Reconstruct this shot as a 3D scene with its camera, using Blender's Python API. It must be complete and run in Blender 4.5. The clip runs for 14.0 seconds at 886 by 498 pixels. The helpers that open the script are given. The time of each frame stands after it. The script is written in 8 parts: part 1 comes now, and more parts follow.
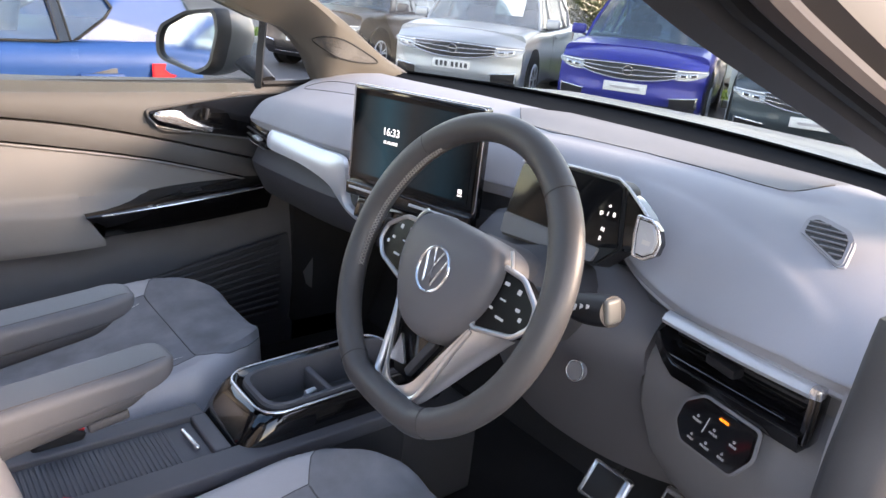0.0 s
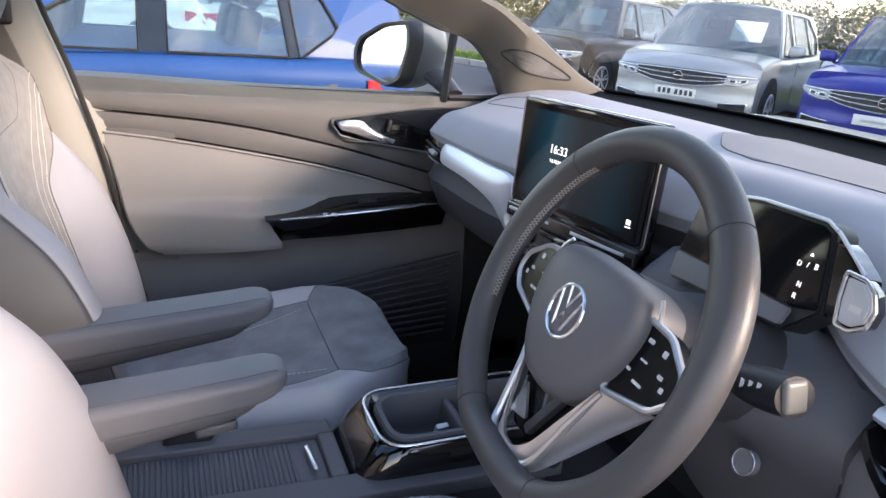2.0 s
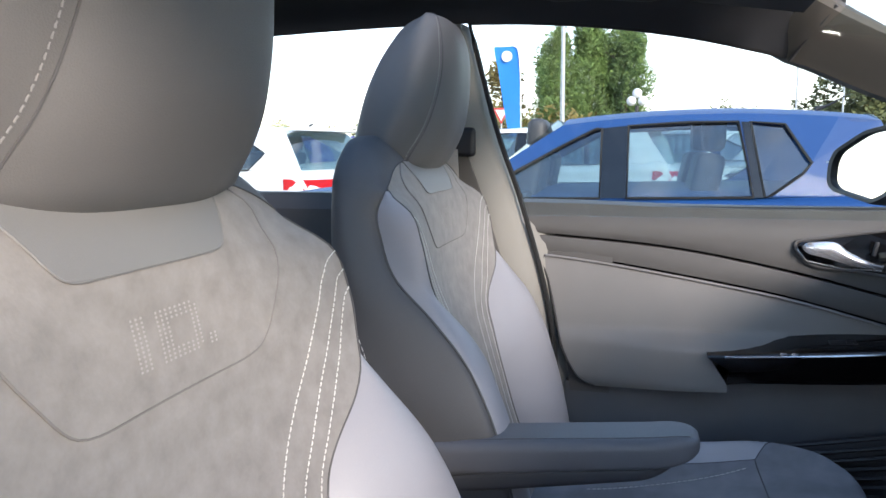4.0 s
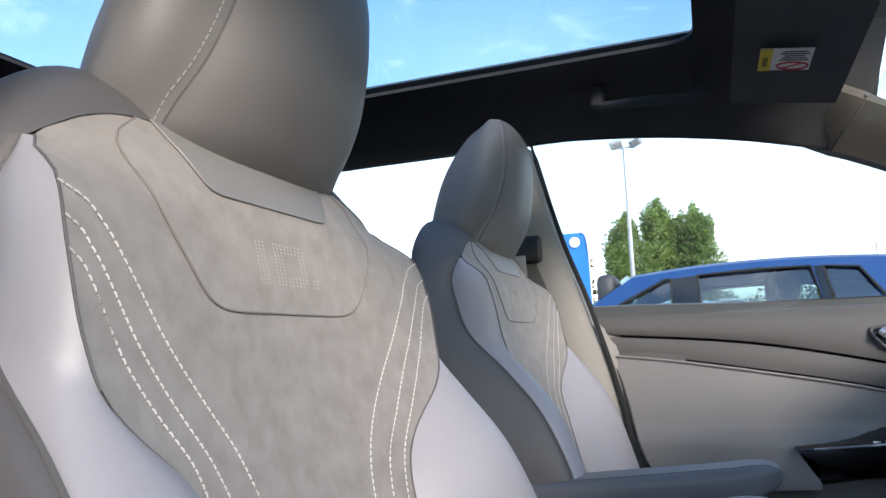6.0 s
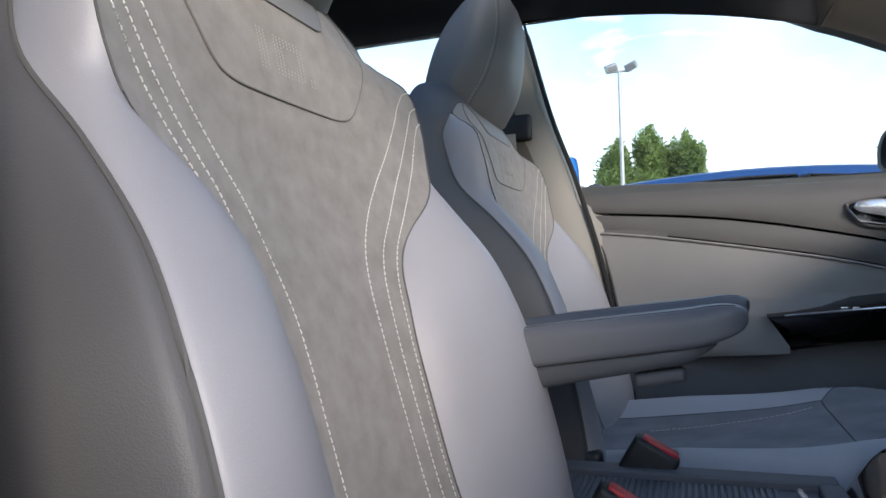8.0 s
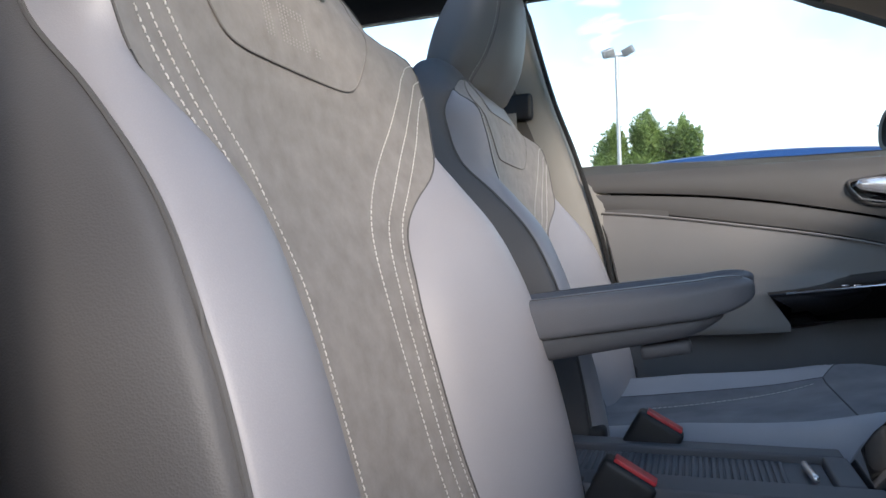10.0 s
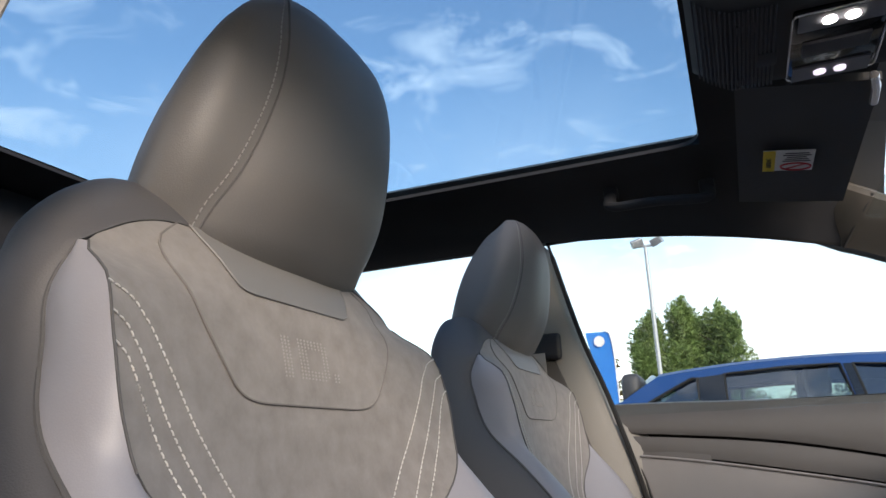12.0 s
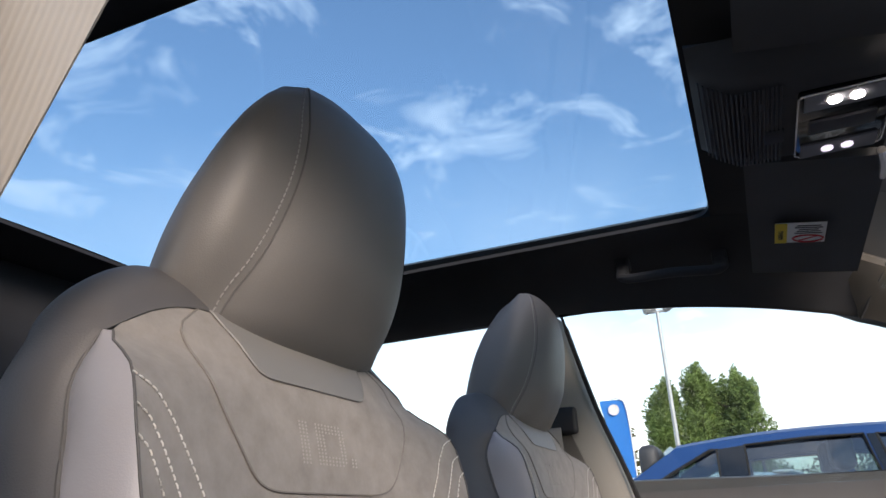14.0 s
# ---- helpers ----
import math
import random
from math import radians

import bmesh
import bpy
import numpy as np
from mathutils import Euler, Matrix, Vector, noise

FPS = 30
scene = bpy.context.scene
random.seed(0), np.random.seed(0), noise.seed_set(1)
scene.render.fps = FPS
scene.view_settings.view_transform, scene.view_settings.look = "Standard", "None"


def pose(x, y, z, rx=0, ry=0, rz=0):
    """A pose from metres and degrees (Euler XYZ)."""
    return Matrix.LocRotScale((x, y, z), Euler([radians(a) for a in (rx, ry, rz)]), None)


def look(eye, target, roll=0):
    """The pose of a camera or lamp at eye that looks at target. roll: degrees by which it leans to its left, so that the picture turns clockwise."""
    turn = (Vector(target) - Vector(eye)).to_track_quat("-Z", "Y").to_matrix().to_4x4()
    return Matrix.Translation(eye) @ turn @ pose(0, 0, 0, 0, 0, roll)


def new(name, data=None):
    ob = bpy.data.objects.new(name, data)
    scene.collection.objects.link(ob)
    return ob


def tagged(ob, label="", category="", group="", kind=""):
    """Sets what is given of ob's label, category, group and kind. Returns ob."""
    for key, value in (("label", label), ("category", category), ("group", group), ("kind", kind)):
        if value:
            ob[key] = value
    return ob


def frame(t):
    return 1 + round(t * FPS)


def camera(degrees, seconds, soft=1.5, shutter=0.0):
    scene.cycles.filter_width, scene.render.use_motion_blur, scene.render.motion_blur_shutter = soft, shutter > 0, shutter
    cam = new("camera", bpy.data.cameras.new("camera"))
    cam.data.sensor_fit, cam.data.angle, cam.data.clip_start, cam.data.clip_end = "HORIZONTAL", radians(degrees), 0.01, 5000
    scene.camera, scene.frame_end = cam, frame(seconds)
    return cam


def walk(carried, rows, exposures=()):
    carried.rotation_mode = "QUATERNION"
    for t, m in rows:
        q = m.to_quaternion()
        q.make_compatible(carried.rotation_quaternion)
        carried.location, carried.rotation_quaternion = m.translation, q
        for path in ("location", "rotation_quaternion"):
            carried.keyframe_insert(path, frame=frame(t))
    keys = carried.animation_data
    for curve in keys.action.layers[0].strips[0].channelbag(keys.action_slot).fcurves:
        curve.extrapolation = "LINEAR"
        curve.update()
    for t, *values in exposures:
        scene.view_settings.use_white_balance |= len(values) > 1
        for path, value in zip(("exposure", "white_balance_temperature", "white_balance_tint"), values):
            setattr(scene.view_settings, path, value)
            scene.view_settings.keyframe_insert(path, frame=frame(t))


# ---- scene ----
cam = camera(64.0, 14.0)
PATH = [
    (0, (0.984, -0.004, 1.307), (-0.452, 1.219, 0.642), 5.8),
    (0.5, (0.984, 0.032, 1.305), (-0.508, 1.19, 0.645), 5.8),
    (1, (0.981, 0.079, 1.299), (-0.582, 1.141, 0.646), 5.9),
    (1.5, (0.972, 0.118, 1.294), (-0.674, 1.049, 0.642), 5.8),
    (2, (0.923, 0.135, 1.277), (-0.821, 0.864, 0.624), 5.5),
    (2.5, (0.826, 0.162, 1.262), (-1.011, 0.609, 0.607), 4.8),
    (3, (0.764, 0.179, 1.263), (-1.132, 0.241, 0.628), 3.4),
    (3.5, (0.746, 0.195, 1.237), (-1.161, -0.112, 0.718), 1.3),
    (4, (0.782, 0.195, 1.178), (-1.133, -0.31, 0.903), -0.5),
    (4.2, (0.797, 0.197, 1.16), (-1.119, -0.348, 0.979), -0.5),
    (5.25, (0.842, 0.208, 1.062), (-1.055, -0.43, 1.215), -1.3),
    (5.8, (0.862, 0.216, 1.012), (-1.012, -0.462, 1.262), -1.9),
    (6.3, (0.879, 0.222, 0.97), (-0.976, -0.476, 1.241), -2.4),
    (6.5, (0.883, 0.223, 0.957), (-0.973, -0.478, 1.208), -2.1),
    (7, (0.891, 0.228, 0.924), (-0.975, -0.469, 1.113), -1.8),
    (7.5, (0.897, 0.228, 0.897), (-0.977, -0.459, 1.023), -1.8),
    (8, (0.896, 0.225, 0.88), (-0.986, -0.45, 0.939), -1.5),
    (8.2, (0.899, 0.226, 0.873), (-0.984, -0.445, 0.909), -1.4),
    (9.25, (0.899, 0.222, 0.862), (-0.986, -0.447, 0.8), -1.5),
    (10.3, (0.892, 0.214, 0.875), (-0.985, -0.469, 0.973), -2),
    (10.5, (0.889, 0.217, 0.891), (-0.977, -0.482, 1.05), -2.2),
    (11, (0.88, 0.217, 0.934), (-0.97, -0.486, 1.224), -2.3),
    (11.5, (0.888, 0.225, 0.966), (-0.933, -0.485, 1.39), -2.3),
    (12, (0.898, 0.236, 0.984), (-0.889, -0.479, 1.527), -2.3),
    (12.5, (0.903, 0.236, 0.99), (-0.856, -0.478, 1.619), -2.4),
    (13, (0.908, 0.235, 0.996), (-0.833, -0.476, 1.678), -2.4),
    (13.5, (0.908, 0.237, 0.993), (-0.818, -0.477, 1.707), -2.6),
    (14, (0.908, 0.234, 0.995), (-0.816, -0.477, 1.718), -2.6),
]
EXPO, SKY = 1.0, 0.14
walk(cam, [(t, look(e, g, r)) for t, e, g, r in PATH],
     exposures=[(t, EXPO + e, k, g) for t, e, k, g in ((0, 1.78, 7700, 24), (1.5, 1.58, 7400, 24), (2.5, 1.40, 6800, 22), (3.5, 1.06, 6280, 17), (4.2, 0.80, 6250, 16), (7.0, 0.66, 6250, 15), (8.2, 0.44, 6250, 15), (10.5, 0.52, 6350, 15), (11.2, 0.28, 6350, 15), (12.0, 0.19, 6700, 17), (14.0, 0.20, 6700, 19))])

# ---- sky and sun ----
SUN_EL, SUN_AZ = radians(19), radians(50)      # low sun ahead of the car, to its driver's side
sun_dir = Vector((math.sin(SUN_AZ) * math.cos(SUN_EL), math.cos(SUN_AZ) * math.cos(SUN_EL), math.sin(SUN_EL)))
sun = new("sun", bpy.data.lights.new("sun", "SUN"))
sun.data.energy, sun.data.angle, sun.data.color = 1.45, radians(14), (1.0, 0.90, 0.76)
sun.matrix_world = look(sun_dir * 50, (0, 0, 0))

world = bpy.data.worlds.new("sky")
scene.world = world
world.use_nodes = True
wn, wl = world.node_tree.nodes, world.node_tree.links
wn.clear()
sky = wn.new("ShaderNodeTexSky")
sky.sky_type, sky.sun_disc, sky.sun_elevation, sky.sun_rotation = "NISHITA", False, SUN_EL, SUN_AZ
sky.air_density, sky.dust_density, sky.ozone_density = 1.2, 0.3, 1.6
geo = wn.new("ShaderNodeTexCoord")
sep = wn.new("ShaderNodeSeparateXYZ")
wl.new(geo.outputs["Generated"], sep.inputs[0])
# clouds lie in a flat layer: the direction divided by its height
low = wn.new("ShaderNodeMath"); low.operation = "MAXIMUM"; low.inputs[1].default_value = 0.06
wl.new(sep.outputs["Z"], low.inputs[0])
flat = wn.new("ShaderNodeVectorMath"); flat.operation = "DIVIDE"
comb = wn.new("ShaderNodeCombineXYZ")
for k in range(3):
    wl.new(low.outputs[0], comb.inputs[k])
wl.new(geo.outputs["Generated"], flat.inputs[0]); wl.new(comb.outputs[0], flat.inputs[1])
cl = wn.new("ShaderNodeTexNoise"); cl.inputs["Scale"].default_value = 2.7; cl.inputs["Detail"].default_value = 9; cl.inputs["Roughness"].default_value = 0.62
cl.inputs["Distortion"].default_value = 0.9
wl.new(flat.outputs[0], cl.inputs["Vector"])
ramp = wn.new("ShaderNodeMapRange"); ramp.inputs["From Min"].default_value = 0.52; ramp.inputs["From Max"].default_value = 0.78
wl.new(cl.outputs["Fac"], ramp.inputs["Value"])
# a bright bank of cloud towards the horizon
bank = wn.new("ShaderNodeMapRange"); bank.inputs["From Min"].default_value = 0.50; bank.inputs["From Max"].default_value = 0.10
bank.inputs["To Max"].default_value = 0.7
wl.new(sep.outputs["Z"], bank.inputs["Value"])
cl2 = wn.new("ShaderNodeTexNoise"); cl2.inputs["Scale"].default_value = 3.5; cl2.inputs["Detail"].default_value = 6
wl.new(geo.outputs["Generated"], cl2.inputs["Vector"])
pat = wn.new("ShaderNodeMapRange"); pat.inputs["From Min"].default_value = 0.35; pat.inputs["From Max"].default_value = 0.55
wl.new(cl2.outputs["Fac"], pat.inputs["Value"])
bmul = wn.new("ShaderNodeMath"); bmul.operation = "MULTIPLY"
wl.new(bank.outputs[0], bmul.inputs[0]); wl.new(pat.outputs[0], bmul.inputs[1])
mx = wn.new("ShaderNodeMath"); mx.operation = "MAXIMUM"
wl.new(ramp.outputs[0], mx.inputs[0]); wl.new(bmul.outputs[0], mx.inputs[1])
fade = wn.new("ShaderNodeMath"); fade.operation = "MULTIPLY"; fade.inputs[1].default_value = 0.85
wl.new(mx.outputs[0], fade.inputs[0])
mixc = wn.new("ShaderNodeMixRGB"); mixc.inputs["Color2"].default_value = (5.8, 6.0, 6.4, 1)
wl.new(fade.outputs[0], mixc.inputs["Fac"]); wl.new(sky.outputs[0], mixc.inputs["Color1"])
bg = wn.new("ShaderNodeBackground"); bg.inputs["Strength"].default_value = SKY
wl.new(mixc.outputs[0], bg.inputs["Color"])
wout = wn.new("ShaderNodeOutputWorld")
wl.new(bg.outputs[0], wout.inputs["Surface"])


# ---- materials ----
def material(name, color, rough=0.5, metal=0.0, vary=0.12, scale=6.0, grain=400.0, bump=0.15, spec=0.5, coat=0.0, sheen=0.0, stretch=(1, 1, 1), weave="noise", random_part=0.0):
    """A surface with broad stains, fine grain and a relief, in metres of the object."""
    m = bpy.data.materials.new(name)
    m.use_nodes = True
    n, l = m.node_tree.nodes, m.node_tree.links
    p = n["Principled BSDF"]
    tc = n.new("ShaderNodeTexCoord")
    mp = n.new("ShaderNodeMapping"); mp.inputs["Scale"].default_value = stretch
    l.new(tc.outputs["Object"], mp.inputs["Vector"])
    broad = n.new("ShaderNodeTexNoise"); broad.inputs["Scale"].default_value = scale; broad.inputs["Detail"].default_value = 5
    l.new(mp.outputs[0], broad.inputs["Vector"])
    if weave == "cells":
        fine = n.new("ShaderNodeTexVoronoi"); fine.inputs["Scale"].default_value = grain
        height = fine.outputs["Distance"]
    elif weave == "ribs":
        fine = n.new("ShaderNodeTexWave"); fine.inputs["Scale"].default_value = grain; fine.inputs["Distortion"].default_value = 0.2
        height = fine.outputs["Fac"]
    else:
        fine = n.new("ShaderNodeTexNoise"); fine.inputs["Scale"].default_value = grain; fine.inputs["Detail"].default_value = 3
        height = fine.outputs["Fac"]
    l.new(mp.outputs[0], fine.inputs["Vector"])
    rng = n.new("ShaderNodeMapRange")
    rng.inputs["From Min"].default_value, rng.inputs["From Max"].default_value = 0.3, 0.7
    rng.inputs["To Min"].default_value, rng.inputs["To Max"].default_value = 1 - vary, 1 + vary
    l.new(broad.outputs["Fac"], rng.inputs["Value"])
    rng2 = n.new("ShaderNodeMapRange")
    rng2.inputs["To Min"].default_value, rng2.inputs["To Max"].default_value = 1 - vary * 0.5, 1 + vary * 0.5
    l.new(height, rng2.inputs["Value"])
    mul = n.new("ShaderNodeMath"); mul.operation = "MULTIPLY"
    l.new(rng.outputs[0], mul.inputs[0]); l.new(rng2.outputs[0], mul.inputs[1])
    last = mul.outputs[0]
    if random_part:
        info = n.new("ShaderNodeObjectInfo")
        r3 = n.new("ShaderNodeMapRange"); r3.inputs["To Min"].default_value, r3.inputs["To Max"].default_value = 1 - random_part, 1 + random_part
        l.new(info.outputs["Random"], r3.inputs["Value"])
        m3 = n.new("ShaderNodeMath"); m3.operation = "MULTIPLY"
        l.new(last, m3.inputs[0]); l.new(r3.outputs[0], m3.inputs[1]); last = m3.outputs[0]
    vm = n.new("ShaderNodeVectorMath"); vm.operation = "SCALE"
    vm.inputs[0].default_value = color
    l.new(last, vm.inputs["Scale"])
    l.new(vm.outputs[0], p.inputs["Base Color"])
    rr = n.new("ShaderNodeMapRange"); rr.inputs["To Min"].default_value, rr.inputs["To Max"].default_value = max(rough - 0.06, 0.02), min(rough + 0.06, 1)
    l.new(broad.outputs["Fac"], rr.inputs["Value"]); l.new(rr.outputs[0], p.inputs["Roughness"])
    p.inputs["Metallic"].default_value = metal
    p.inputs["Specular IOR Level"].default_value = spec
    p.inputs["Coat Weight"].default_value = coat
    p.inputs["Coat Roughness"].default_value = 0.04
    if sheen:
        p.inputs["Sheen Weight"].default_value = sheen
        p.inputs["Sheen Roughness"].default_value = 0.4
    if bump:
        b = n.new("ShaderNodeBump"); b.inputs["Strength"].default_value = bump; b.inputs["Distance"].default_value = 0.0006 if grain > 60 else 0.01
        l.new(height, b.inputs["Height"]); l.new(b.outputs[0], p.inputs["Normal"])
    return m


def glass_material(name, tint, gloss=0.08):
    m = bpy.data.materials.new(name)
    m.use_nodes = True
    n, l = m.node_tree.nodes, m.node_tree.links
    n.clear()
    out = n.new("ShaderNodeOutputMaterial")
    tr = n.new("ShaderNodeBsdfTransparent"); tr.inputs["Color"].default_value = (*tint, 1)
    gl = n.new("ShaderNodeBsdfGlossy"); gl.inputs["Roughness"].default_value = 0.02
    mixs = n.new("ShaderNodeMixShader")
    lw = n.new("ShaderNodeLayerWeight"); lw.inputs["Blend"].default_value = 0.5
    pw = n.new("ShaderNodeMath"); pw.operation = "POWER"; pw.inputs[1].default_value = 4.0
    mr = n.new("ShaderNodeMapRange"); mr.inputs["To Min"].default_value = gloss * 0.35; mr.inputs["To Max"].default_value = 0.5
    l.new(lw.outputs["Facing"], pw.inputs[0]); l.new(pw.outputs[0], mr.inputs["Value"])
    l.new(mr.outputs[0], mixs.inputs[0]); l.new(tr.outputs[0], mixs.inputs[1]); l.new(gl.outputs[0], mixs.inputs[2])
    l.new(mixs.outputs[0], out.inputs["Surface"])
    return m


def glow_material(name, color, strength):
    m = bpy.data.materials.new(name)
    m.use_nodes = True
    p = m.node_tree.nodes["Principled BSDF"]
    p.inputs["Base Color"].default_value = (*color, 1)
    p.inputs["Emission Color"].default_value = (*color, 1)
    p.inputs["Emission Strength"].default_value = strength
    return m


LEATHER = material("leatherette_light_grey", (0.31, 0.302, 0.317), 0.46, grain=1100, weave="cells", bump=0.10, vary=0.06)
LEATHER_SIDE = material("leatherette_dark_grey", (0.092, 0.089, 0.090), 0.55, grain=900, weave="cells", bump=0.25, vary=0.07)
LEATHER_HEAD = material("leatherette_headrest", (0.138, 0.132, 0.126), 0.50, grain=900, weave="cells", bump=0.25, vary=0.06)
SUEDE = material("suede_grey_brown", (0.268, 0.248, 0.230), 0.95, grain=300, scale=48, vary=0.13, bump=0.4, sheen=0.25, spec=0.15)
CLOTH = material("cushion_suede_dark", (0.215, 0.219, 0.240), 0.95, grain=700, scale=16, vary=0.2, bump=0.25, sheen=0.15, spec=0.15)
CUSHION = material("cushion_leatherette", (0.42, 0.42, 0.45), 0.5, grain=900, weave="cells", bump=0.2, vary=0.07)
ARM = material("armrest_leatherette", (0.130, 0.131, 0.142), 0.45, grain=900, weave="cells", bump=0.22, vary=0.06)
SEAM = material("seam_thread_dark", (0.055, 0.053, 0.052), 0.8, vary=0.2)
THREAD = material("white_thread", (0.70, 0.68, 0.64), 0.7, vary=0.1)
BLACK = material("black_plastic", (0.014, 0.014, 0.016), 0.5, grain=600, vary=0.1)
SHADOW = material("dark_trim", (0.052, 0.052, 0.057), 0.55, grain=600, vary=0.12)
PIANO = material("piano_black", (0.006, 0.006, 0.007), 0.06, coat=0.6, bump=0.0, vary=0.05)
PAD_BLACK = material("touch_pad_black", (0.006, 0.006, 0.007), 0.22, bump=0.0, vary=0.05, spec=0.15)
CHROME = material("satin_chrome", (0.80, 0.80, 0.82), 0.22, metal=0.8, bump=0.0, vary=0.05)
SILVER = material("silver_trim", (0.60, 0.625, 0.665), 0.36, metal=0.40, bump=0.05, vary=0.05)
DASH_TOP = material("dash_foam_grey", (0.33, 0.332, 0.36), 0.72, grain=1100, weave="cells", bump=0.3, vary=0.06, spec=0.2)
DASH_LID = material("dash_foam_lid", (0.215, 0.213, 0.222), 0.78, grain=900, weave="cells", bump=0.4, vary=0.07, spec=0.2)
DASH_LOW = material("dash_lower_grey", (0.195, 0.197, 0.215), 0.55, grain=900, weave="cells", bump=0.25, vary=0.07)
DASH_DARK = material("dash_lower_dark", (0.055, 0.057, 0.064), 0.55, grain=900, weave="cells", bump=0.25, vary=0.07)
DOOR_UP = material("door_upper_dark_grey", (0.086, 0.082, 0.080), 0.60, grain=900, weave="cells", bump=0.25, vary=0.06)
DOOR_IN = material("door_insert_light_grey", (0.205, 0.198, 0.194), 0.5, grain=900, weave="cells", bump=0.2, vary=0.05)
COLLAR = material("collar_leatherette", (0.205, 0.198, 0.190), 0.5, grain=1100, weave="cells", bump=0.12, vary=0.06)
PILLAR = material("pillar_trim_beige", (0.25, 0.238, 0.215), 0.75, grain=500, vary=0.06, bump=0.2)
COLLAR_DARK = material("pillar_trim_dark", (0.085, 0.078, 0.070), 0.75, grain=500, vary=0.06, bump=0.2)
PILLAR_A = material("front_pillar_trim", (0.095, 0.085, 0.072), 0.75, grain=500, vary=0.06, bump=0.2)
HEADLINER = material("headliner_black", (0.030, 0.031, 0.035), 0.95, grain=900, vary=0.15, bump=0.3)
WHEEL = material("wheel_leather", (0.070, 0.068, 0.070), 0.40, grain=1000, weave="cells", bump=0.25, vary=0.08)
HUB = material("wheel_hub_grey", (0.125, 0.122, 0.129), 0.5, grain=900, weave="cells", bump=0.2, vary=0.06)
CARPET = material("carpet_black", (0.018, 0.018, 0.02), 1.0, grain=500, vary=0.25, bump=0.5)
SCREEN = material("screen_glass", (0.006, 0.007, 0.009), 0.05, bump=0.0, vary=0.05, spec=0.25)
GLASS = glass_material("window_glass", (0.93, 0.96, 0.95))
ROOF_GLASS = glass_material("roof_glass", (0.64, 0.76, 0.83), 0.05)
CAR_GLASS = glass_material("parked_car_glass", (0.55, 0.68, 0.70), 0.55)
PILLAR_OUT = material("pillar_satin_grey", (0.030, 0.026, 0.027), 0.6, bump=0.0, vary=0.06)
MIRROR = material("mirror_silver", (0.9, 0.9, 0.9), 0.02, metal=1.0, bump=0.0, vary=0.01)
MIRROR.node_tree.nodes["Principled BSDF"].inputs["Roughness"].default_value = 0.02
BODY_GREY = material("grey_car_paint", (0.15, 0.155, 0.16), 0.45, metal=0.3, coat=0.15, bump=0.0, vary=0.05)
COWL = material("cowl_black", (0.007, 0.007, 0.008), 0.8, grain=600, vary=0.1, spec=0.06)
CUSHION_SEAM = material("cushion_seam_grey", (0.10, 0.10, 0.108), 0.85, vary=0.15)
SEAT_SEAM = material("seat_seam_grey", (0.10, 0.097, 0.095), 0.85, vary=0.15)
LIP = material("door_flange_paint", (0.050, 0.042, 0.042), 0.6, bump=0.0, spec=0.25, vary=0.06)
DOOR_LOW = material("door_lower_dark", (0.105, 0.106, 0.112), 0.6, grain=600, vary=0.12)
SPOKE = material("satin_spoke", (0.60, 0.59, 0.585), 0.34, metal=0.75, bump=0.05, vary=0.05)
CONSOLE = material("console_plastic", (0.105, 0.106, 0.118), 0.55, grain=800, weave="cells", bump=0.2, vary=0.08)
RUBBER = material("rubber_seal", (0.012, 0.012, 0.012), 0.7, vary=0.1)
BELT = material("seat_belt_webbing", (0.33, 0.31, 0.28), 0.85, grain=180, weave="ribs", bump=0.6, vary=0.08)
RED = material("red_buckle_button", (0.55, 0.03, 0.04), 0.35, vary=0.05)
WHITE_PAPER = material("white_label", (0.75, 0.75, 0.73), 0.6, vary=0.04)
YELLOW = material("yellow_label", (0.75, 0.55, 0.03), 0.6, vary=0.04)
WHITE_GLOW = glow_material("display_white", (0.9, 0.92, 0.95), 0.35)
AMBER_GLOW = glow_material("amber_telltale", (1.0, 0.25, 0.02), 0.6)
CREAM = material("grey_beige_plastic", (0.17, 0.162, 0.145), 0.4, vary=0.05)
LED = glow_material("reading_light_led", (1.0, 0.97, 0.92), 12.0)
PRINT = material("white_print", (0.7, 0.7, 0.7), 0.6, vary=0.03)


HEADTHREAD = material("grey_thread", (0.30, 0.29, 0.28), 0.8, vary=0.1)


# ---- mesh tools ----
def finish(name, bm, mat, parent=None, label="", smooth=True, m=None):
    bmesh.ops.recalc_face_normals(bm, faces=bm.faces[:]) if len(bm.faces) < 60000 else None
    me = bpy.data.meshes.new(name)
    bm.to_mesh(me)
    bm.free()
    if smooth:
        me.shade_smooth()
        me.set_sharp_from_angle(angle=radians(42))
    me.materials.append(mat)
    ob = new(name, me)
    if m is not None:
        ob.matrix_world = m
    if parent is not None:
        ob.parent = parent
    if label:
        ob["label"] = label
    return ob


def thing(name, label, category, at=(0, 0, 0), group="", kind="", rot=None):
    ob = new(name)
    ob.empty_display_size = 0.05
    ob.matrix_world = pose(*at) if rot is None else rot
    return tagged(ob, label, category, group, kind)


def structure(name, bm, mat, label, smooth=True):
    return tagged(finish(name, bm, mat, None, "", smooth), label, "", "", "structure")


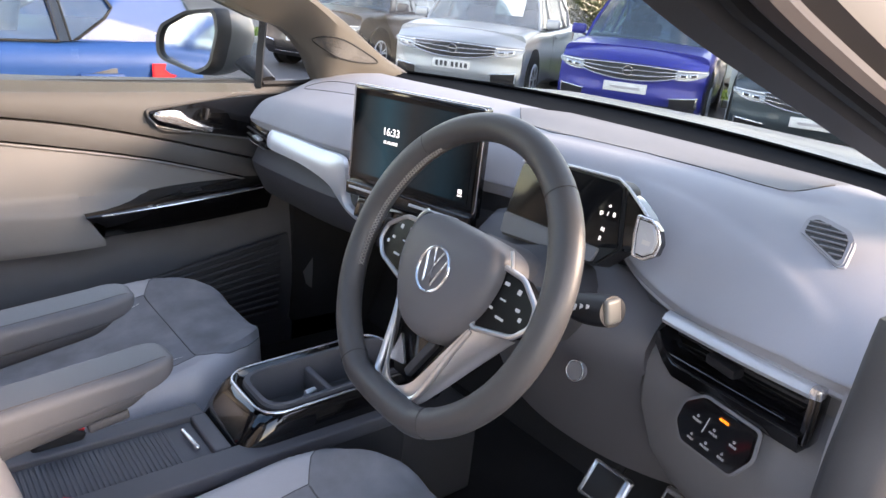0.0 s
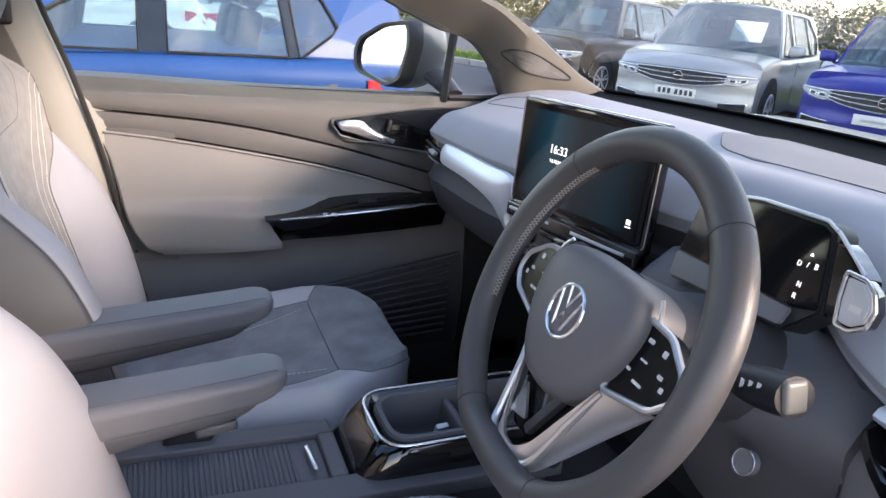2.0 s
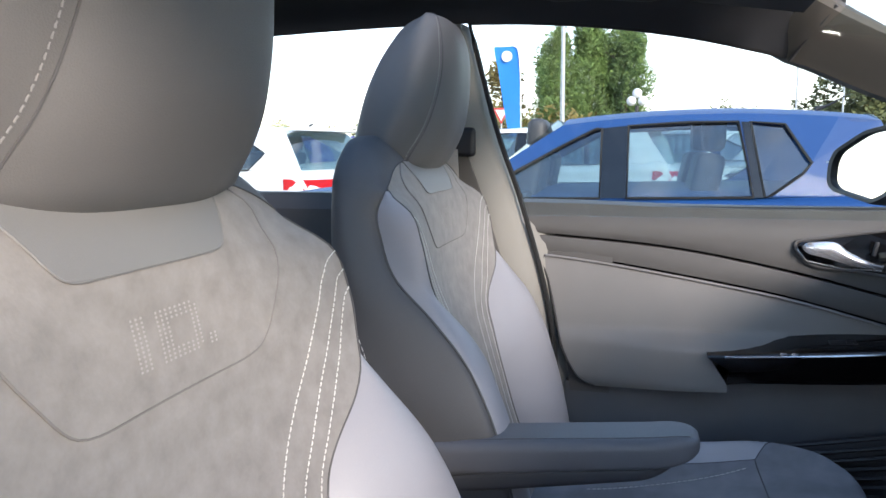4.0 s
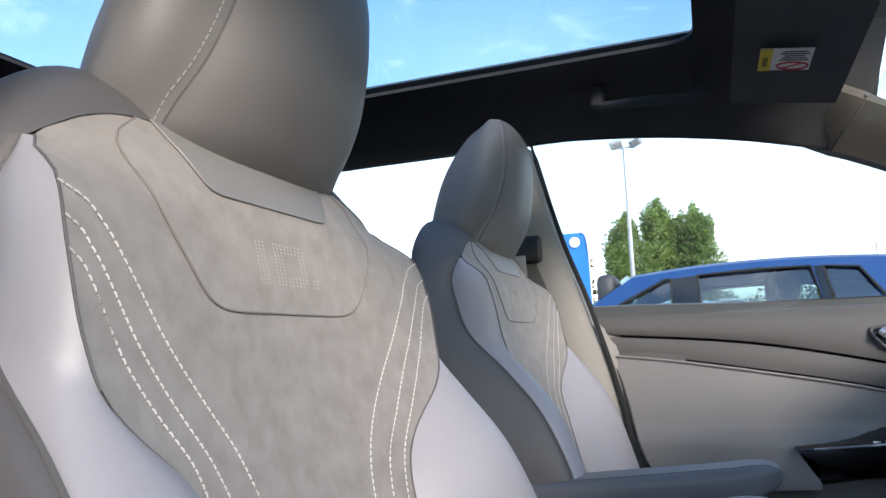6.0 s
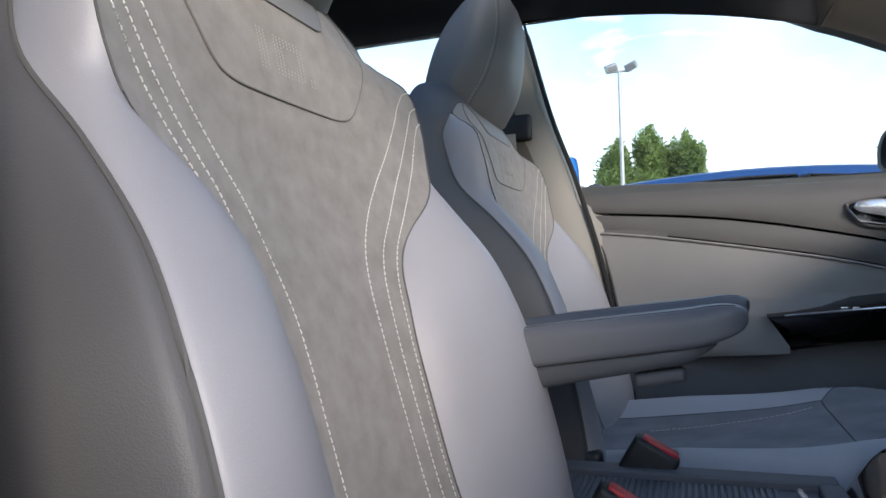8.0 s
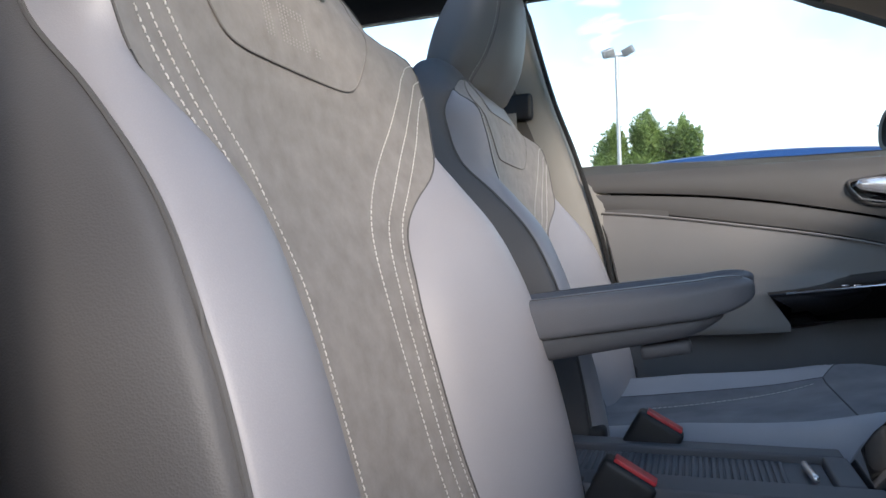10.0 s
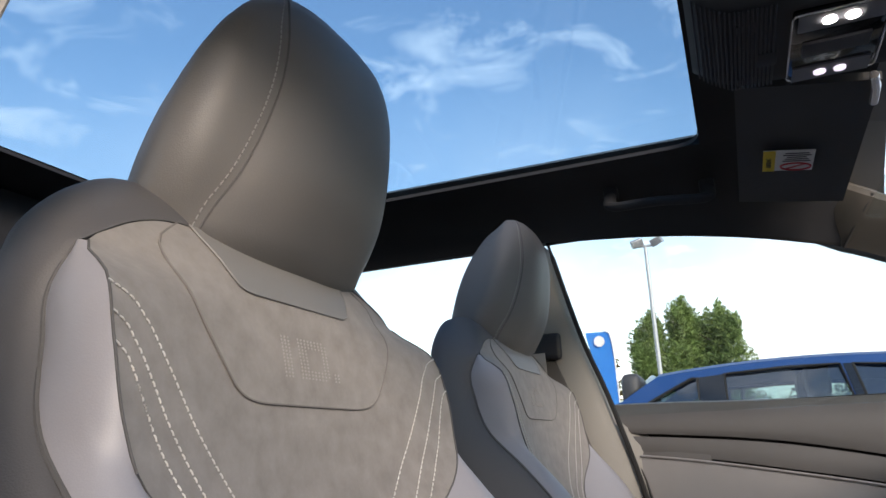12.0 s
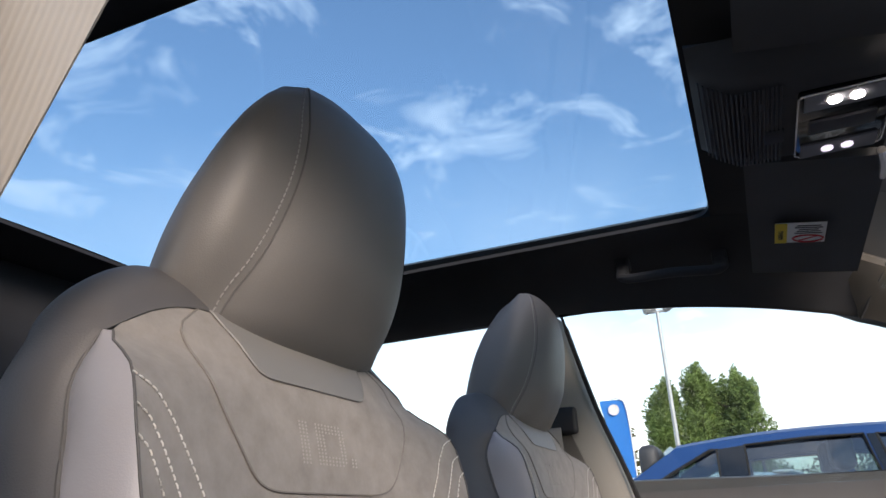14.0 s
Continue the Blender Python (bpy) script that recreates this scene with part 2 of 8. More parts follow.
def spline(xs, ys):
    """A smooth curve through the knots (xs ascending)."""
    xs, ys = np.array(xs, float), np.array(ys, float)
    d = np.gradient(ys, xs)
    def f(x):
        x = min(max(x, xs[0]), xs[-1])
        i = int(min(max(np.searchsorted(xs, x) - 1, 0), len(xs) - 2))
        h = xs[i + 1] - xs[i]
        t = (x - xs[i]) / h
        return float((2 * t**3 - 3 * t**2 + 1) * ys[i] + (t**3 - 2 * t**2 + t) * h * d[i] + (-2 * t**3 + 3 * t**2) * ys[i + 1] + (t**3 - t**2) * h * d[i + 1])
    return f


def smooth_line(points, n=8, closed=False):
    """A Catmull-Rom line through 2D or 3D points."""
    p = [Vector(q) for q in points]
    k = len(p)
    out = []
    for i in range(k if closed else k - 1):
        a, b = p[i], p[(i + 1) % k]
        prev = p[i - 1] if (closed or i > 0) else a + (a - b)
        nxt = p[(i + 2) % k] if (closed or i + 2 < k) else b + (b - a)
        for j in range(n):
            t = j / n
            out.append(0.5 * ((2 * a) + (b - prev) * t + (2 * prev - 5 * a + 4 * b - nxt) * t * t + (3 * a - prev - 3 * b + nxt) * t**3))
    if not closed:
        out.append(p[-1])
    return out


def sheet(rows, bm=None, closed_u=False, closed_v=False, cap=False):
    """Quads over a grid of points: rows of equal length."""
    bm = bm or bmesh.new()
    vs = [[bm.verts.new(p) for p in r] for r in rows]
    nr, nc = len(vs), len(vs[0])
    for i in range(nr if closed_v else nr - 1):
        for j in range(nc if closed_u else nc - 1):
            q = [vs[i][j], vs[i][(j + 1) % nc], vs[(i + 1) % nr][(j + 1) % nc], vs[(i + 1) % nr][j]]
            try:
                bm.faces.new(q)
            except ValueError:
                pass
    if cap:
        bm.faces.new(vs[0]); bm.faces.new(vs[-1])
    return bm


def slab(rows, thick, axis=None):
    """A curved sheet with thickness: a closed skin."""
    rows = [[Vector(p) for p in r] for r in rows]
    nr, nc = len(rows), len(rows[0])
    back = []
    for i in range(nr):
        line = []
        for j in range(nc):
            if axis is not None:
                nn = Vector(axis)
            else:
                du = rows[i][min(j + 1, nc - 1)] - rows[i][max(j - 1, 0)]
                dv = rows[min(i + 1, nr - 1)][j] - rows[max(i - 1, 0)][j]
                nn = du.cross(dv).normalized()
            line.append(rows[i][j] + nn * thick)
        back.append(line)
    bm = bmesh.new()
    A = [[bm.verts.new(p) for p in r] for r in rows]
    B = [[bm.verts.new(p) for p in r] for r in back]
    for i in range(nr - 1):
        for j in range(nc - 1):
            bm.faces.new((A[i][j], A[i][j + 1], A[i + 1][j + 1], A[i + 1][j]))
            bm.faces.new((B[i][j], B[i + 1][j], B[i + 1][j + 1], B[i][j + 1]))
    for i in range(nr - 1):
        bm.faces.new((A[i][0], A[i + 1][0], B[i + 1][0], B[i][0]))
        bm.faces.new((A[i][-1], B[i][-1], B[i + 1][-1], A[i + 1][-1]))
    for j in range(nc - 1):
        bm.faces.new((A[0][j], B[0][j], B[0][j + 1], A[0][j + 1]))
        bm.faces.new((A[-1][j], A[-1][j + 1], B[-1][j + 1], B[-1][j]))
    return bm


def box(size, at=(0, 0, 0), bevel=0.0, seg=2, m=None, bm=None):
    one = bmesh.new()
    bmesh.ops.create_cube(one, size=1)
    for v in one.verts:
        v.co = Vector((v.co.x * size[0], v.co.y * size[1], v.co.z * size[2]))
    if bevel:
        bmesh.ops.bevel(one, geom=one.edges[:], offset=bevel, segments=seg, affect="EDGES", profile=0.6)
    bmesh.ops.transform(one, matrix=Matrix.Translation(at) @ (m or Matrix()), verts=one.verts[:])
    if bm is None:
        return one
    return join(bm, one)


def join(bm, other):
    me = bpy.data.meshes.new("tmp")
    other.to_mesh(me)
    other.free()
    bm.from_mesh(me)
    bpy.data.meshes.remove(me)
    return bm


def tube(points, r, sides=8, closed=False, bm=None, flat=1.0, up=None):
    """A round (or flattened) bar along a line."""
    bm = bm or bmesh.new()
    pts = [Vector(p) for p in points]
    n = len(pts)
    rings = []
    for i, p in enumerate(pts):
        if closed:
            d = pts[(i + 1) % n] - pts[i - 1]
        else:
            d = pts[min(i + 1, n - 1)] - pts[max(i - 1, 0)]
        d.normalize()
        u = Vector(up) if up is not None else (Vector((0, 0, 1)) if abs(d.z) < 0.9 else Vector((1, 0, 0)))
        a = d.cross(u).normalized()
        b = a.cross(d)
        rad = r[i] if isinstance(r, (list, tuple)) else r
        rings.append([bm.verts.new(p + a * math.cos(2 * math.pi * k / sides) * rad + b * math.sin(2 * math.pi * k / sides) * rad * flat) for k in range(sides)])
    for i in range(n if closed else n - 1):
        A, B = rings[i], rings[(i + 1) % n]
        for k in range(sides):
            bm.faces.new((A[k], A[(k + 1) % sides], B[(k + 1) % sides], B[k]))
    if not closed:
        bm.faces.new(rings[0][::-1]); bm.faces.new(rings[-1])
    return bm


def prism(outline, depth, m=None, bevel=0.0, bm=None):
    """An outline in x, y raised by depth along z, then moved by m."""
    one = bmesh.new()
    vs = [one.verts.new((p[0], p[1], 0)) for p in outline]
    f = one.faces.new(vs)
    r = bmesh.ops.extrude_face_region(one, geom=[f])
    bmesh.ops.translate(one, vec=(0, 0, depth), verts=[g for g in r["geom"] if isinstance(g, bmesh.types.BMVert)])
    if bevel:
        top = [e for e in one.edges if all(abs(v.co.z - depth) < 1e-6 for v in e.verts)]
        bmesh.ops.bevel(one, geom=top, offset=bevel, segments=2, affect="EDGES")
    if m is not None:
        bmesh.ops.transform(one, matrix=m, verts=one.verts[:])
    return one if bm is None else join(bm, one)


def rounded(outline, r, n=4):
    """An outline with its corners rounded."""
    p = [Vector(q[:2]) for q in outline]
    out = []
    for i, b in enumerate(p):
        a, c = p[i - 1], p[(i + 1) % len(p)]
        u, w = (a - b), (c - b)
        k = min(r, u.length * 0.45, w.length * 0.45)
        s, e = b + u.normalized() * k, b + w.normalized() * k
        for j in range(n + 1):
            t = j / n
            out.append((1 - t) ** 2 * s + 2 * t * (1 - t) * b + t * t * e)
    return out


def disc(r, depth, m=None, sides=24, r2=None, bm=None):
    one = bmesh.new()
    bmesh.ops.create_cone(one, cap_ends=True, segments=sides, radius1=r, radius2=r if r2 is None else r2, depth=depth)
    if m is not None:
        bmesh.ops.transform(one, matrix=m, verts=one.verts[:])
    return one if bm is None else join(bm, one)


def writing(name, text, size, m, mat, parent=None, align="CENTER"):
    cu = bpy.data.curves.new(name, "FONT")
    cu.body, cu.size, cu.extrude = text, size, 0.0002
    cu.align_x, cu.align_y = align, "CENTER"
    ob = new(name, cu)
    me = bpy.data.meshes.new_from_object(ob)
    bpy.data.objects.remove(ob)
    me.materials.clear(); me.materials.append(mat)
    ob = new(name, me)
    ob.matrix_world = m
    if parent is not None:
        ob.parent = parent
        ob.matrix_parent_inverse = parent.matrix_world.inverted()
    return ob


def adopt(parent, *obs):
    """Hang parts that were built in world coordinates under a thing."""
    for o in obs:
        o.parent = parent
        o.matrix_parent_inverse = (parent.matrix_basis if parent.parent is None else parent.matrix_world).inverted()
    return obs[0] if obs else None


def basis(at, xaxis, yaxis):
    """A pose at a place with the given x and (about) y axes."""
    x = Vector(xaxis).normalized()
    z = x.cross(Vector(yaxis)).normalized()
    y = z.cross(x)
    m = Matrix((x, y, z)).transposed().to_4x4()
    m.translation = at
    return m
GRILLE = material("speaker_mesh", (0.10, 0.095, 0.09), 0.7, grain=420, weave="cells", bump=1.0, vary=0.5)
LED2 = glow_material("dim_reading_light", (0.9, 0.85, 1.0), 0.5)
VISOR = material("visor_cloth", (0.062, 0.063, 0.066), 0.9, grain=700, vary=0.12, bump=0.3)


# ---- the car's shell: x to the driver's side, y ahead, z up; its middle lies at x = X0 ----
X0 = 0.03
def mir(p, side):
    """A point of the passenger side (side -1) or its mirror on the driver's side (side 1); p = (distance from the middle, y, z)."""
    return Vector((X0 + side * p[0], p[1], p[2]))

# floor and tunnel
b = box((1.42, 1.5, 0.03), (X0, 0.45, 0.325), 0.006)
b = join(b, slab([[(X0 - 0.71 + 1.42 * i / 12, 1.15 + 0.12 * math.sin(j), 0.34 + 0.30 * j) for i in range(13)] for j in (0, 0.25, 0.5, 0.75, 1.0, 1.3)], 0.02))
structure("floor", b, CARPET, "black carpet on the car floor and footwell")
structure("wall_rear", box((1.44, 0.03, 1.15), (X0, -1.02, 0.92), 0.004), HEADLINER, "dark panel closing the cabin behind the seats")
b = box((1.44, 0.9, 0.03), (X0, -0.55, 0.40), 0.004)
structure("floor_rear", b, CARPET, "black carpet in the rear footwell")
# bulkhead under the windscreen, closing the front
structure("wall_front", box((1.44, 0.03, 0.78), (X0, 1.29, 0.70), 0.004), BLACK, "black bulkhead behind the dashboard")

# footwell sides and the passenger sill
for side, nm in ((-1, "wall_footwell_passenger"), (1, "wall_footwell_driver")):
    structure(nm, box((0.03, 0.45, 0.72), (X0 + side * 0.735, 1.10, 0.68), 0.004), CARPET, "black carpeted side of the footwell")
structure("trim_sill_passenger", box((0.10, 1.15, 0.10), (X0 - 0.77, 0.50, 0.35), 0.01), SHADOW, "dark sill under the passenger door")

# headliner with the opening of the glass roof
GX0, GX1, GY0, GY1 = -0.405, 0.462, -0.875, 0.232
def roof_z(x, y):
    u = (x - X0) / 0.70
    return 1.523 - 0.030 * u * u - 0.020 * max(0, -y - 0.5) ** 1.5
rail_z = spline([-1.1, -0.35, -0.09, 0.067, 0.273, 0.467, 0.60], [1.40, 1.425, 1.425, 1.415, 1.385, 1.335, 1.29])
def edge_z(y):
    return rail_z(y)
bm = bmesh.new()
# side bands from the glass to the rail above the windows
for side, gx in ((-1, GX0), (1, GX1)):
    rows = []
    for i in range(25):
        y = -1.1 + (0.47 + 1.1) * i / 24
        zt, ze = roof_z(gx, y) - 0.004, edge_z(y)
        xe = X0 + side * (0.66)
        r = []
        for j in range(9):
            t = j / 8
            x = gx + (xe - gx) * (t ** 0.85)
            z = zt + (ze - zt) * (t ** 2.2)
            r.append((x, y, z))
        r.append((xe + side * 0.012, y, ze + 0.004))
        r.append((xe + side * 0.012, y, ze + 0.05))
        rows.append(r)
    join(bm, sheet(rows))
# front header and rear band
for ya, yb, k in ((GY1, 0.47, 1), (-1.1, GY0, 0)):
    rows = []
    for i in range(9):
        t = i / 8
        y = ya + (yb - ya) * t
        r = []
        for j in range(15):
            x = GX0 + (GX1 - GX0) * j / 14
            drop = 0.045 * t ** 1.3 + 0.05 * max(0, t - 0.75) * 4 * 0.3 if k else 0.02 * (1 - t)
            r.append((x, y, roof_z(x, y) - 0.004 - drop))
        rows.append(r)
    join(bm, sheet(rows))
# the upright rim round the glass
rim = [(GX0, GY0), (GX1, GY0), (GX1, GY1), (GX0, GY1)]
rim = rounded(rim, 0.05, 5)
join(bm, sheet([[(p.x, p.y, roof_z(p.x, p.y) - 0.005) for p in rim], [(p.x, p.y, roof_z(p.x, p.y) + 0.002) for p in rim]], closed_u=True))
tagged(finish("ceiling", bm, HEADLINER), "black fabric headliner round a large glass roof", "", "", "structure")
rows = [[(GX0 - 0.03 + (GX1 - GX0 + 0.06) * j / 12, GY0 - 0.03 + (GY1 - GY0 + 0.06) * i / 12, roof_z(GX0 - 0.03 + (GX1 - GX0 + 0.06) * j / 12, 0) + 0.008 - 0.02 * max(0, -(GY0 + (GY1 - GY0) * i / 12) - 0.5) ** 1.5) for j in range(13)] for i in range(13)]
g = structure("window_roof", slab(rows, 0.005), ROOF_GLASS, "large fixed glass roof over the front seats")
g.visible_shadow = False
# outer roof skin round the glass
bm = bmesh.new()
for side, gx in ((-1, GX0 - 0.03), (1, GX1 + 0.03)):
    rows = []
    for i in range(17):
        y = -1.3 + 1.85 * i / 16
        rows.append([(gx + side * 0.26 * t, y, roof_z(gx, y) + 0.03 - 0.10 * t ** 2 - 0.16 * max(0, y - 0.15) * t) for t in (0, 0.3, 0.6, 0.85, 1.0)])
    join(bm, slab(rows, 0.004))
rows = [[(GX0 - 0.03 + (GX1 - GX0 + 0.06) * j / 10, y, roof_z(0, 0) + 0.022 - 0.9 * (y - 0.24) ** 1.6 * 0.35) for j in range(11)] for y in (0.262, 0.32, 0.40, 0.48, 0.55)]
join(bm, slab(rows, 0.004))
structure("roof", bm, BODY_GREY, "grey painted car roof round the glass panel")

# windscreen pillars with their trim, both sides
A_LINE = [(0.633, 0.469, 1.335), (0.645, 0.66, 1.275), (0.672, 0.87, 1.205), (0.700, 1.05, 1.150), (0.722, 1.22, 1.100)]
AY = [0.40, 0.469, 0.60, 0.74, 0.86, 0.905, 0.94, 1.03, 1.15, 1.24]
a_low = spline(AY, [1.352, 1.330, 1.274, 1.221, 1.180, 1.130, 1.062, 1.055, 1.055, 1.055])
a_top = spline(AY, [1.440, 1.412, 1.368, 1.320, 1.278, 1.255, 1.238, 1.190, 1.124, 1.085])
a_in = spline(AY, [0.585, 0.590, 0.600, 0.612, 0.625, 0.632, 0.638, 0.668, 0.705, 0.724])
a_out = spline(AY, [0.668, 0.672, 0.690, 0.715, 0.730, 0.732, 0.732, 0.735, 0.738, 0.740])
rows = []
for k in range(-5, 43):
    y = 0.462 + 0.778 * k / 42
    lo, hi, xi, xo = a_low(y), a_top(y), a_in(y), a_out(y)
    h = hi - lo
    sec = [mir((xi, y, hi), -1), mir((xi - 0.004, y, hi - 0.12 * h), -1), mir((xi * 0.6 + xo * 0.4 - 0.016, y, hi - 0.5 * h), -1), mir((xo - 0.022, y, lo + 0.12 * h), -1), mir((xo - 0.012, y, lo), -1), mir((xo + 0.03, y, lo), -1), mir((xo + 0.03, y, hi - 0.1 * h), -1), mir((xi + 0.03, y, hi + 0.012), -1)]
    lean = 0.055 * max(0, min(1, 1 - k / 8))
    sink = max(0, -k / 5)
    rows.append([q + Vector((-0.05 * sink, lean * (q.z - lo) / h, 0.035 * sink)) for q in sec])
PILLAR_P = structure("pillar_front_passenger", sheet(rows, closed_u=True, cap=True), PILLAR_A, "grey fabric trim on the windscreen pillar")
rows = []
for i, p in enumerate(smooth_line([mir(q, 1) for q in [(0.650, 0.10, 1.428), (0.645, 0.27, 1.398)] + A_LINE], 6)):
    rows.append([(p.x - 0.020, p.y, p.z + 0.034), (p.x - 0.030, p.y, p.z + 0.010), (p.x - 0.020, p.y, p.z - 0.020), (p.x + 0.006, p.y, p.z - 0.034), (p.x + 0.032, p.y, p.z - 0.026), (p.x + 0.042, p.y, p.z + 0.004), (p.x + 0.034, p.y, p.z + 0.032), (p.x + 0.01, p.y, p.z + 0.040)])
structure("pillar_front_driver", sheet(rows, closed_u=True, cap=True), SHADOW, "dark windscreen pillar beside the driver")
# seam where the pillar trim meets the headliner
structure("trim_pillar_seam", tube([mir((0.586, 0.517, 1.410), -1), mir((0.600, 0.500, 1.385), -1), mir((0.630, 0.480, 1.358), -1), mir((0.658, 0.463, 1.330), -1)], 0.003, 6), SEAM, "dark joint between pillar trim and headliner")

# centre pillars with belt guides
B_LINE = [(0.745, 0.06, 0.45), (0.755, 0.03, 0.80), (0.742, -0.03, 1.05), (0.722, -0.085, 1.22), (0.690, -0.135, 1.43)]
for side, nm in ((-1, "pillar_centre_passenger"), (1, "pillar_centre_driver")):
    line = smooth_line([mir(p, side) for p in B_LINE], 6)
    rows = []
    for i, p in enumerate(line):
        t = i / (len(line) - 1)
        w = 0.20 - 0.06 * t if side > 0 else 0.15 - 0.03 * t
        rows.append([(p.x, p.y - w, p.z), (p.x - side * 0.020, p.y - w + 0.02, p.z), (p.x - side * 0.028, p.y - w * 0.5, p.z), (p.x - side * 0.020, p.y - 0.022, p.z), (p.x - side * 0.002, p.y - 0.004, p.z), (p.x + side * 0.055, p.y + (0.07 * max(0, min(1, (1.04 - p.z) / 0.05)) if side < 0 else 0.0), p.z), (p.x + side * 0.055, p.y - w, p.z)])
    structure(nm, sheet(rows, closed_u=True, cap=True), PILLAR, "light grey centre pillar trim with a belt guide")
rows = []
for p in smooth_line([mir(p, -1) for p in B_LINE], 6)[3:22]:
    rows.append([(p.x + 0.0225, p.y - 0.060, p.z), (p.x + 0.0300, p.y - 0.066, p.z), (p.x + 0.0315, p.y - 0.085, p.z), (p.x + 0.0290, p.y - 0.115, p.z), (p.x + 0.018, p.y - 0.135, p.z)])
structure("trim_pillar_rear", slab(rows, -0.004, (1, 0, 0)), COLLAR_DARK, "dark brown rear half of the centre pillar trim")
# rubber seal along the passenger door's rear edge and round its window
seal = smooth_line([mir((p[0] - 0.004, p[1] + 0.010, p[2]), -1) for p in B_LINE], 6) + smooth_line([mir((0.664, y, edge_z(y) + 0.002), -1) for y in (-0.09, 0.0, 0.15, 0.3, 0.42, 0.47)], 4)
structure("trim_seal", tube(seal, 0.0055, 6), RUBBER, "black rubber seal round the passenger door opening")
seal = smooth_line([mir((p[0] - 0.002, p[1] + 0.014, p[2]), 1) for p in B_LINE], 6) + smooth_line([mir((0.680, y, edge_z(y) - 0.004), 1) for y in (-0.09, 0.0, 0.15, 0.3, 0.42)], 4) + smooth_line([mir((p[0] + 0.052, p[1], p[2] - 0.012), 1) for p in A_LINE], 4)
structure("trim_seal_driver", tube(seal, 0.011, 6), RUBBER, "black rubber seal round the open driver's doorway")
# outer body side by the driver's doorway: sill and the pillar's painted face
structure("trim_sill", box((0.10, 1.35, 0.10), (X0 + 0.79, 0.45, 0.36), 0.02, 3), BODY_GREY, "grey painted door sill under the open doorway")
rows = []
for i, p in enumerate(smooth_line([mir((q[0] + 0.078, q[1], q[2] + 0.022), 1) for q in [(0.640, 0.05, 1.43), (0.638, 0.27, 1.395)] + A_LINE], 6)):
    rows.append([(p.x - 0.11, p.y, p.z + 0.150), (p.x - 0.03, p.y, p.z + 0.110), (p.x + 0.020, p.y, p.z + 0.04), (p.x + 0.022, p.y, p.z - 0.02), (p.x, p.y, p.z - 0.04), (p.x - 0.03, p.y, p.z - 0.03), (p.x - 0.09, p.y, p.z + 0.06)])
structure("pillar_front_outer", sheet(rows, closed_u=True, cap=True), PILLAR_OUT, "grey painted outer face of the windscreen pillar")
flange = smooth_line([mir((q[0] + 0.088, q[1], q[2] - 0.020), 1) for q in [(0.640, 0.05, 1.43), (0.638, 0.27, 1.395)] + A_LINE], 6)
structure("trim_flange", tube(flange, 0.010, 8), LIP, "painted flange along the windscreen pillar")

# windscreen and its black band
def screen_pt(u, t):
    """u from -1 (passenger) to 1 (driver), t from the base to the header."""
    base = Vector((X0 + 0.71 * u, 1.225 + 0.14 * (1 - u * u), 1.105 + 0.008 * (1 - u * u)))
    head = Vector((X0 + 0.60 * u, 0.50 + 0.03 * (1 - u * u), 1.375 + 0.055 * (1 - u * u)))
    p = base.lerp(head, t)
    p.z += 0.035 * math.sin(math.pi * t)
    return p
rows = [[screen_pt(-1 + 2 * j / 20, i / 12) for j in range(21)] for i in range(13)]
g = structure("window_front", slab(rows, 0.005), GLASS, "clear curved windscreen glass")
g.visible_shadow = False
rows = []
for j in range(31):
    u = -1 + 2 * j / 30
    yb_ = 1.140 + 0.075 * (1 - u * u)
    g0, g1 = screen_pt(u, -0.012), screen_pt(u, 0.018)
    rows.append([Vector((X0 + 0.735 * u, yb_, 1.070)), Vector((X0 + 0.735 * u, yb_ + 0.008, 1.082)), Vector((X0 + 0.73 * u, (yb_ + g0.y) / 2, 1.090)), g0 + Vector((0, -0.012, -0.004)), g1 + Vector((0, -0.006, -0.007))])
structure("trim_windscreen_base", slab(rows, -0.004), COWL, "black band along the base of the windscreen")
# bonnet and nose ahead of the windscreen, wings, and the tail behind the cabin
def hull(y0, y1, n, top, half, low):
    rows = []
    for k in range(n + 1):
        y = y0 + (y1 - y0) * k / n
        w, zt, zb = half(y), top(y), low(y)
        sec = [(0, zt + 0.03), (w * 0.6, zt + 0.022), (w * 0.85, zt), (w * 0.96, zt - 0.05), (w, zt - 0.16), (w * 0.985, (zt + zb) / 2), (w * 0.97, zb + 0.06), (w * 0.9, zb)]
        h = [Vector((a, y, z)) for a, z in sec]
        rows.append([Vector((X0 - p.x, p.y, p.z)) for p in h[::-1]] + [Vector((X0 + p.x, p.y, p.z)) for p in h[1:]])
    return rows
own = thing("body_front", "grey bonnet and nose of the car itself", "car body", (X0, 1.8, 0.3), "", "structure")
rows = hull(1.40, 2.42, 16, spline([1.40, 1.6, 2.0, 2.25, 2.36, 2.42], [1.052, 1.056, 1.0, 0.90, 0.81, 0.68]), spline([1.40, 1.8, 2.2, 2.42], [0.90, 0.91, 0.86, 0.66]), spline([1.40, 2.2, 2.42], [0.26, 0.24, 0.34]))
adopt(own, finish("bonnet", sheet(rows, cap=True), BODY_GREY))
tail = thing("body_rear", "grey tail of the car itself behind the cabin", "car body", (X0, -1.7, 0.3), "", "structure")
rows = hull(-1.08, -2.15, 14, spline([-2.15, -2.05, -1.8, -1.4, -1.08], [0.80, 1.02, 1.18, 1.36, 1.46]), spline([-2.15, -1.9, -1.5, -1.08], [0.70, 0.84, 0.90, 0.90]), spline([-2.15, -1.9, -1.08], [0.40, 0.28, 0.26]))
adopt(tail, finish("tailgate", sheet(rows, cap=True), BODY_GREY))
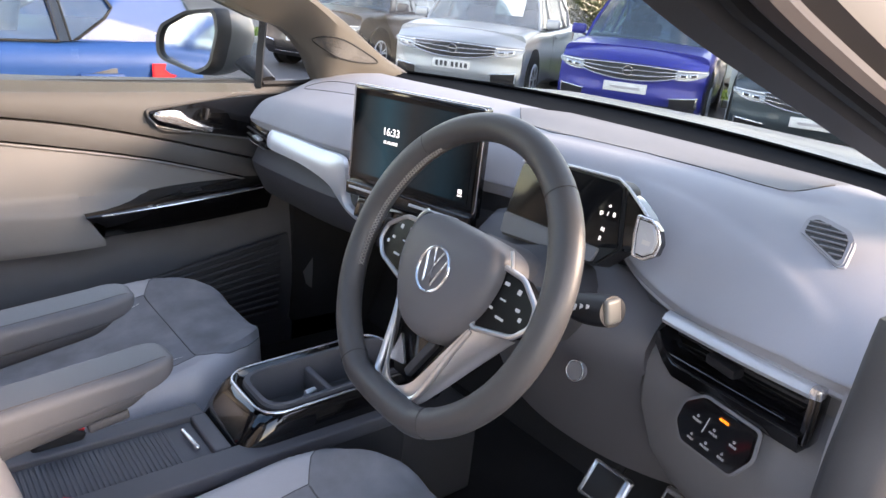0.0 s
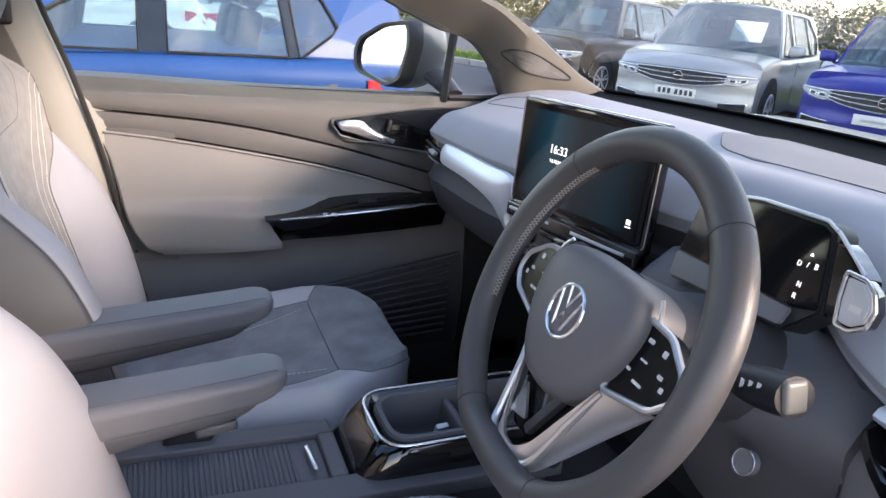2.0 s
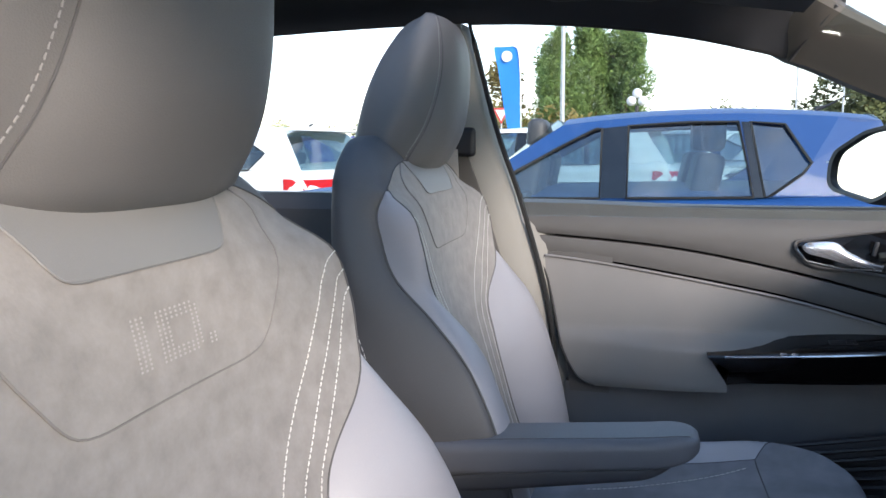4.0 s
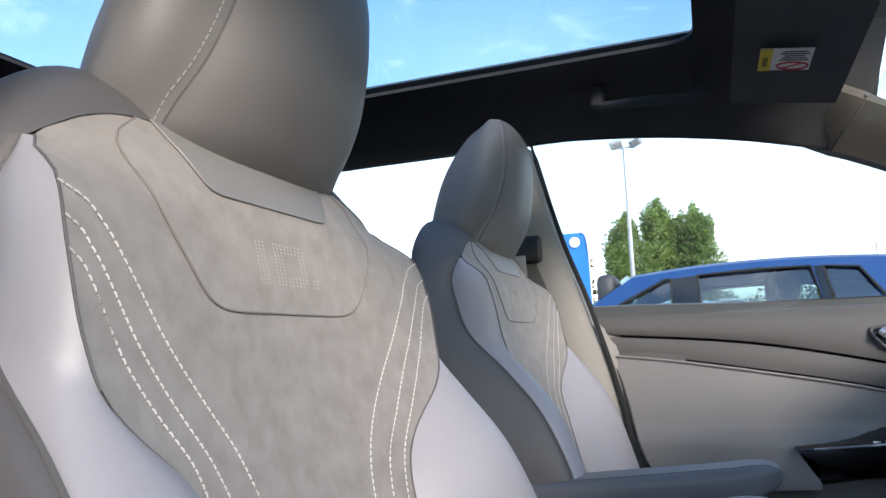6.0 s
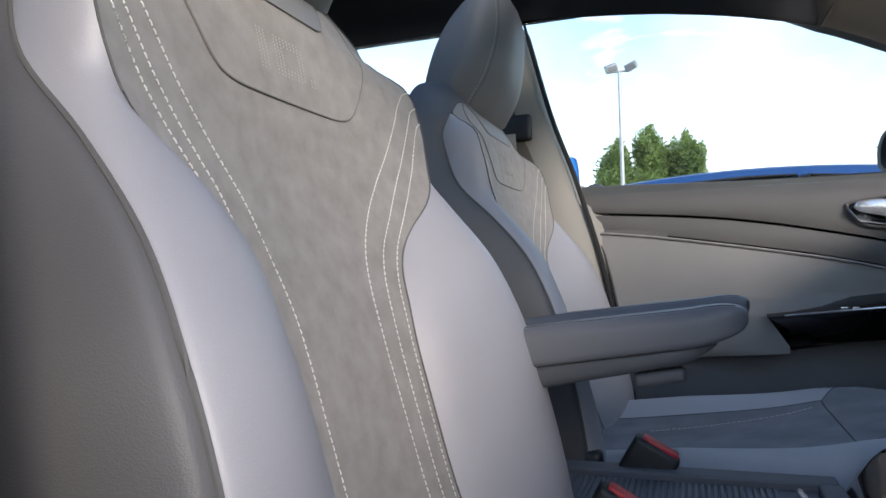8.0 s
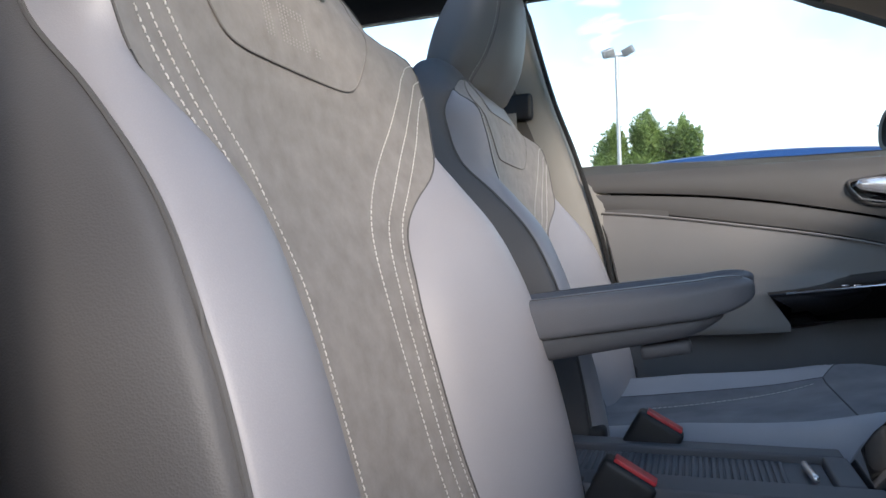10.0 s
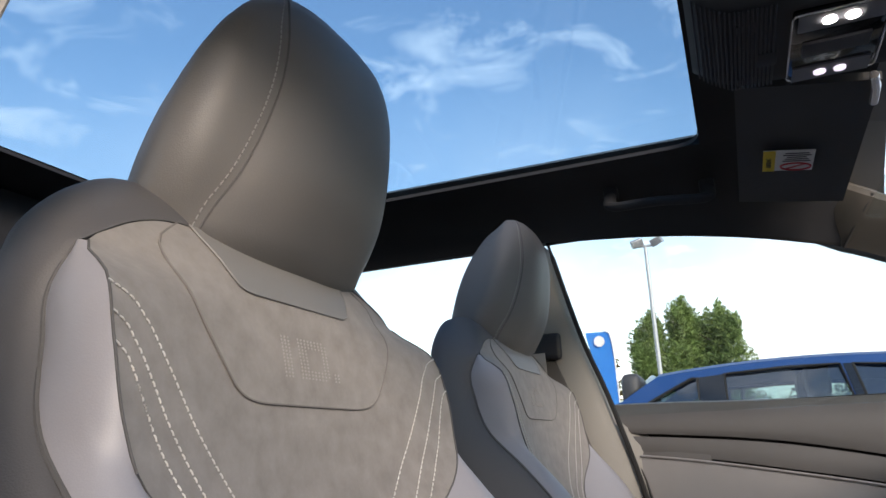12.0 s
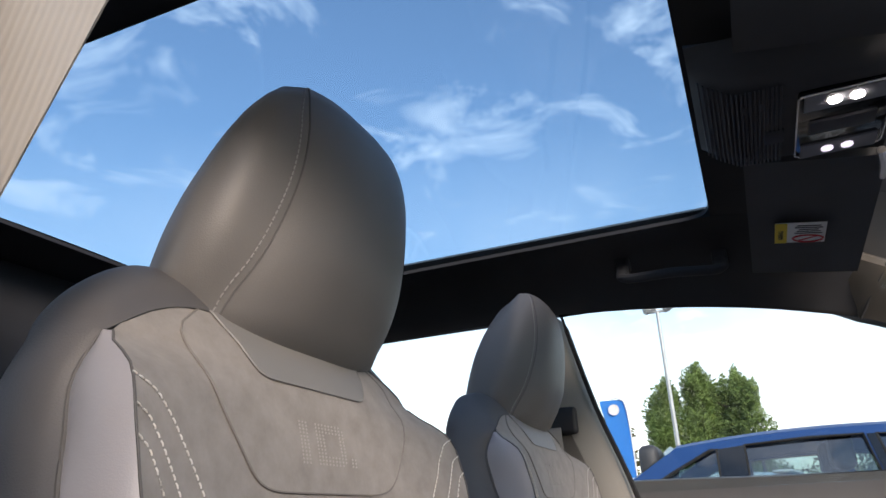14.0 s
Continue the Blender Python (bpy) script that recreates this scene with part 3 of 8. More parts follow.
for side, nm, spans in ((-1, "body_side_passenger", ((-1.08, 1.40),)), (1, "body_side_driver", ((-1.08, -0.10), (1.02, 1.40)))):
    bs = thing(nm, "grey painted outer side of the car itself", "car body", (X0 + side * 0.88, 0.2, 0.3), "", "structure")
    for ya, yb_ in spans:
        rows = [[Vector((X0 + side * (0.86 + 0.035 * math.sin(math.pi * (z - 0.3) / 0.8)), ya + (yb_ - ya) * k / 8, z)) for k in range(9)] for z in (0.30, 0.42, 0.60, 0.80, 0.95, 1.03)]
        adopt(bs, finish("side_skin", slab(rows, -0.02, (side, 0, 0)), BODY_GREY))
for side in (-1, 1):
    for y in (1.58, -1.42):
        wh = thing("wheel", "dark road wheel of the car itself", "wheel", (X0 + side * 0.84, y, 0.35), "road wheels")
        adopt(wh, finish("tyre", disc(0.355, 0.22, pose(X0 + side * 0.82, y, 0.357, 0, 90, 0), 36), RUBBER))
        adopt(wh, finish("rim", disc(0.24, 0.03, pose(X0 + side * 0.935, y, 0.357, 0, 90, 0), 36), SILVER))

# side glass of the passenger doors
rows = []
for t in (0, 0.33, 0.66, 1.0):
    rows.append([Vector((X0 - 0.755 + 0.075 * t, y, 1.04 * (1 - t) + (edge_z(y) + 0.0) * t if y < 0.47 else 1.04 * (1 - t) + (1.34 - 0.40 * (y - 0.47)) * t)) for y in [-0.14 + 0.075 * k for k in range(13)]])
g = structure("window_side_front", slab(rows, 0.004), GLASS, "clear front passenger side window")
g.visible_shadow = False
rows = []
for t in (0, 0.5, 1.0):
    rows.append([Vector((X0 - 0.755 + 0.075 * t, y, 1.06 * (1 - t) + 1.425 * t)) for y in (-1.0, -0.7, -0.4, -0.26)])
g = structure("window_side_rear", slab(rows, 0.004), GLASS, "tinted rear passenger side window")
g.visible_shadow = False

# rear passenger door inner panel and the rear side on the driver's hand
for side, nm in ((-1, "door_rear_passenger"), (1, "door_rear_driver")):
    rows = []
    for z, dx in ((0.40, 0.0), (0.70, 0.0), (0.95, -0.02), (1.05, -0.015), (1.085, 0.02), (1.085, 0.06)):
        rows.append([mir((0.735 + dx, y, z), side) for y in (-1.0, -0.8, -0.6, -0.4, -0.2, -0.1)])
    structure(nm, slab(rows, side * 0.02), SHADOW, "dark inner panel of the rear door")
# ---- the driver's own door, swung wide open beside the camera ----
DOOR_A = radians(66)
def leaf(d, z, off=0.0):
    """A point of the open door: distance from its hinge, height, and depth."""
    return Vector((0.83 + d * math.sin(DOOR_A) + off * math.cos(DOOR_A), 0.98 - d * math.cos(DOOR_A) + off * math.sin(DOOR_A), z))
odoor = thing("door_front_driver", "grey driver's door standing wide open", "car door", (0.83, 0.98, 0.35), "", "structure")
adopt(odoor, finish("door_panel", slab([[leaf(d, z, 0.03 * math.sin(z * 3)) for d in (0.0, 0.25, 0.5, 0.75, 1.0, 1.05)] for z in (0.38, 0.55, 0.75, 0.95, 1.05)], 0.09), DOOR_UP))
fr_ = smooth_line([leaf(0.06, 1.05), leaf(0.25, 1.17), leaf(0.50, 1.30), leaf(0.80, 1.385), leaf(1.02, 1.40), leaf(1.07, 1.30), leaf(1.05, 1.05)], 5)
adopt(odoor, finish("window_frame", tube(fr_, 0.018, 8), BODY_GREY))

# ---- front passenger door ----
door = thing("door_front_passenger", "passenger door with a dark upper, light grey insert and gloss black armrest", "car door", (X0 - 0.75, 0.4, 0.35), "", "structure")
def door_x(y, z):
    """The inner face of the door, without its armrest."""
    lean = spline([0.40, 0.60, 0.80, 0.95, 1.02, 1.06], [-0.715, -0.722, -0.735, -0.745, -0.752, -0.768])(z)
    return lean + 0.05 * max(0, y - 0.55) ** 1.2
def rear_y(z):
    return spline([0.40, 0.60, 0.80, 0.95, 1.066], [0.115, 0.085, 0.055, 0.015, -0.045])(z)
def band(zlo, zhi, y1, bulge=0.0, n=8, ny=24, rear=0.0):
    """A strip of the door between two height lines."""
    rows = []
    for i in range(n + 1):
        t = i / n
        r = []
        for j in range(ny + 1):
            s = j / ny
            ya = rear_y(zlo(0.1) * (1 - t) + zhi(0.1) * t) + rear
            y = ya + (y1 - ya) * s
            z = zlo(y) * (1 - t) + zhi(y) * t
            r.append(Vector((door_x(y, z) + bulge * math.sin(math.pi * t) ** 0.5, y, z)))
        rows.append(r)
    return rows
top_line = spline([-0.1, 0.0, 0.318, 0.60, 0.81, 0.95], [1.064, 1.064, 1.056, 1.054, 1.055, 1.055])
groove = spline([-0.1, 0.011, 0.326, 0.52, 0.72, 0.95], [1.006, 0.998, 0.968, 0.930, 0.880, 0.82])
ins_top = spline([-0.1, 0.036, 0.331, 0.50, 0.67, 0.80], [0.962, 0.952, 0.910, 0.879, 0.836, 0.80])
up = band(lambda y: groove(y) + 0.003, lambda y: top_line(y) - 0.012, 0.93, 0.006)
up.append([p + Vector((-0.006, 0, 0.012)) for p in up[-1]])
up.append([p + Vector((-0.030, 0, 0.004)) for p in up[-1]])
# the door's hidden core closes the gaps between its panels
core = []
for z in (0.38, 0.60, 0.80, 0.95, 1.02, 1.045):
    core.append([Vector((-0.772 - 0.01 * (z > 1), rear_y(z) + 0.012 + (0.93 - rear_y(z)) * k / 12, z)) for k in range(13)])
CORE = core
adopt(door, finish("door_core", slab(CORE, 0.02, (-1, 0, 0)), RUBBER))
adopt(door, finish("door_upper", slab(up, 0.03, (-1, 0, 0)), DOOR_UP))
adopt(door, finish("door_strip", slab(band(lambda y: ins_top(y) + 0.006, lambda y: groove(y) - 0.003, 0.90, 0.003, 4), 0.03, (-1, 0, 0)), DOOR_UP))
# light insert that swells into the armrest
def ins_bot(y):
    return 0.678 + 0.075 * max(0, y - 0.14)
TIP_Y, TIP_Z = 0.352, 0.772
def step(t):
    t = max(0.0, min(1.0, t))
    return t * t * (3 - 2 * t)
def insert_x(y, z):
    """Flat above, with a padded ledge that comes out towards the armrest."""
    ledge = 0.25 + 0.75 * step((y - 0.05) / 0.30)
    return door_x(y, z) + 0.006 + 0.043 * ledge * step((0.806 - z) / 0.034) - 0.010 * step((0.700 - z) / 0.03)
ins_rear = spline([0.670, 0.676, 0.690, 0.715, 0.745, 0.80, 0.844, 0.90, 0.948, 0.953, 0.957], [0.155, 0.138, 0.108, 0.086, 0.070, 0.053, 0.044, 0.031, 0.019, 0.021, 0.027])
rows = []
for i in range(33):
    t = i / 32
    r = []
    for j in range(49):
        s = j / 48
        z0 = ins_bot(0.14) * (1 - t) + 0.954 * t
        y0 = ins_rear(z0) + (TIP_Y - ins_rear(z0)) * s
        z = ins_bot(y0) * (1 - t) + ins_top(y0) * t
        y = y0 + s * 0.041 * max(0, min(1, (TIP_Z - z) / 0.064))
        r.append(Vector((insert_x(y, z), y, z)))
    rows.append(r)
ahead = []
for i in range(13):
    r = []
    for j in range(41):
        y = TIP_Y + (0.75 - TIP_Y) * j / 40
        z = 0.768 + (ins_top(y) - 0.768) * i / 12
        r.append(Vector((insert_x(y, z), y, z)))
    ahead.append(r)
top_edge = rows[-1] + ahead[-1][1:]
bm = slab(rows, 0.02, (-1, 0, 0))
join(bm, slab(ahead, 0.02, (-1, 0, 0)))
adopt(door, finish("door_insert", bm, DOOR_IN, None, "light grey padded insert"))
adopt(door, finish("insert_seam", tube([v + Vector((0.003, 0, 0)) for v in top_edge], 0.0030, 6), DOOR_IN))
adopt(door, finish("insert_edge", tube([r[0] + Vector((0.001, -0.001, 0)) for r in rows], 0.0022, 6), SEAM))
adopt(door, finish("insert_surround", slab([[Vector((door_x(y, z) + 0.002, y, z)) for y in [rear_y(z) + 0.004 + (0.16 - rear_y(z)) * k / 6 for k in range(7)]] for z in [0.66 + 0.03 * k for k in range(11)]], 0.02, (-1, 0, 0)), DOOR_UP, None, "dark strip round the insert's rear edge"))
# dark lower panel with its ribbed pocket
low_z = spline([0.0, 0.145, 0.40, 0.75, 0.95], [0.685, 0.676, 0.695, 0.76, 0.78])
rows = []
for i in range(11):
    t = i / 10
    r = []
    for j in range(25):
        y = 0.07 + 0.87 * j / 24
        z = 0.38 + (low_z(y) - 0.38) * t
        r.append(Vector((door_x(y, z) + 0.015 * math.sin(math.pi * min(1, t * 1.1)), y, z)))
    rows.append(r)
adopt(door, finish("door_lower", slab(rows, 0.03, (-1, 0, 0)), DOOR_LOW, None, "dark plastic lower panel"))
pk = []
for i in range(7):
    t = i / 6
    pk.append([Vector((-0.715 + 0.055 * math.sin(math.pi * (0.15 + 0.7 * t)) * min(1, (y - 0.30) / 0.15), y, 0.40 + (0.555 + 0.20 * (y - 0.33) - 0.40) * t)) for y in [0.32 + 0.06 * k for k in range(10)]])
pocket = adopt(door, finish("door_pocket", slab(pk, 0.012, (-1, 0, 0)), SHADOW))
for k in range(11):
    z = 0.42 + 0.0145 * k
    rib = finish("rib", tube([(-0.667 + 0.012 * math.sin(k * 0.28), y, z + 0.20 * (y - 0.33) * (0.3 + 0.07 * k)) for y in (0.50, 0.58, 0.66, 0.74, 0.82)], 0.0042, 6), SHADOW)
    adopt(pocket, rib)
# gloss black armrest wedge with a silver edge and the window switch
rows = []
for j in range(15):
    s = j / 14
    y = 0.352 + (0.80 - 0.352) * s
    zt = 0.772 + 0.040 * s
    inner = -0.664 + 0.012 * math.sin(math.pi * s)
    rise = 0.026 * math.sin(math.pi * min(1, s * 0.75 + 0.12)) * min(1, s * 3 + 0.02)
    yb = y + 0.042 * (1 - s)
    rows.append([Vector((-0.745, y, zt + rise)), Vector((-0.715, y, zt + rise * 0.55)), Vector((inner - 0.008, y, zt + 0.002)), Vector((inner, y, zt - 0.004)), Vector((inner - 0.006, yb, zt - 0.030)), Vector((inner - 0.03, yb, zt - 0.062 - 0.01 * s)), Vector((-0.745, yb, zt - 0.075))])
adopt(door, finish("armrest", sheet(rows, closed_u=True, cap=True), PIANO, None, "gloss black armrest wedge"))
adopt(door, finish("armrest_edge", tube([r[3] + Vector((0.001, 0, 0.001)) for r in rows[1:]], 0.0022, 6), CHROME))
sw = adopt(door, finish("window_switch", box((0.018, 0.048, 0.006), (-0.697, 0.60, 0.8035), 0.002, 2, pose(0, 0, 0, 4, 14, 0)), BLACK))
adopt(sw, finish("switch_paddle", box((0.010, 0.012, 0.005), (-0.692, 0.610, 0.807), 0.002, 2, pose(0, 0, 0, 8, 14, 0)), BLACK))
for k in (0, 1):
    adopt(door, finish("edge_glint", box((0.004, 0.012, 0.004), (-0.6545, 0.488 + 0.020 * k, 0.7865), 0.001), CHROME))
# inner handle in its gloss recess
HX = lambda y, z: door_x(y, z) + 0.009
recess = rounded([(0.509, 0.994), (0.524, 0.962), (0.55, 0.946), (0.656, 0.934), (0.777, 0.916), (0.87, 0.935), (0.87, 1.035), (0.751, 1.031), (0.636, 1.014)], 0.02, 4)
bm = bmesh.new()
vs = [bm.verts.new((HX(p.x, p.y), p.x, p.y)) for p in recess]
bm.faces.new(vs)
ex = bmesh.ops.extrude_face_region(bm, geom=bm.faces[:])
bmesh.ops.translate(bm, vec=(-0.02, 0, 0), verts=[q for q in ex["geom"] if isinstance(q, bmesh.types.BMVert)])
hr = adopt(door, finish("handle_recess", bm, PIANO, None, "gloss black handle surround", False))
rim3 = [(HX(p.x, p.y) + 0.001, p.x, p.y) for p in recess]
adopt(hr, finish("recess_rim", tube(rim3, 0.0035, 6, True), DOOR_UP))
ht = smooth_line([(0.524, 0.988, 0), (0.535, 0.996, 0), (0.578, 0.997, 0), (0.602, 0.980, 0), (0.640, 0.961, 0), (0.668, 0.951, 0)], 5)
hb_ = smooth_line([(0.524, 0.982, 0), (0.534, 0.974, 0), (0.566, 0.966, 0), (0.598, 0.956, 0), (0.636, 0.947, 0), (0.664, 0.944, 0)], 5)
rows = []
for k, (a, q) in enumerate(zip(ht, hb_)):
    e = math.sin(math.pi * min(1, 0.08 + 0.9 * k / (len(ht) - 1))) ** 0.5
    xb = -0.726 + 0.014 * e
    rows.append([Vector((xb, a.x, a.y)), Vector((xb + 0.006 * e, a.x * 0.8 + q.x * 0.2, a.y * 0.75 + q.y * 0.25)), Vector((xb + 0.007 * e, (a.x + q.x) / 2, a.y * 0.4 + q.y * 0.6)), Vector((xb + 0.002, q.x, q.y)), Vector((xb - 0.006, (a.x + q.x) / 2, (a.y + q.y) / 2))])
adopt(door, finish("door_handle", sheet(rows, closed_u=True, cap=True), CHROME, None, "brushed chrome pull handle"))
adopt(door, finish("handle_rim", tube([(-0.728, 0.516, 0.980), (-0.728, 0.535, 0.957), (-0.727, 0.60, 0.944), (-0.727, 0.665, 0.942), (-0.727, 0.668, 0.953)], 0.0015, 5), CHROME))
adopt(door, finish("lock_knob", tube([(-0.726, 0.650, 0.972), (-0.720, 0.652, 0.990), (-0.722, 0.654, 0.998)], 0.004, 8), SHADOW))
# post between side glass and quarter light
adopt(door, finish("window_post", tube([(-0.755, 0.800, 1.045), (-0.752, 0.803, 1.13), (-0.738, 0.806, 1.235)], 0.011, 4, False, None, 1.3), BLACK))
adopt(door, finish("window_ledge", tube([(-0.780, y, 1.052) for y in (-0.03, 0.2, 0.4, 0.6, 0.8, 0.93)], 0.007, 6), RUBBER))
# quarter light's dark rim
structure("trim_quarter_light", tube(smooth_line([(-0.745, 0.815, 1.235), (-0.742, 0.93, 1.160), (-0.742, 0.965, 1.085), (-0.745, 0.93, 1.062), (-0.752, 0.81, 1.055)], 5), 0.008, 6), BLACK, "black rim of the front quarter window")
# speaker grille on the foot of the passenger's pillar
spk = thing("speaker_grille", "oval perforated speaker grille on the pillar's foot", "speaker grille", (-0.63, 0.97, 1.16))
gout = smooth_line([(-0.660, 0.899, 1.178), (-0.645, 0.934, 1.187), (-0.626, 0.972, 1.182), (-0.598, 1.015, 1.159), (-0.577, 1.045, 1.138), (-0.580, 1.035, 1.131), (-0.601, 0.993, 1.132), (-0.621, 0.955, 1.139), (-0.641, 0.925, 1.156)], 5, True)
gc = sum(gout, Vector()) / len(gout)
gn = (Vector((0.984, -0.004, 1.307)) - gc).normalized()
from mathutils.bvhtree import BVHTree
pillar_skin = BVHTree.FromPolygons([v.co[:] for v in PILLAR_P.data.vertices], [p.vertices[:] for p in PILLAR_P.data.polygons])
def drape(p, lift):
    q = pillar_skin.ray_cast(p + gn * 0.3, -gn)
    return (q[0] if q[0] else p) + gn * lift
rows = [[drape(gc + (p - gc) * s_, 0.0015 + 0.0005 * (1 - s_)) for p in gout] for s_ in (1.0, 0.85, 0.65, 0.45, 0.25, 0.08)]
adopt(spk, finish("grille_plate", sheet(rows, closed_u=True, cap=True), GRILLE, None, "fine perforated mesh"))
adopt(spk, finish("grille_rim", tube([drape(p, 0.001) for p in gout], 0.0022, 6, True), RUBBER))


# ---- dashboard ----
dash = thing("dashboard", "light grey soft dashboard with a silver blade and dark lower part", "dashboard", (X0, 0.95, 0.6))
# the upper pad: profiles across the car, from the windscreen base towards the seats
ST = [-0.70, -0.66, -0.60, -0.46, -0.25, -0.10, 0.10, 0.25, 0.40, 0.52, 0.60, 0.70, 0.80]
EDGE_Y = [0.775, 0.735, 0.715, 0.705, 0.712, 0.735, 0.775, 0.790, 0.775, 0.720, 0.690, 0.655, 0.632]
EDGE_Z = [0.972, 0.982, 0.990, 0.998, 1.003, 1.010, 1.022, 1.030, 1.028, 1.003, 0.997, 1.008, 1.018]
CRE_Y = [0.84, 0.82, 0.81, 0.80, 0.80, 0.82, 0.86, 0.87, 0.87, 0.86, 0.85, 0.84, 0.83]
CRE_Z = [1.035, 1.045, 1.052, 1.060, 1.070, 1.085, 1.100, 1.106, 1.107, 1.104, 1.099, 1.092, 1.082]
ey, ez, cy, cz = spline(ST, EDGE_Y), spline(ST, EDGE_Z), spline(ST, CRE_Y), spline(ST, CRE_Z)
LID_X = [-0.122, -0.06, 0.0, 0.105, 0.177, 0.392, 0.50, 0.546, 0.60]
lid_y = spline(LID_X, [1.118, 1.055, 1.004, 0.950, 0.931, 0.945, 0.953, 0.961, 1.02])
ridge_y = spline([0.38, 0.46, 0.57, 0.66, 0.73, 0.80], [0.835, 0.825, 0.795, 0.756, 0.705, 0.66])
def swell(x, y):
    """The lid on the dash top stands a little proud, and a soft ridge runs along the driver's side."""
    h = 0.0
    if -0.13 < x < 0.62:
        e = min(1, (x + 0.13) / 0.06, (0.62 - x) / 0.04)
        t = max(0, min(1, (y - lid_y(x) + 0.018) / 0.022))
        h += 0.005 * e * t * t * (3 - 2 * t)
    if 0.38 < x < 0.76:
        e = min(1, (x - 0.38) / 0.08, (0.76 - x) / 0.03)
        t = max(0, min(1, (ridge_y(x) + 0.010 - y) / 0.020))
        h += 0.0035 * e * t * t * (3 - 2 * t) * max(0, min(1, (y - ridge_y(x) + 0.12) / 0.10))
    return h
def pad_line(x):
    e, c = (ey(x), ez(x)), (cy(x), cz(x))
    u = (x - X0) / 0.72
    base_y = 1.150 + 0.075 * (1 - u * u)
    ln = smooth_line([(x, base_y, 1.088), (x, 1.10, 1.097), (x, 0.97, max(1.088, c[1] - 0.004)), (x, c[0], c[1]), (x, (2 * c[0] + 3 * e[0]) / 5, c[1] * 0.52 + e[1] * 0.48 + 0.012), (x, e[0] + 0.004, e[1] + 0.010), (x, e[0] + 0.004, e[1])], 11)
    return [p + Vector((0, 0, swell(p.x, p.y))) for p in ln]
xs = [-0.70 + 1.5 * k / 60 for k in range(61)]
rows = [pad_line(-0.70 + 1.5 * k / 150) for k in range(151)]
adopt(dash, finish("upper_pad", slab(rows, 0.018, (0, 0.4, -0.9)), DASH_TOP, None, "light grey soft upper pad"))
def pad_z(x, y):
    ln = pad_line(x)
    for a, b in zip(ln, ln[1:]):
        if b.y <= y <= a.y:
            return a.z + (b.z - a.z) * (a.y - y) / max(a.y - b.y, 1e-6)
    return ln[0].z
lid = smooth_line([(-0.122, 1.118, 0), (0.0, 1.004, 0), (0.105, 0.950, 0), (0.177, 0.931, 0), (0.392, 0.945, 0), (0.50, 0.953, 0), (0.545, 0.965, 0), (0.559, 1.0, 0), (0.561, 1.10, 0)], 8)
adopt(dash, finish("pad_seam", tube([(p.x, p.y, pad_z(p.x, p.y) + 0.0002) for p in lid], 0.0010, 6), SEAM))
rows = []
for k in range(70):
    x = -0.118 + 0.676 * k / 69
    ya, yb_ = lid_y(x) + 0.0015, 1.150 + 0.075 * (1 - ((x - X0) / 0.72) ** 2) - 0.004
    rows.append([Vector((x, ya + (yb_ - ya) * q, pad_z(x, ya + (yb_ - ya) * q) + 0.0012)) for q in [j / 10 for j in range(11)]])
adopt(dash, finish("pad_lid", sheet(rows), DASH_LID, None, "darker grained lid on the dash top"))
inl2 = smooth_line([(-0.62, 0.86, 0), (-0.45, 0.885, 0), (-0.30, 0.91, 0), (-0.30, 0.985, 0), (-0.5, 0.96, 0), (-0.62, 0.93, 0)], 5, True)
adopt(dash, finish("defroster_slot", tube([(p.x, p.y, pad_z(p.x, p.y) + 0.0002) for p in inl2], 0.0010, 6, True), SEAM))
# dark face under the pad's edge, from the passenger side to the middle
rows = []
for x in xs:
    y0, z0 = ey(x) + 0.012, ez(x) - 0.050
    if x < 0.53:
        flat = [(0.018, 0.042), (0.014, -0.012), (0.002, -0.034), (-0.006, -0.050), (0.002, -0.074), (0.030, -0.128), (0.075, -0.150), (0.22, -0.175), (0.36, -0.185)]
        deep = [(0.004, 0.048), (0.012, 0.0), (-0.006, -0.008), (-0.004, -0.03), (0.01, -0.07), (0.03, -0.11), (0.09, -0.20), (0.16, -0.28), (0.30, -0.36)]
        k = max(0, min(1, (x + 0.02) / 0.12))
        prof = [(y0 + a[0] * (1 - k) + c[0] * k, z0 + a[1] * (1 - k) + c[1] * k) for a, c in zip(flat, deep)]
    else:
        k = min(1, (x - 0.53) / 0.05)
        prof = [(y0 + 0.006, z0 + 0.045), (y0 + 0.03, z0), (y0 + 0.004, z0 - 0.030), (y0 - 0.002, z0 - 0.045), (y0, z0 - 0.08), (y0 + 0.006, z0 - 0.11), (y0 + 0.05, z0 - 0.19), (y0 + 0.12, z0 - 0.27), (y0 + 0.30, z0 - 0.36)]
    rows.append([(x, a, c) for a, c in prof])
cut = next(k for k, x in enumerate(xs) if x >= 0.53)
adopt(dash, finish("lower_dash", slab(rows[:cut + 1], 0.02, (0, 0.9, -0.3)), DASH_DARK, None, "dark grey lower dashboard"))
adopt(dash, finish("switch_panel", slab(rows[cut:], 0.02, (0, 0.9, -0.3)), DASH_LOW, None, "grey lower dashboard beside the door"))
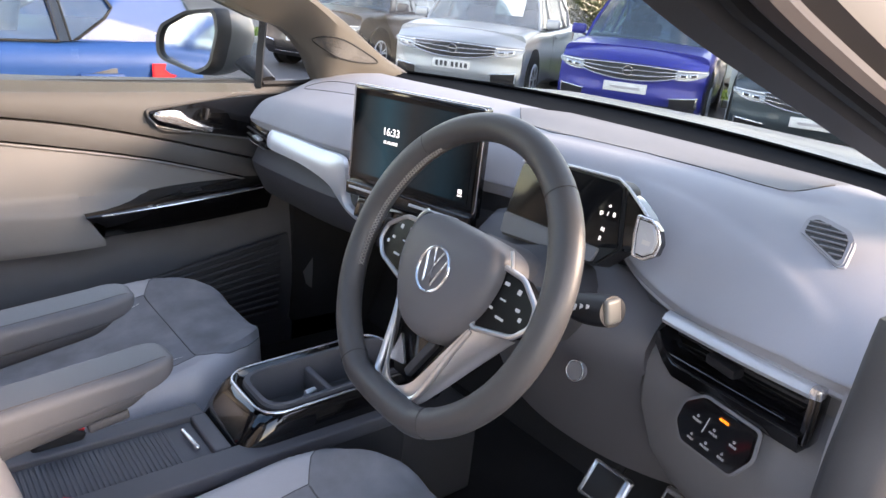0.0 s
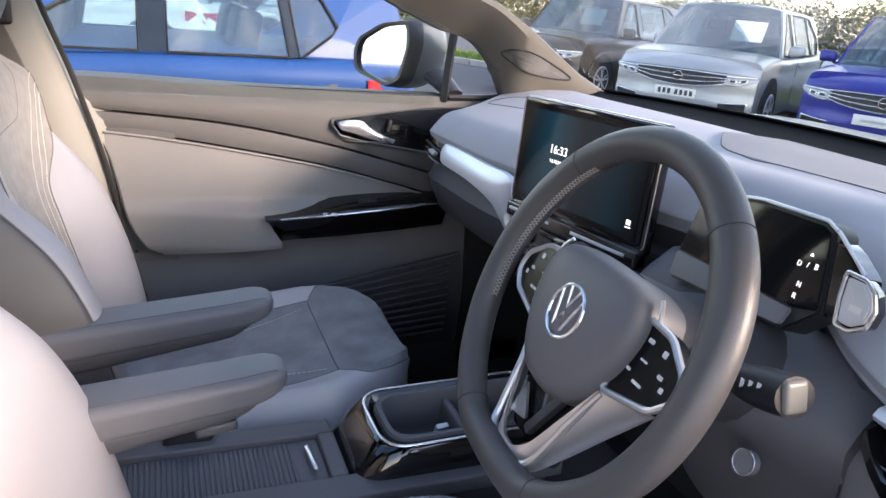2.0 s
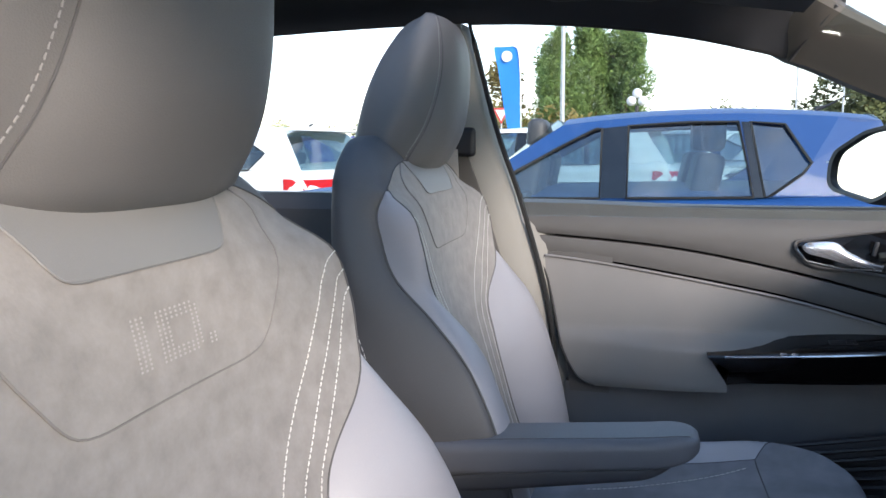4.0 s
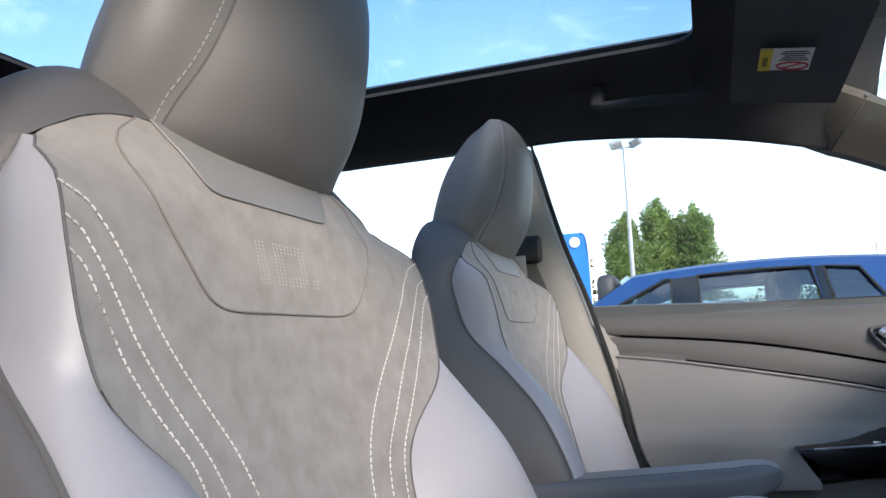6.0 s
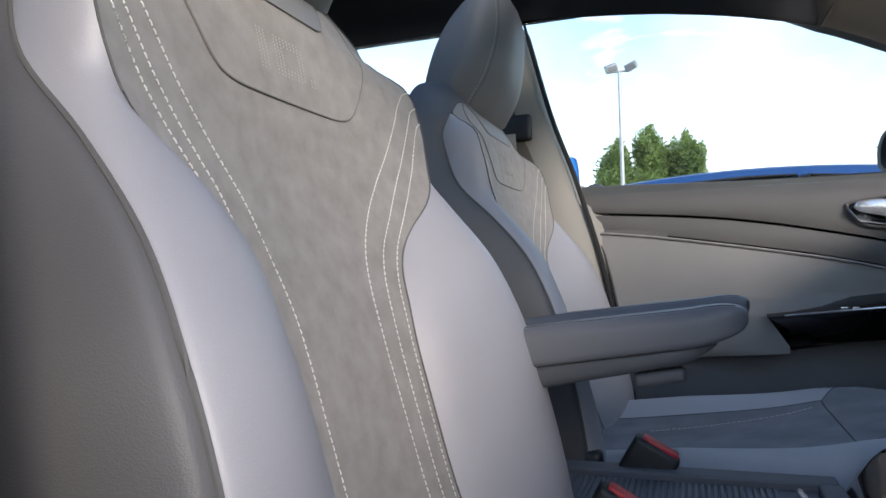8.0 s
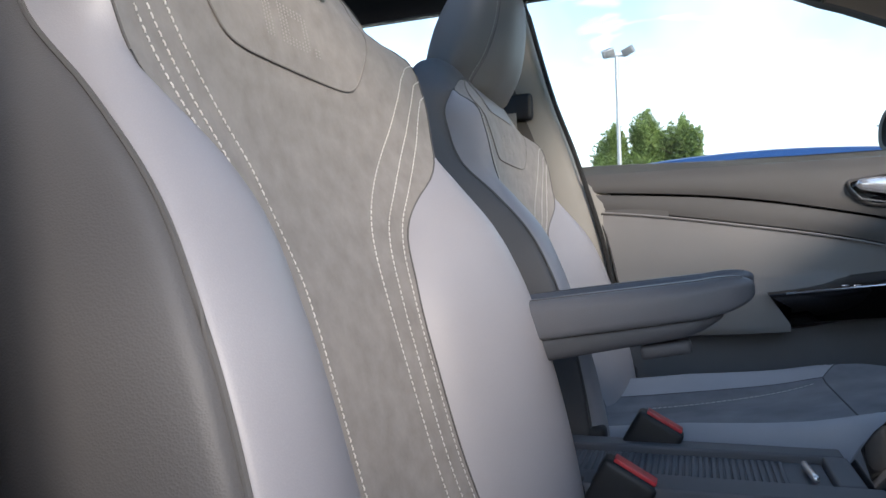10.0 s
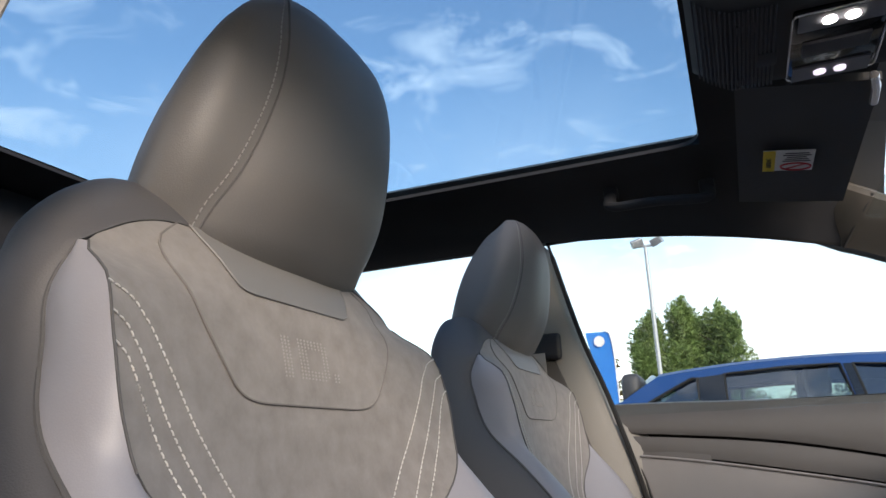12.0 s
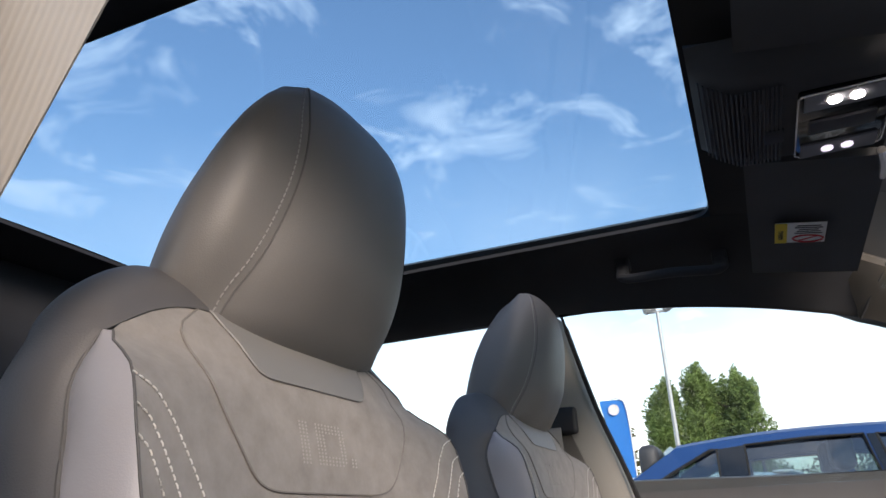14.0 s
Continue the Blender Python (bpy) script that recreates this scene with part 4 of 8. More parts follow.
# end cap by the driver's doorway
cap = rounded([(0.64, 1.03), (0.63, 0.96), (0.64, 0.88), (0.72, 0.78), (0.95, 0.70), (1.2, 0.74), (1.2, 1.085), (0.95, 1.10), (0.82, 1.088)], 0.02, 4)
adopt(dash, finish("end_cap", prism(cap, 0.03, Matrix(((0, 0, 1, 0.795), (1, 0, 0, 0), (0, 1, 0, 0), (0, 0, 0, 1))), 0.008), DASH_TOP))
adopt(dash, finish("door_seal", tube(smooth_line([(0.838, 0.640, 1.15), (0.838, 0.606, 1.10), (0.836, 0.598, 1.02), (0.836, 0.588, 0.95), (0.836, 0.60, 0.84), (0.836, 0.64, 0.70), (0.836, 0.66, 0.45)], 5), 0.026, 10), SHADOW, None, "dark rubber seal beside the dashboard end"))
# silver blade on the passenger side, bending down beside the screen
bl_top = smooth_line([(-0.484, 0.703, 0.992), (-0.44, 0.700, 0.995), (-0.36, 0.699, 0.998), (-0.26, 0.698, 0.999), (-0.178, 0.700, 1.000), (-0.160, 0.700, 0.976), (-0.158, 0.702, 0.938), (-0.145, 0.704, 0.910), (-0.09, 0.706, 0.899)], 6)
bl_bot = smooth_line([(-0.478, 0.694, 0.957), (-0.44, 0.687, 0.957), (-0.35, 0.685, 0.958), (-0.295, 0.685, 0.957), (-0.230, 0.688, 0.949), (-0.196, 0.694, 0.936), (-0.174, 0.700, 0.916), (-0.150, 0.710, 0.893), (-0.09, 0.712, 0.882)], 6)
rows = [[a + Vector((0, 0.004, 0)), a.lerp(q, 0.3) + Vector((0, -0.003, 0)), a.lerp(q, 0.7) + Vector((0, -0.003, 0)), q] for a, q in zip(bl_top, bl_bot)]
adopt(dash, finish("blade", slab(rows, 0.010, (0, 1, 0)), SILVER, None, "satin silver trim blade"))
# passenger vent at the outer end
vent = adopt(dash, finish("vent", box((0.146, 0.036, 0.044), (-0.578, 0.736, 0.962), 0.004, 2, pose(0, 0, 0, 0, 0, -9)), PIANO, None, "gloss black air vent"))
for k in range(2):
    adopt(vent, finish("slat", box((0.124, 0.008, 0.0035), (-0.576, 0.7105, 0.954 + 0.015 * k), 0.0012, 1, pose(0, 0, 0, 0, 0, -9)), BLACK))
adopt(vent, finish("vent_tongue", box((0.044, 0.014, 0.007), (-0.545, 0.702, 0.961), 0.003, 2, pose(0, 0, 0, 10, 0, -9)), SILVER))
adopt(vent, finish("vent_lip", tube([(-0.648, 0.722, 0.943), (-0.58, 0.709, 0.941), (-0.505, 0.700, 0.943)], 0.0012, 6), CHROME))
# driver's vent: chrome brow, gloss mouth, slats and thumb tab
v0, v1 = Vector((0.574, 0.698, 0.985)), Vector((0.773, 0.641, 1.004))
brow = [v0.lerp(v1, t) + Vector((0, -0.004 * math.sin(math.pi * t), 0)) for t in [k / 12 for k in range(13)]]
rows = [[p + Vector((0, 0.006, 0.003)), p + Vector((0, -0.003, 0.001)), p + Vector((0, -0.008, -0.005)), p + Vector((0, -0.005, -0.010)), p + Vector((0, 0.010, -0.008))] for p in brow]
vent = adopt(dash, finish("vent", sheet(rows, closed_u=True, cap=True), SILVER, None, "driver's air vent under a satin silver brow"))
mouth = []
for t in [k / 12 for k in range(13)]:
    p = v0.lerp(v1, t)
    h = 0.050 * min(1, 0.45 + t * 4)
    mouth.append([p + Vector((0, -0.004, -0.008)), p + Vector((0, 0.045, -0.014)), p + Vector((0, 0.05, -h * 0.8)), p + Vector((0, 0.004, -h + 0.006)), p + Vector((0, -0.010, -h)), p + Vector((0, -0.006, -h - 0.012)), p + Vector((0, 0.03, -h - 0.016))])
adopt(vent, finish("mouth", slab(mouth, 0.004), PIANO))
for k, (a, q) in enumerate(((0.10, 0.93), (0.06, 0.93))):
    line = [v0.lerp(v1, a + (q - a) * j / 8) + Vector((0, 0.012, -0.019 - 0.014 * k)) for j in range(9)]
    adopt(vent, finish("slat", tube(line, 0.0055, 8, False, None, 0.45), PIANO if k else BLACK))
adopt(vent, finish("vane", tube([v0.lerp(v1, 0.12 + 0.78 * j / 8) + Vector((0, -0.006, -0.041)) for j in range(9)], 0.0032, 8, False, None, 0.5), PIANO))
adopt(vent, finish("thumb_tab", box((0.042, 0.016, 0.012), v0.lerp(v1, 0.47) + Vector((0, 0.002, -0.025)), 0.004, 2, pose(0, 0, 0, 10, 0, -16)), BLACK))
adopt(vent, finish("vent_end", box((0.012, 0.022, 0.056), v1 + Vector((0.002, 0.004, -0.030)), 0.004, 2), PIANO))
adopt(vent, finish("end_cap_tip", box((0.012, 0.016, 0.012), v1 + Vector((0.002, -0.004, -0.001)), 0.004, 2), CHROME))
# demister vent on the dash top by the driver's window
dm = basis((0.692, 0.798, 1.0855), (0.968, -0.129, 0.214), (-0.015, 0.826, 0.563))
def place(bm, m):
    bmesh.ops.transform(bm, matrix=m, verts=bm.verts[:])
    return bm
out = rounded([(-0.0472, 0.0216), (-0.0509, 0.0477), (-0.0415, 0.0565), (0.0066, 0.0335), (0.021, 0.0145), (0.0276, -0.0211), (0.0204, -0.0244)][::-1], 0.006, 4)
vent = adopt(dash, finish("demister_vent", place(prism(out, 0.007, None, 0.002), dm), DASH_TOP, None, "side window demister vent"))
hole = [(-0.0399, 0.0218), (-0.0428, 0.0415), (-0.0344, 0.0445), (0.0067, 0.0254), (0.0147, 0.0134), (0.0205, -0.0135), (0.0152, -0.016)]
adopt(vent, finish("vent_hole", place(prism(rounded(hole[::-1], 0.005, 4), 0.0078), dm), BLACK))
def span_in(poly, c, d):
    """Where a line through c along d meets an outline."""
    ts = []
    for k in range(len(poly)):
        (ax, ay), (bx_, by_) = poly[k - 1], poly[k]
        den = d[0] * (by_ - ay) - d[1] * (bx_ - ax)
        if abs(den) > 1e-9:
            u = ((c[1] - ay) * d[0] - (c[0] - ax) * d[1]) / den
            if 0 <= u <= 1:
                ts.append(((ax + u * (bx_ - ax) - c[0]) * d[0] + (ay + u * (by_ - ay) - c[1]) * d[1]))
    return (min(ts), max(ts)) if len(ts) > 1 else None
for k in range(6):
    c, d = (-0.016 + 0.0045 * k, 0.0355 - 0.0088 * k), (0.985, -0.174)
    sp_ = span_in(hole, c, d)
    if sp_:
        mid, ln_ = (sp_[0] + sp_[1]) / 2, sp_[1] - sp_[0]
        adopt(vent, finish("slat", place(box((ln_ * 0.97, 0.0022, 0.004), (0, 0, 0), 0.0006, 1, pose(c[0] + d[0] * mid, c[1] + d[1] * mid, 0.0078, 0, 0, -10)), dm), DASH_LOW))
# light switch panel
sw_m = basis((0.690, 0.658, 0.905), (0.957, -0.27, 0.0), (-0.02, 0.12, 0.99))
out = rounded([(-0.0555, -0.0191), (-0.051, 0.006), (-0.0277, 0.0251), (0.0458, 0.0282), (0.0478, -0.003), (0.0299, -0.0321), (-0.0414, -0.0363)][::-1], 0.006, 4)
panel = adopt(dash, finish("light_switch_panel", place(prism(out, 0.010, None, 0.002), sw_m), PIANO, None, "touch panel for lights and demisters with white print"))
adopt(dash, finish("panel_bezel", place(tube([(p.x * 1.03, p.y * 1.035, 0.006) for p in out], 0.0022, 6, True), sw_m), DASH_LOW))
def put_text(txt, x, y, size, mat, m, parent, z=0.0112):
    return writing("lettering", txt, size, m @ Matrix.Translation((x, y, z)), mat, parent)
for txt, x, y in (("FRONT", -0.026, -0.002), ("MODE", -0.001, -0.004), ("MAX", -0.027, -0.025), ("FRONT", -0.006, -0.023), ("REAR", 0.026, -0.001), ("REAR", 0.017, -0.021)):
    put_text(txt, x, y, 0.0040, PRINT, sw_m, panel)
    put_text("o", x, y + 0.0058, 0.0062, PRINT, sw_m, panel)
put_text("AUTO", 0.0067, 0.0165, 0.0046, AMBER_GLOW, sw_m, panel)
adopt(panel, finish("divider", place(box((0.0008, 0.020, 0.0006), (-0.013, 0.000, 0.0112), 0, 1, pose(0, 0, 0, 0, 0, -12)), sw_m), PRINT))
# knee panel and column shroud
rows = []
knee_y = spline([-0.30, -0.15, 0.0, 0.2, 0.5, 1.0], [0.735, 0.685, 0.663, 0.690, 0.742, 0.822])
for i in range(15):
    t = -0.30 + 1.30 * i / 14
    rows.append([(0.19 + 0.36 * j / 16, knee_y(t) + 0.045 * (abs(j - 8) / 8) ** 2.2, 0.915 - 0.26 * t) for j in range(17)])
adopt(dash, finish("knee_panel", slab(rows, 0.02, (0, 1, 0)), CONSOLE, None, "dark knee panel under the steering column"))
rows = []
for i in range(7):
    t = i / 6
    cx, cyy, czz = 0.384, 0.570 + 0.17 * t, 0.968 - 0.045 * t
    rows.append([(cx + (0.062 + 0.022 * t) * math.cos(a) * (1.15 if abs(math.cos(a)) > 0.5 else 1.0), cyy, czz + (0.050 + 0.025 * t) * math.sin(a)) for a in [2 * math.pi * k / 20 for k in range(20)]])
column = thing("steering_column", "dark plastic steering column shroud with two stalks", "steering column", (0.402, 0.64, 0.95))
adopt(column, finish("shroud", sheet(rows, closed_u=True, cap=True), SHADOW))
# stalk to the door side and the one to the middle
st = smooth_line([(0.455, 0.60, 0.982), (0.515, 0.603, 0.990), (0.568, 0.600, 1.005)], 4)
stalk = adopt(column, finish("stalk", tube(st, [0.011, 0.012, 0.013, 0.015, 0.018, 0.0205, 0.0215, 0.0215, 0.0205][:len(st)], 16, False, None, 0.85), BLACK))
adopt(stalk, finish("stalk_end", box((0.010, 0.024, 0.028), (0.567, 0.599, 1.0055), 0.0048, 4, pose(0, 0, 0, 0, -14, 0)), CREAM))
for k in range(3):
    adopt(stalk, finish("print_mark", box((0.004, 0.0006, 0.010), (0.530 + 0.009 * k, 0.5825 - 0.0006 * k, 0.998 + 0.003 * k), 0), PRINT))
st = smooth_line([(0.345, 0.61, 0.985), (0.290, 0.604, 0.998), (0.236, 0.592, 1.010)], 4)
stalk = adopt(column, finish("stalk", tube(st, [0.012, 0.013, 0.014, 0.016, 0.018, 0.020, 0.022, 0.023, 0.023][:len(st)], 12, False, None, 0.6), BLACK))
for k in range(3):
    adopt(stalk, finish("print_mark", box((0.008, 0.0006, 0.003), (0.256, 0.5795, 1.000 + 0.007 * k), 0), PRINT))
# start button
sbm = basis((0.485, 0.667, 0.873), (1, 0, 0), (0, 0.28, 0.96))
bt = adopt(dash, finish("start_button", place(disc(0.0125, 0.010), sbm), DASH_LOW, None, "round start button with a chrome ring"))
adopt(bt, finish("button_ring", place(tube([(0.013 * math.cos(a), 0.013 * math.sin(a), 0.005) for a in [2 * math.pi * k / 28 for k in range(28)]], 0.0011, 6, True), sbm), CHROME))

# ---- instrument display with the gear selector pod ----
cl = thing("instrument_display", "small black driver display with a gear selector pod", "display", (0.38, 0.72, 1.0))
cm = basis((0.378, 0.722, 1.046), (1, -0.10, 0.02), (0.0, 0.22, 0.97))
out = rounded([(-0.109, 0.050), (-0.0143, 0.064), (0.0755, 0.067), (0.089, 0.061), (0.110, -0.016), (0.078, -0.048), (-0.114, -0.063), (-0.118, -0.024)][::-1], 0.005, 3)
adopt(cl, finish("display_housing", place(prism(out, 0.030, Matrix.Translation((0, 0, -0.028)), 0.003), cm), BLACK))
scr = rounded([(-0.1057, 0.0473), (-0.0143, 0.0598), (0.0743, 0.062), (0.0853, 0.0577), (0.1066, -0.0145), (0.080, -0.022), (-0.112, -0.026)][::-1], 0.004, 3)
adopt(cl, finish("display_glass", place(prism(scr, 0.0035), cm), SCREEN))
low = rounded([(-0.112, -0.028), (0.080, -0.024), (0.0745, -0.0436), (-0.1104, -0.0583)][::-1], 0.004, 3)
adopt(cl, finish("display_visor", place(prism(low, 0.0065), cm), DASH_LOW))
adopt(cl, finish("display_brow", place(tube([(-0.109, 0.051, 0.002), (-0.0143, 0.065, 0.002), (0.0755, 0.068, 0.002), (0.090, 0.062, 0.002)], 0.0022, 6), cm), SILVER))
for txt, x, y in (("D", 0.066, 0.020), ("/", 0.0765, 0.0215), ("B", 0.087, 0.023), ("N", 0.076, 0.001), ("R", 0.076, -0.011)):
    writing("gear_letter", txt, 0.0078, cm @ Matrix.Translation((x, y, 0.0042)), WHITE_GLOW, cl)
adopt(cl, finish("gear_mark", place(prism([(-0.0026, 0), (0.0026, 0), (0, 0.0034)], 0.0005, Matrix.Translation((0.0765, 0.031, 0.004))), cm), WHITE_GLOW))
# selector pod at the end
pm = basis((0.550, 0.664, 1.074), (0.97, 0.12, -0.02), (0.0, 0.22, 0.96))
hexa = rounded([(-0.022, 0.030), (0.000, 0.029), (0.012, 0.020), (0.021, 0.0), (0.019, -0.020), (0.004, -0.031), (-0.012, -0.030), (-0.019, 0.002)][::-1], 0.003, 3)
hexa = [Vector((p.x * 0.80, p.y * 0.74, 0)) for p in hexa]
pod = adopt(cl, finish("selector_pod", place(prism(hexa, 0.014, Matrix.Translation((0, 0, -0.014)), 0.004), pm), PIANO, None, "gloss gear selector with silver tip"))
adopt(pod, finish("selector_tip", place(prism([(p.x * 0.80, p.y * 0.84) for p in hexa], 0.004, None, 0.0015), pm), SILVER))
adopt(pod, finish("tip_rim", place(tube([(p.x, p.y, 0.002) for p in hexa], 0.0019, 6, True), pm), CHROME))
adopt(pod, finish("tip_mark", place(box((0.010, 0.005, 0.0006), (0.002, -0.004, 0.0042), 0), pm), PRINT))
adopt(cl, finish("pod_neck", place(prism(rounded([(0.080, 0.058), (0.104, 0.052), (0.136, 0.032), (0.138, 0.002), (0.124, -0.014), (0.100, -0.018)][::-1], 0.008, 3), 0.022, Matrix.Translation((0, 0, -0.024)), 0.003), cm), PIANO, None, "gloss neck of the selector"))
adopt(cl, finish("neck_trim", place(tube(smooth_line([(0.090, 0.062, 0.0), (0.112, 0.050, 0.002), (0.138, 0.034, 0.003)], 5), 0.0022, 6), cm), SILVER))

# ---- central touch screen ----
ts = thing("touch_screen", "large central touch screen showing the time, in a silver-edged black frame", "screen", (0.03, 0.72, 1.0))
tm = basis((0.032, 0.713, 1.066), (0.2875, 0.058, 0.004), (0.0, 0.04, 1.0))
W2, H2 = 0.147, 0.085
adopt(ts, finish("screen_body", place(box((2 * W2, 2 * H2 + 0.012, 0.020), (0, -0.004, -0.011), 0.006, 3), tm), PIANO))
adopt(ts, finish("screen_glass", place(box((2 * W2 - 0.012, 2 * H2 - 0.012, 0.002), (0, 0, 0.0005), 0.0008, 1), tm), SCREEN))
adopt(ts, finish("screen_rim", place(tube(rounded([(-W2, -H2), (-W2, H2), (W2, H2), (W2, -H2)], 0.008, 4) and [(p.x, p.y, -0.002) for p in rounded([(-W2, -H2), (-W2, H2), (W2, H2), (W2, -H2)], 0.008, 4)], 0.0010, 6, True), tm), CHROME))
# the lit wallpaper: two dim blue-green sweeps in the display
def display_material(name, c1, c2):
    m = bpy.data.materials.new(name)
    m.use_nodes = True
    n, l = m.node_tree.nodes, m.node_tree.links
    p = n["Principled BSDF"]
    tc = n.new("ShaderNodeTexCoord")
    sp = n.new("ShaderNodeSeparateXYZ"); l.new(tc.outputs["Generated"], sp.inputs[0])
    rp = n.new("ShaderNodeValToRGB")
    for k, (pos, col) in enumerate(((0.0, (0, 0, 0, 1)), (0.28, c1), (0.5, (0.002, 0.003, 0.004, 1)), (0.78, c2), (1.0, (0, 0, 0, 1)))):
        e = rp.color_ramp.elements[k] if k < 2 else rp.color_ramp.elements.new(pos)
        e.position, e.color = pos, col
    l.new(sp.outputs["X"], rp.inputs["Fac"])
    p.inputs["Base Color"].default_value = (0.004, 0.004, 0.005, 1)
    p.inputs["Roughness"].default_value = 0.06
    p.inputs["Specular IOR Level"].default_value = 0.25
    l.new(rp.outputs[0], p.inputs["Emission Color"]); p.inputs["Emission Strength"].default_value = 1.0
    return m
WALL = display_material("display_wallpaper", (0.001, 0.008, 0.013, 1), (0.0005, 0.003, 0.005, 1))
adopt(ts, finish("display_picture", place(box((2 * W2 - 0.030, 2 * H2 - 0.030, 0.0012), (0, 0, 0.0016), 0), tm), WALL))
writing("clock_digits", "16:33", 0.0185, tm @ Matrix.Translation((-0.046, 0.014, 0.0026)), WHITE_GLOW, ts)
writing("date_digits", "13.10.2022", 0.0076, tm @ Matrix.Translation((-0.046, -0.004, 0.0026)), WHITE_GLOW, ts)
for k in range(3):
    adopt(ts, finish("seat_icon", place(box((0.0013, 0.0075, 0.0006), (0.113 + 0.003 * k, -0.053, 0.0026), 0), tm), WHITE_GLOW))
adopt(ts, finish("seat_icon", place(box((0.010, 0.0016, 0.0006), (0.116, -0.060, 0.0026), 0), tm), WHITE_GLOW))
# slider strip and buttons under the screen
adopt(ts, finish("slider_strip", place(box((2 * W2 - 0.004, 0.026, 0.024), (0, -0.100, -0.004), 0.005, 3), tm), PIANO, None, "touch slider strip"))
for x, w in ((-0.085, 0.10), (0.07, 0.11)):
    adopt(ts, finish("slider", place(box((w, 0.005, 0.003), (x, -0.098, 0.0092), 0.001, 1), tm), SILVER))
cp = adopt(ts, finish("climate_panel", place(box((0.25, 0.040, 0.020), (0.0, -0.136, -0.010), 0.006, 3, pose(0, 0, 0, -14, 0, 0)), tm), PIANO, None, "gloss black climate button panel"))
for k in range(5):
    adopt(cp, finish("button", place(box((0.036, 0.020, 0.004), (-0.092 + 0.046 * k, -0.134, 0.0025), 0.002, 1, pose(0, 0, 0, -14, 0, 0)), tm), BLACK))
adopt(cp, finish("hazard_mark", place(prism([(-0.007, -0.005), (0.007, -0.005), (0, 0.007)], 0.0006, Matrix.Translation((0.0, -0.132, 0.0062))), tm), RED))

# ---- steering wheel ----
WM = pose(0.381, 0.512, 1.002, 66.4, 0, -3.6)
wheel = thing("steering_wheel", "dark leather three-spoke steering wheel with silver spoke frames", "steering wheel", (0.381, 0.512, 1.002), rot=WM)
def wpart(name, bm, mat, label="", parent=None):
    o = finish(name, bm, mat, None, label)
    o.parent = parent or wheel
    return o
def rim_pt(a, r=0.181):
    x, y = r * math.cos(a), r * math.sin(a)
    f = -0.93 * r
    if y < f:
        y = f + (y - f) * 0.30
    return Vector((x, y, 0))
def rim_mesh(a0, a1, n):
    rows = []
    for k in range(n + 1):
        a = a0 + (a1 - a0) * k / n
        p, q, s = rim_pt(a), rim_pt(a - 0.02), rim_pt(a + 0.02)
        d = (s - q).normalized()
        o = d.cross(Vector((0, 0, 1)))
        deg = math.degrees(a) % 360
        fat = 1.0 + 0.14 * (math.exp(-((deg - 28) / 16) ** 2) + math.exp(-((deg - 152) / 16) ** 2))
        rows.append([p + o * 0.0178 * fat * math.cos(t) + Vector((0, 0, 0.0172 * math.sin(t))) for t in [2 * math.pi * j / 18 for j in range(18)]])
    return sheet(rows, closed_u=True, cap=True)
seams = [47, 133, 242, 298, 407]
for a0, a1 in zip(seams, seams[1:]):
    wpart("rim_segment", rim_mesh(radians(a0 + 0.10), radians(a1 - 0.10), max(12, int((a1 - a0) / 2.5))), WHEEL)
for a in seams[:-1]:
    p, q = rim_pt(radians(a)), rim_pt(radians(a) + 0.02)
    d = (q - p).normalized(); o = d.cross(Vector((0, 0, 1)))
    fat = 1.0 + 0.14 * (math.exp(-((a % 360 - 28) / 16) ** 2) + math.exp(-((a - 152) / 16) ** 2))
    wpart("rim_seam", tube([p + o * 0.0178 * fat * math.cos(t) + Vector((0, 0, 0.0172 * math.sin(t))) for t in [2 * math.pi * j / 24 for j in range(24)]], 0.0007, 5, True), SEAM)
# cross stitching on the inner face of the rim
bm = bmesh.new()
for k in range(46):
    a = radians(126 + 72 * k / 45)
    r_ = 0.181 - 0.0178 * (1.0 + 0.14 * math.exp(-((math.degrees(a) - 152) / 16) ** 2))
    p = rim_pt(a, r_)
    d = Vector((-math.sin(a), math.cos(a), 0))
    for e in (-1, 1):
        tube([p + Vector((0, 0, 0.0060)) - d * 0.0022 * e, p + Vector((0, 0, 0.0020)), p + d * 0.0022 * e - Vector((0, 0, 0.0020))], 0.0007, 4, bm=bm)
wpart("stitching", bm, HEADTHREAD)["kind"] = "stuff"
# hub pad: a broad shield with softly folded edges
half_hub = [(0.0, 0.060), (0.050, 0.060), (0.084, 0.050), (0.093, 0.020), (0.086, -0.022), (0.060, -0.062), (0.034, -0.084), (0.0, -0.089)]
hub_out = rounded(half_hub + [(-x, y) for x, y in half_hub[-2:0:-1]], 0.026, 5)
rows = []
for s, h in ((0.97, -0.050), (1.0, -0.030), (1.0, -0.016), (0.975, -0.004), (0.92, 0.004), (0.80, 0.009), (0.5, 0.0125), (0.2, 0.0135), (0.02, 0.0138)):
    rows.append([(p.x * s, p.y * s, h) for p in hub_out])
wpart("hub_pad", sheet(rows, closed_u=True, cap=True), HUB, "grey padded airbag cover")
BY = -0.004
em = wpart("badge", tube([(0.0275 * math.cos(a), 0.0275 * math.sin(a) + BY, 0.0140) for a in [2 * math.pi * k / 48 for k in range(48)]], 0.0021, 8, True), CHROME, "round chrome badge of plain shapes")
wpart("badge_bar", tube([(-0.020, 0.018 + BY, 0.0142), (-0.0075, -0.0185 + BY, 0.0142), (0.0, -0.001 + BY, 0.0142), (0.0075, -0.0185 + BY, 0.0142), (0.020, 0.018 + BY, 0.0142)], 0.0017, 6), CHROME, parent=em)
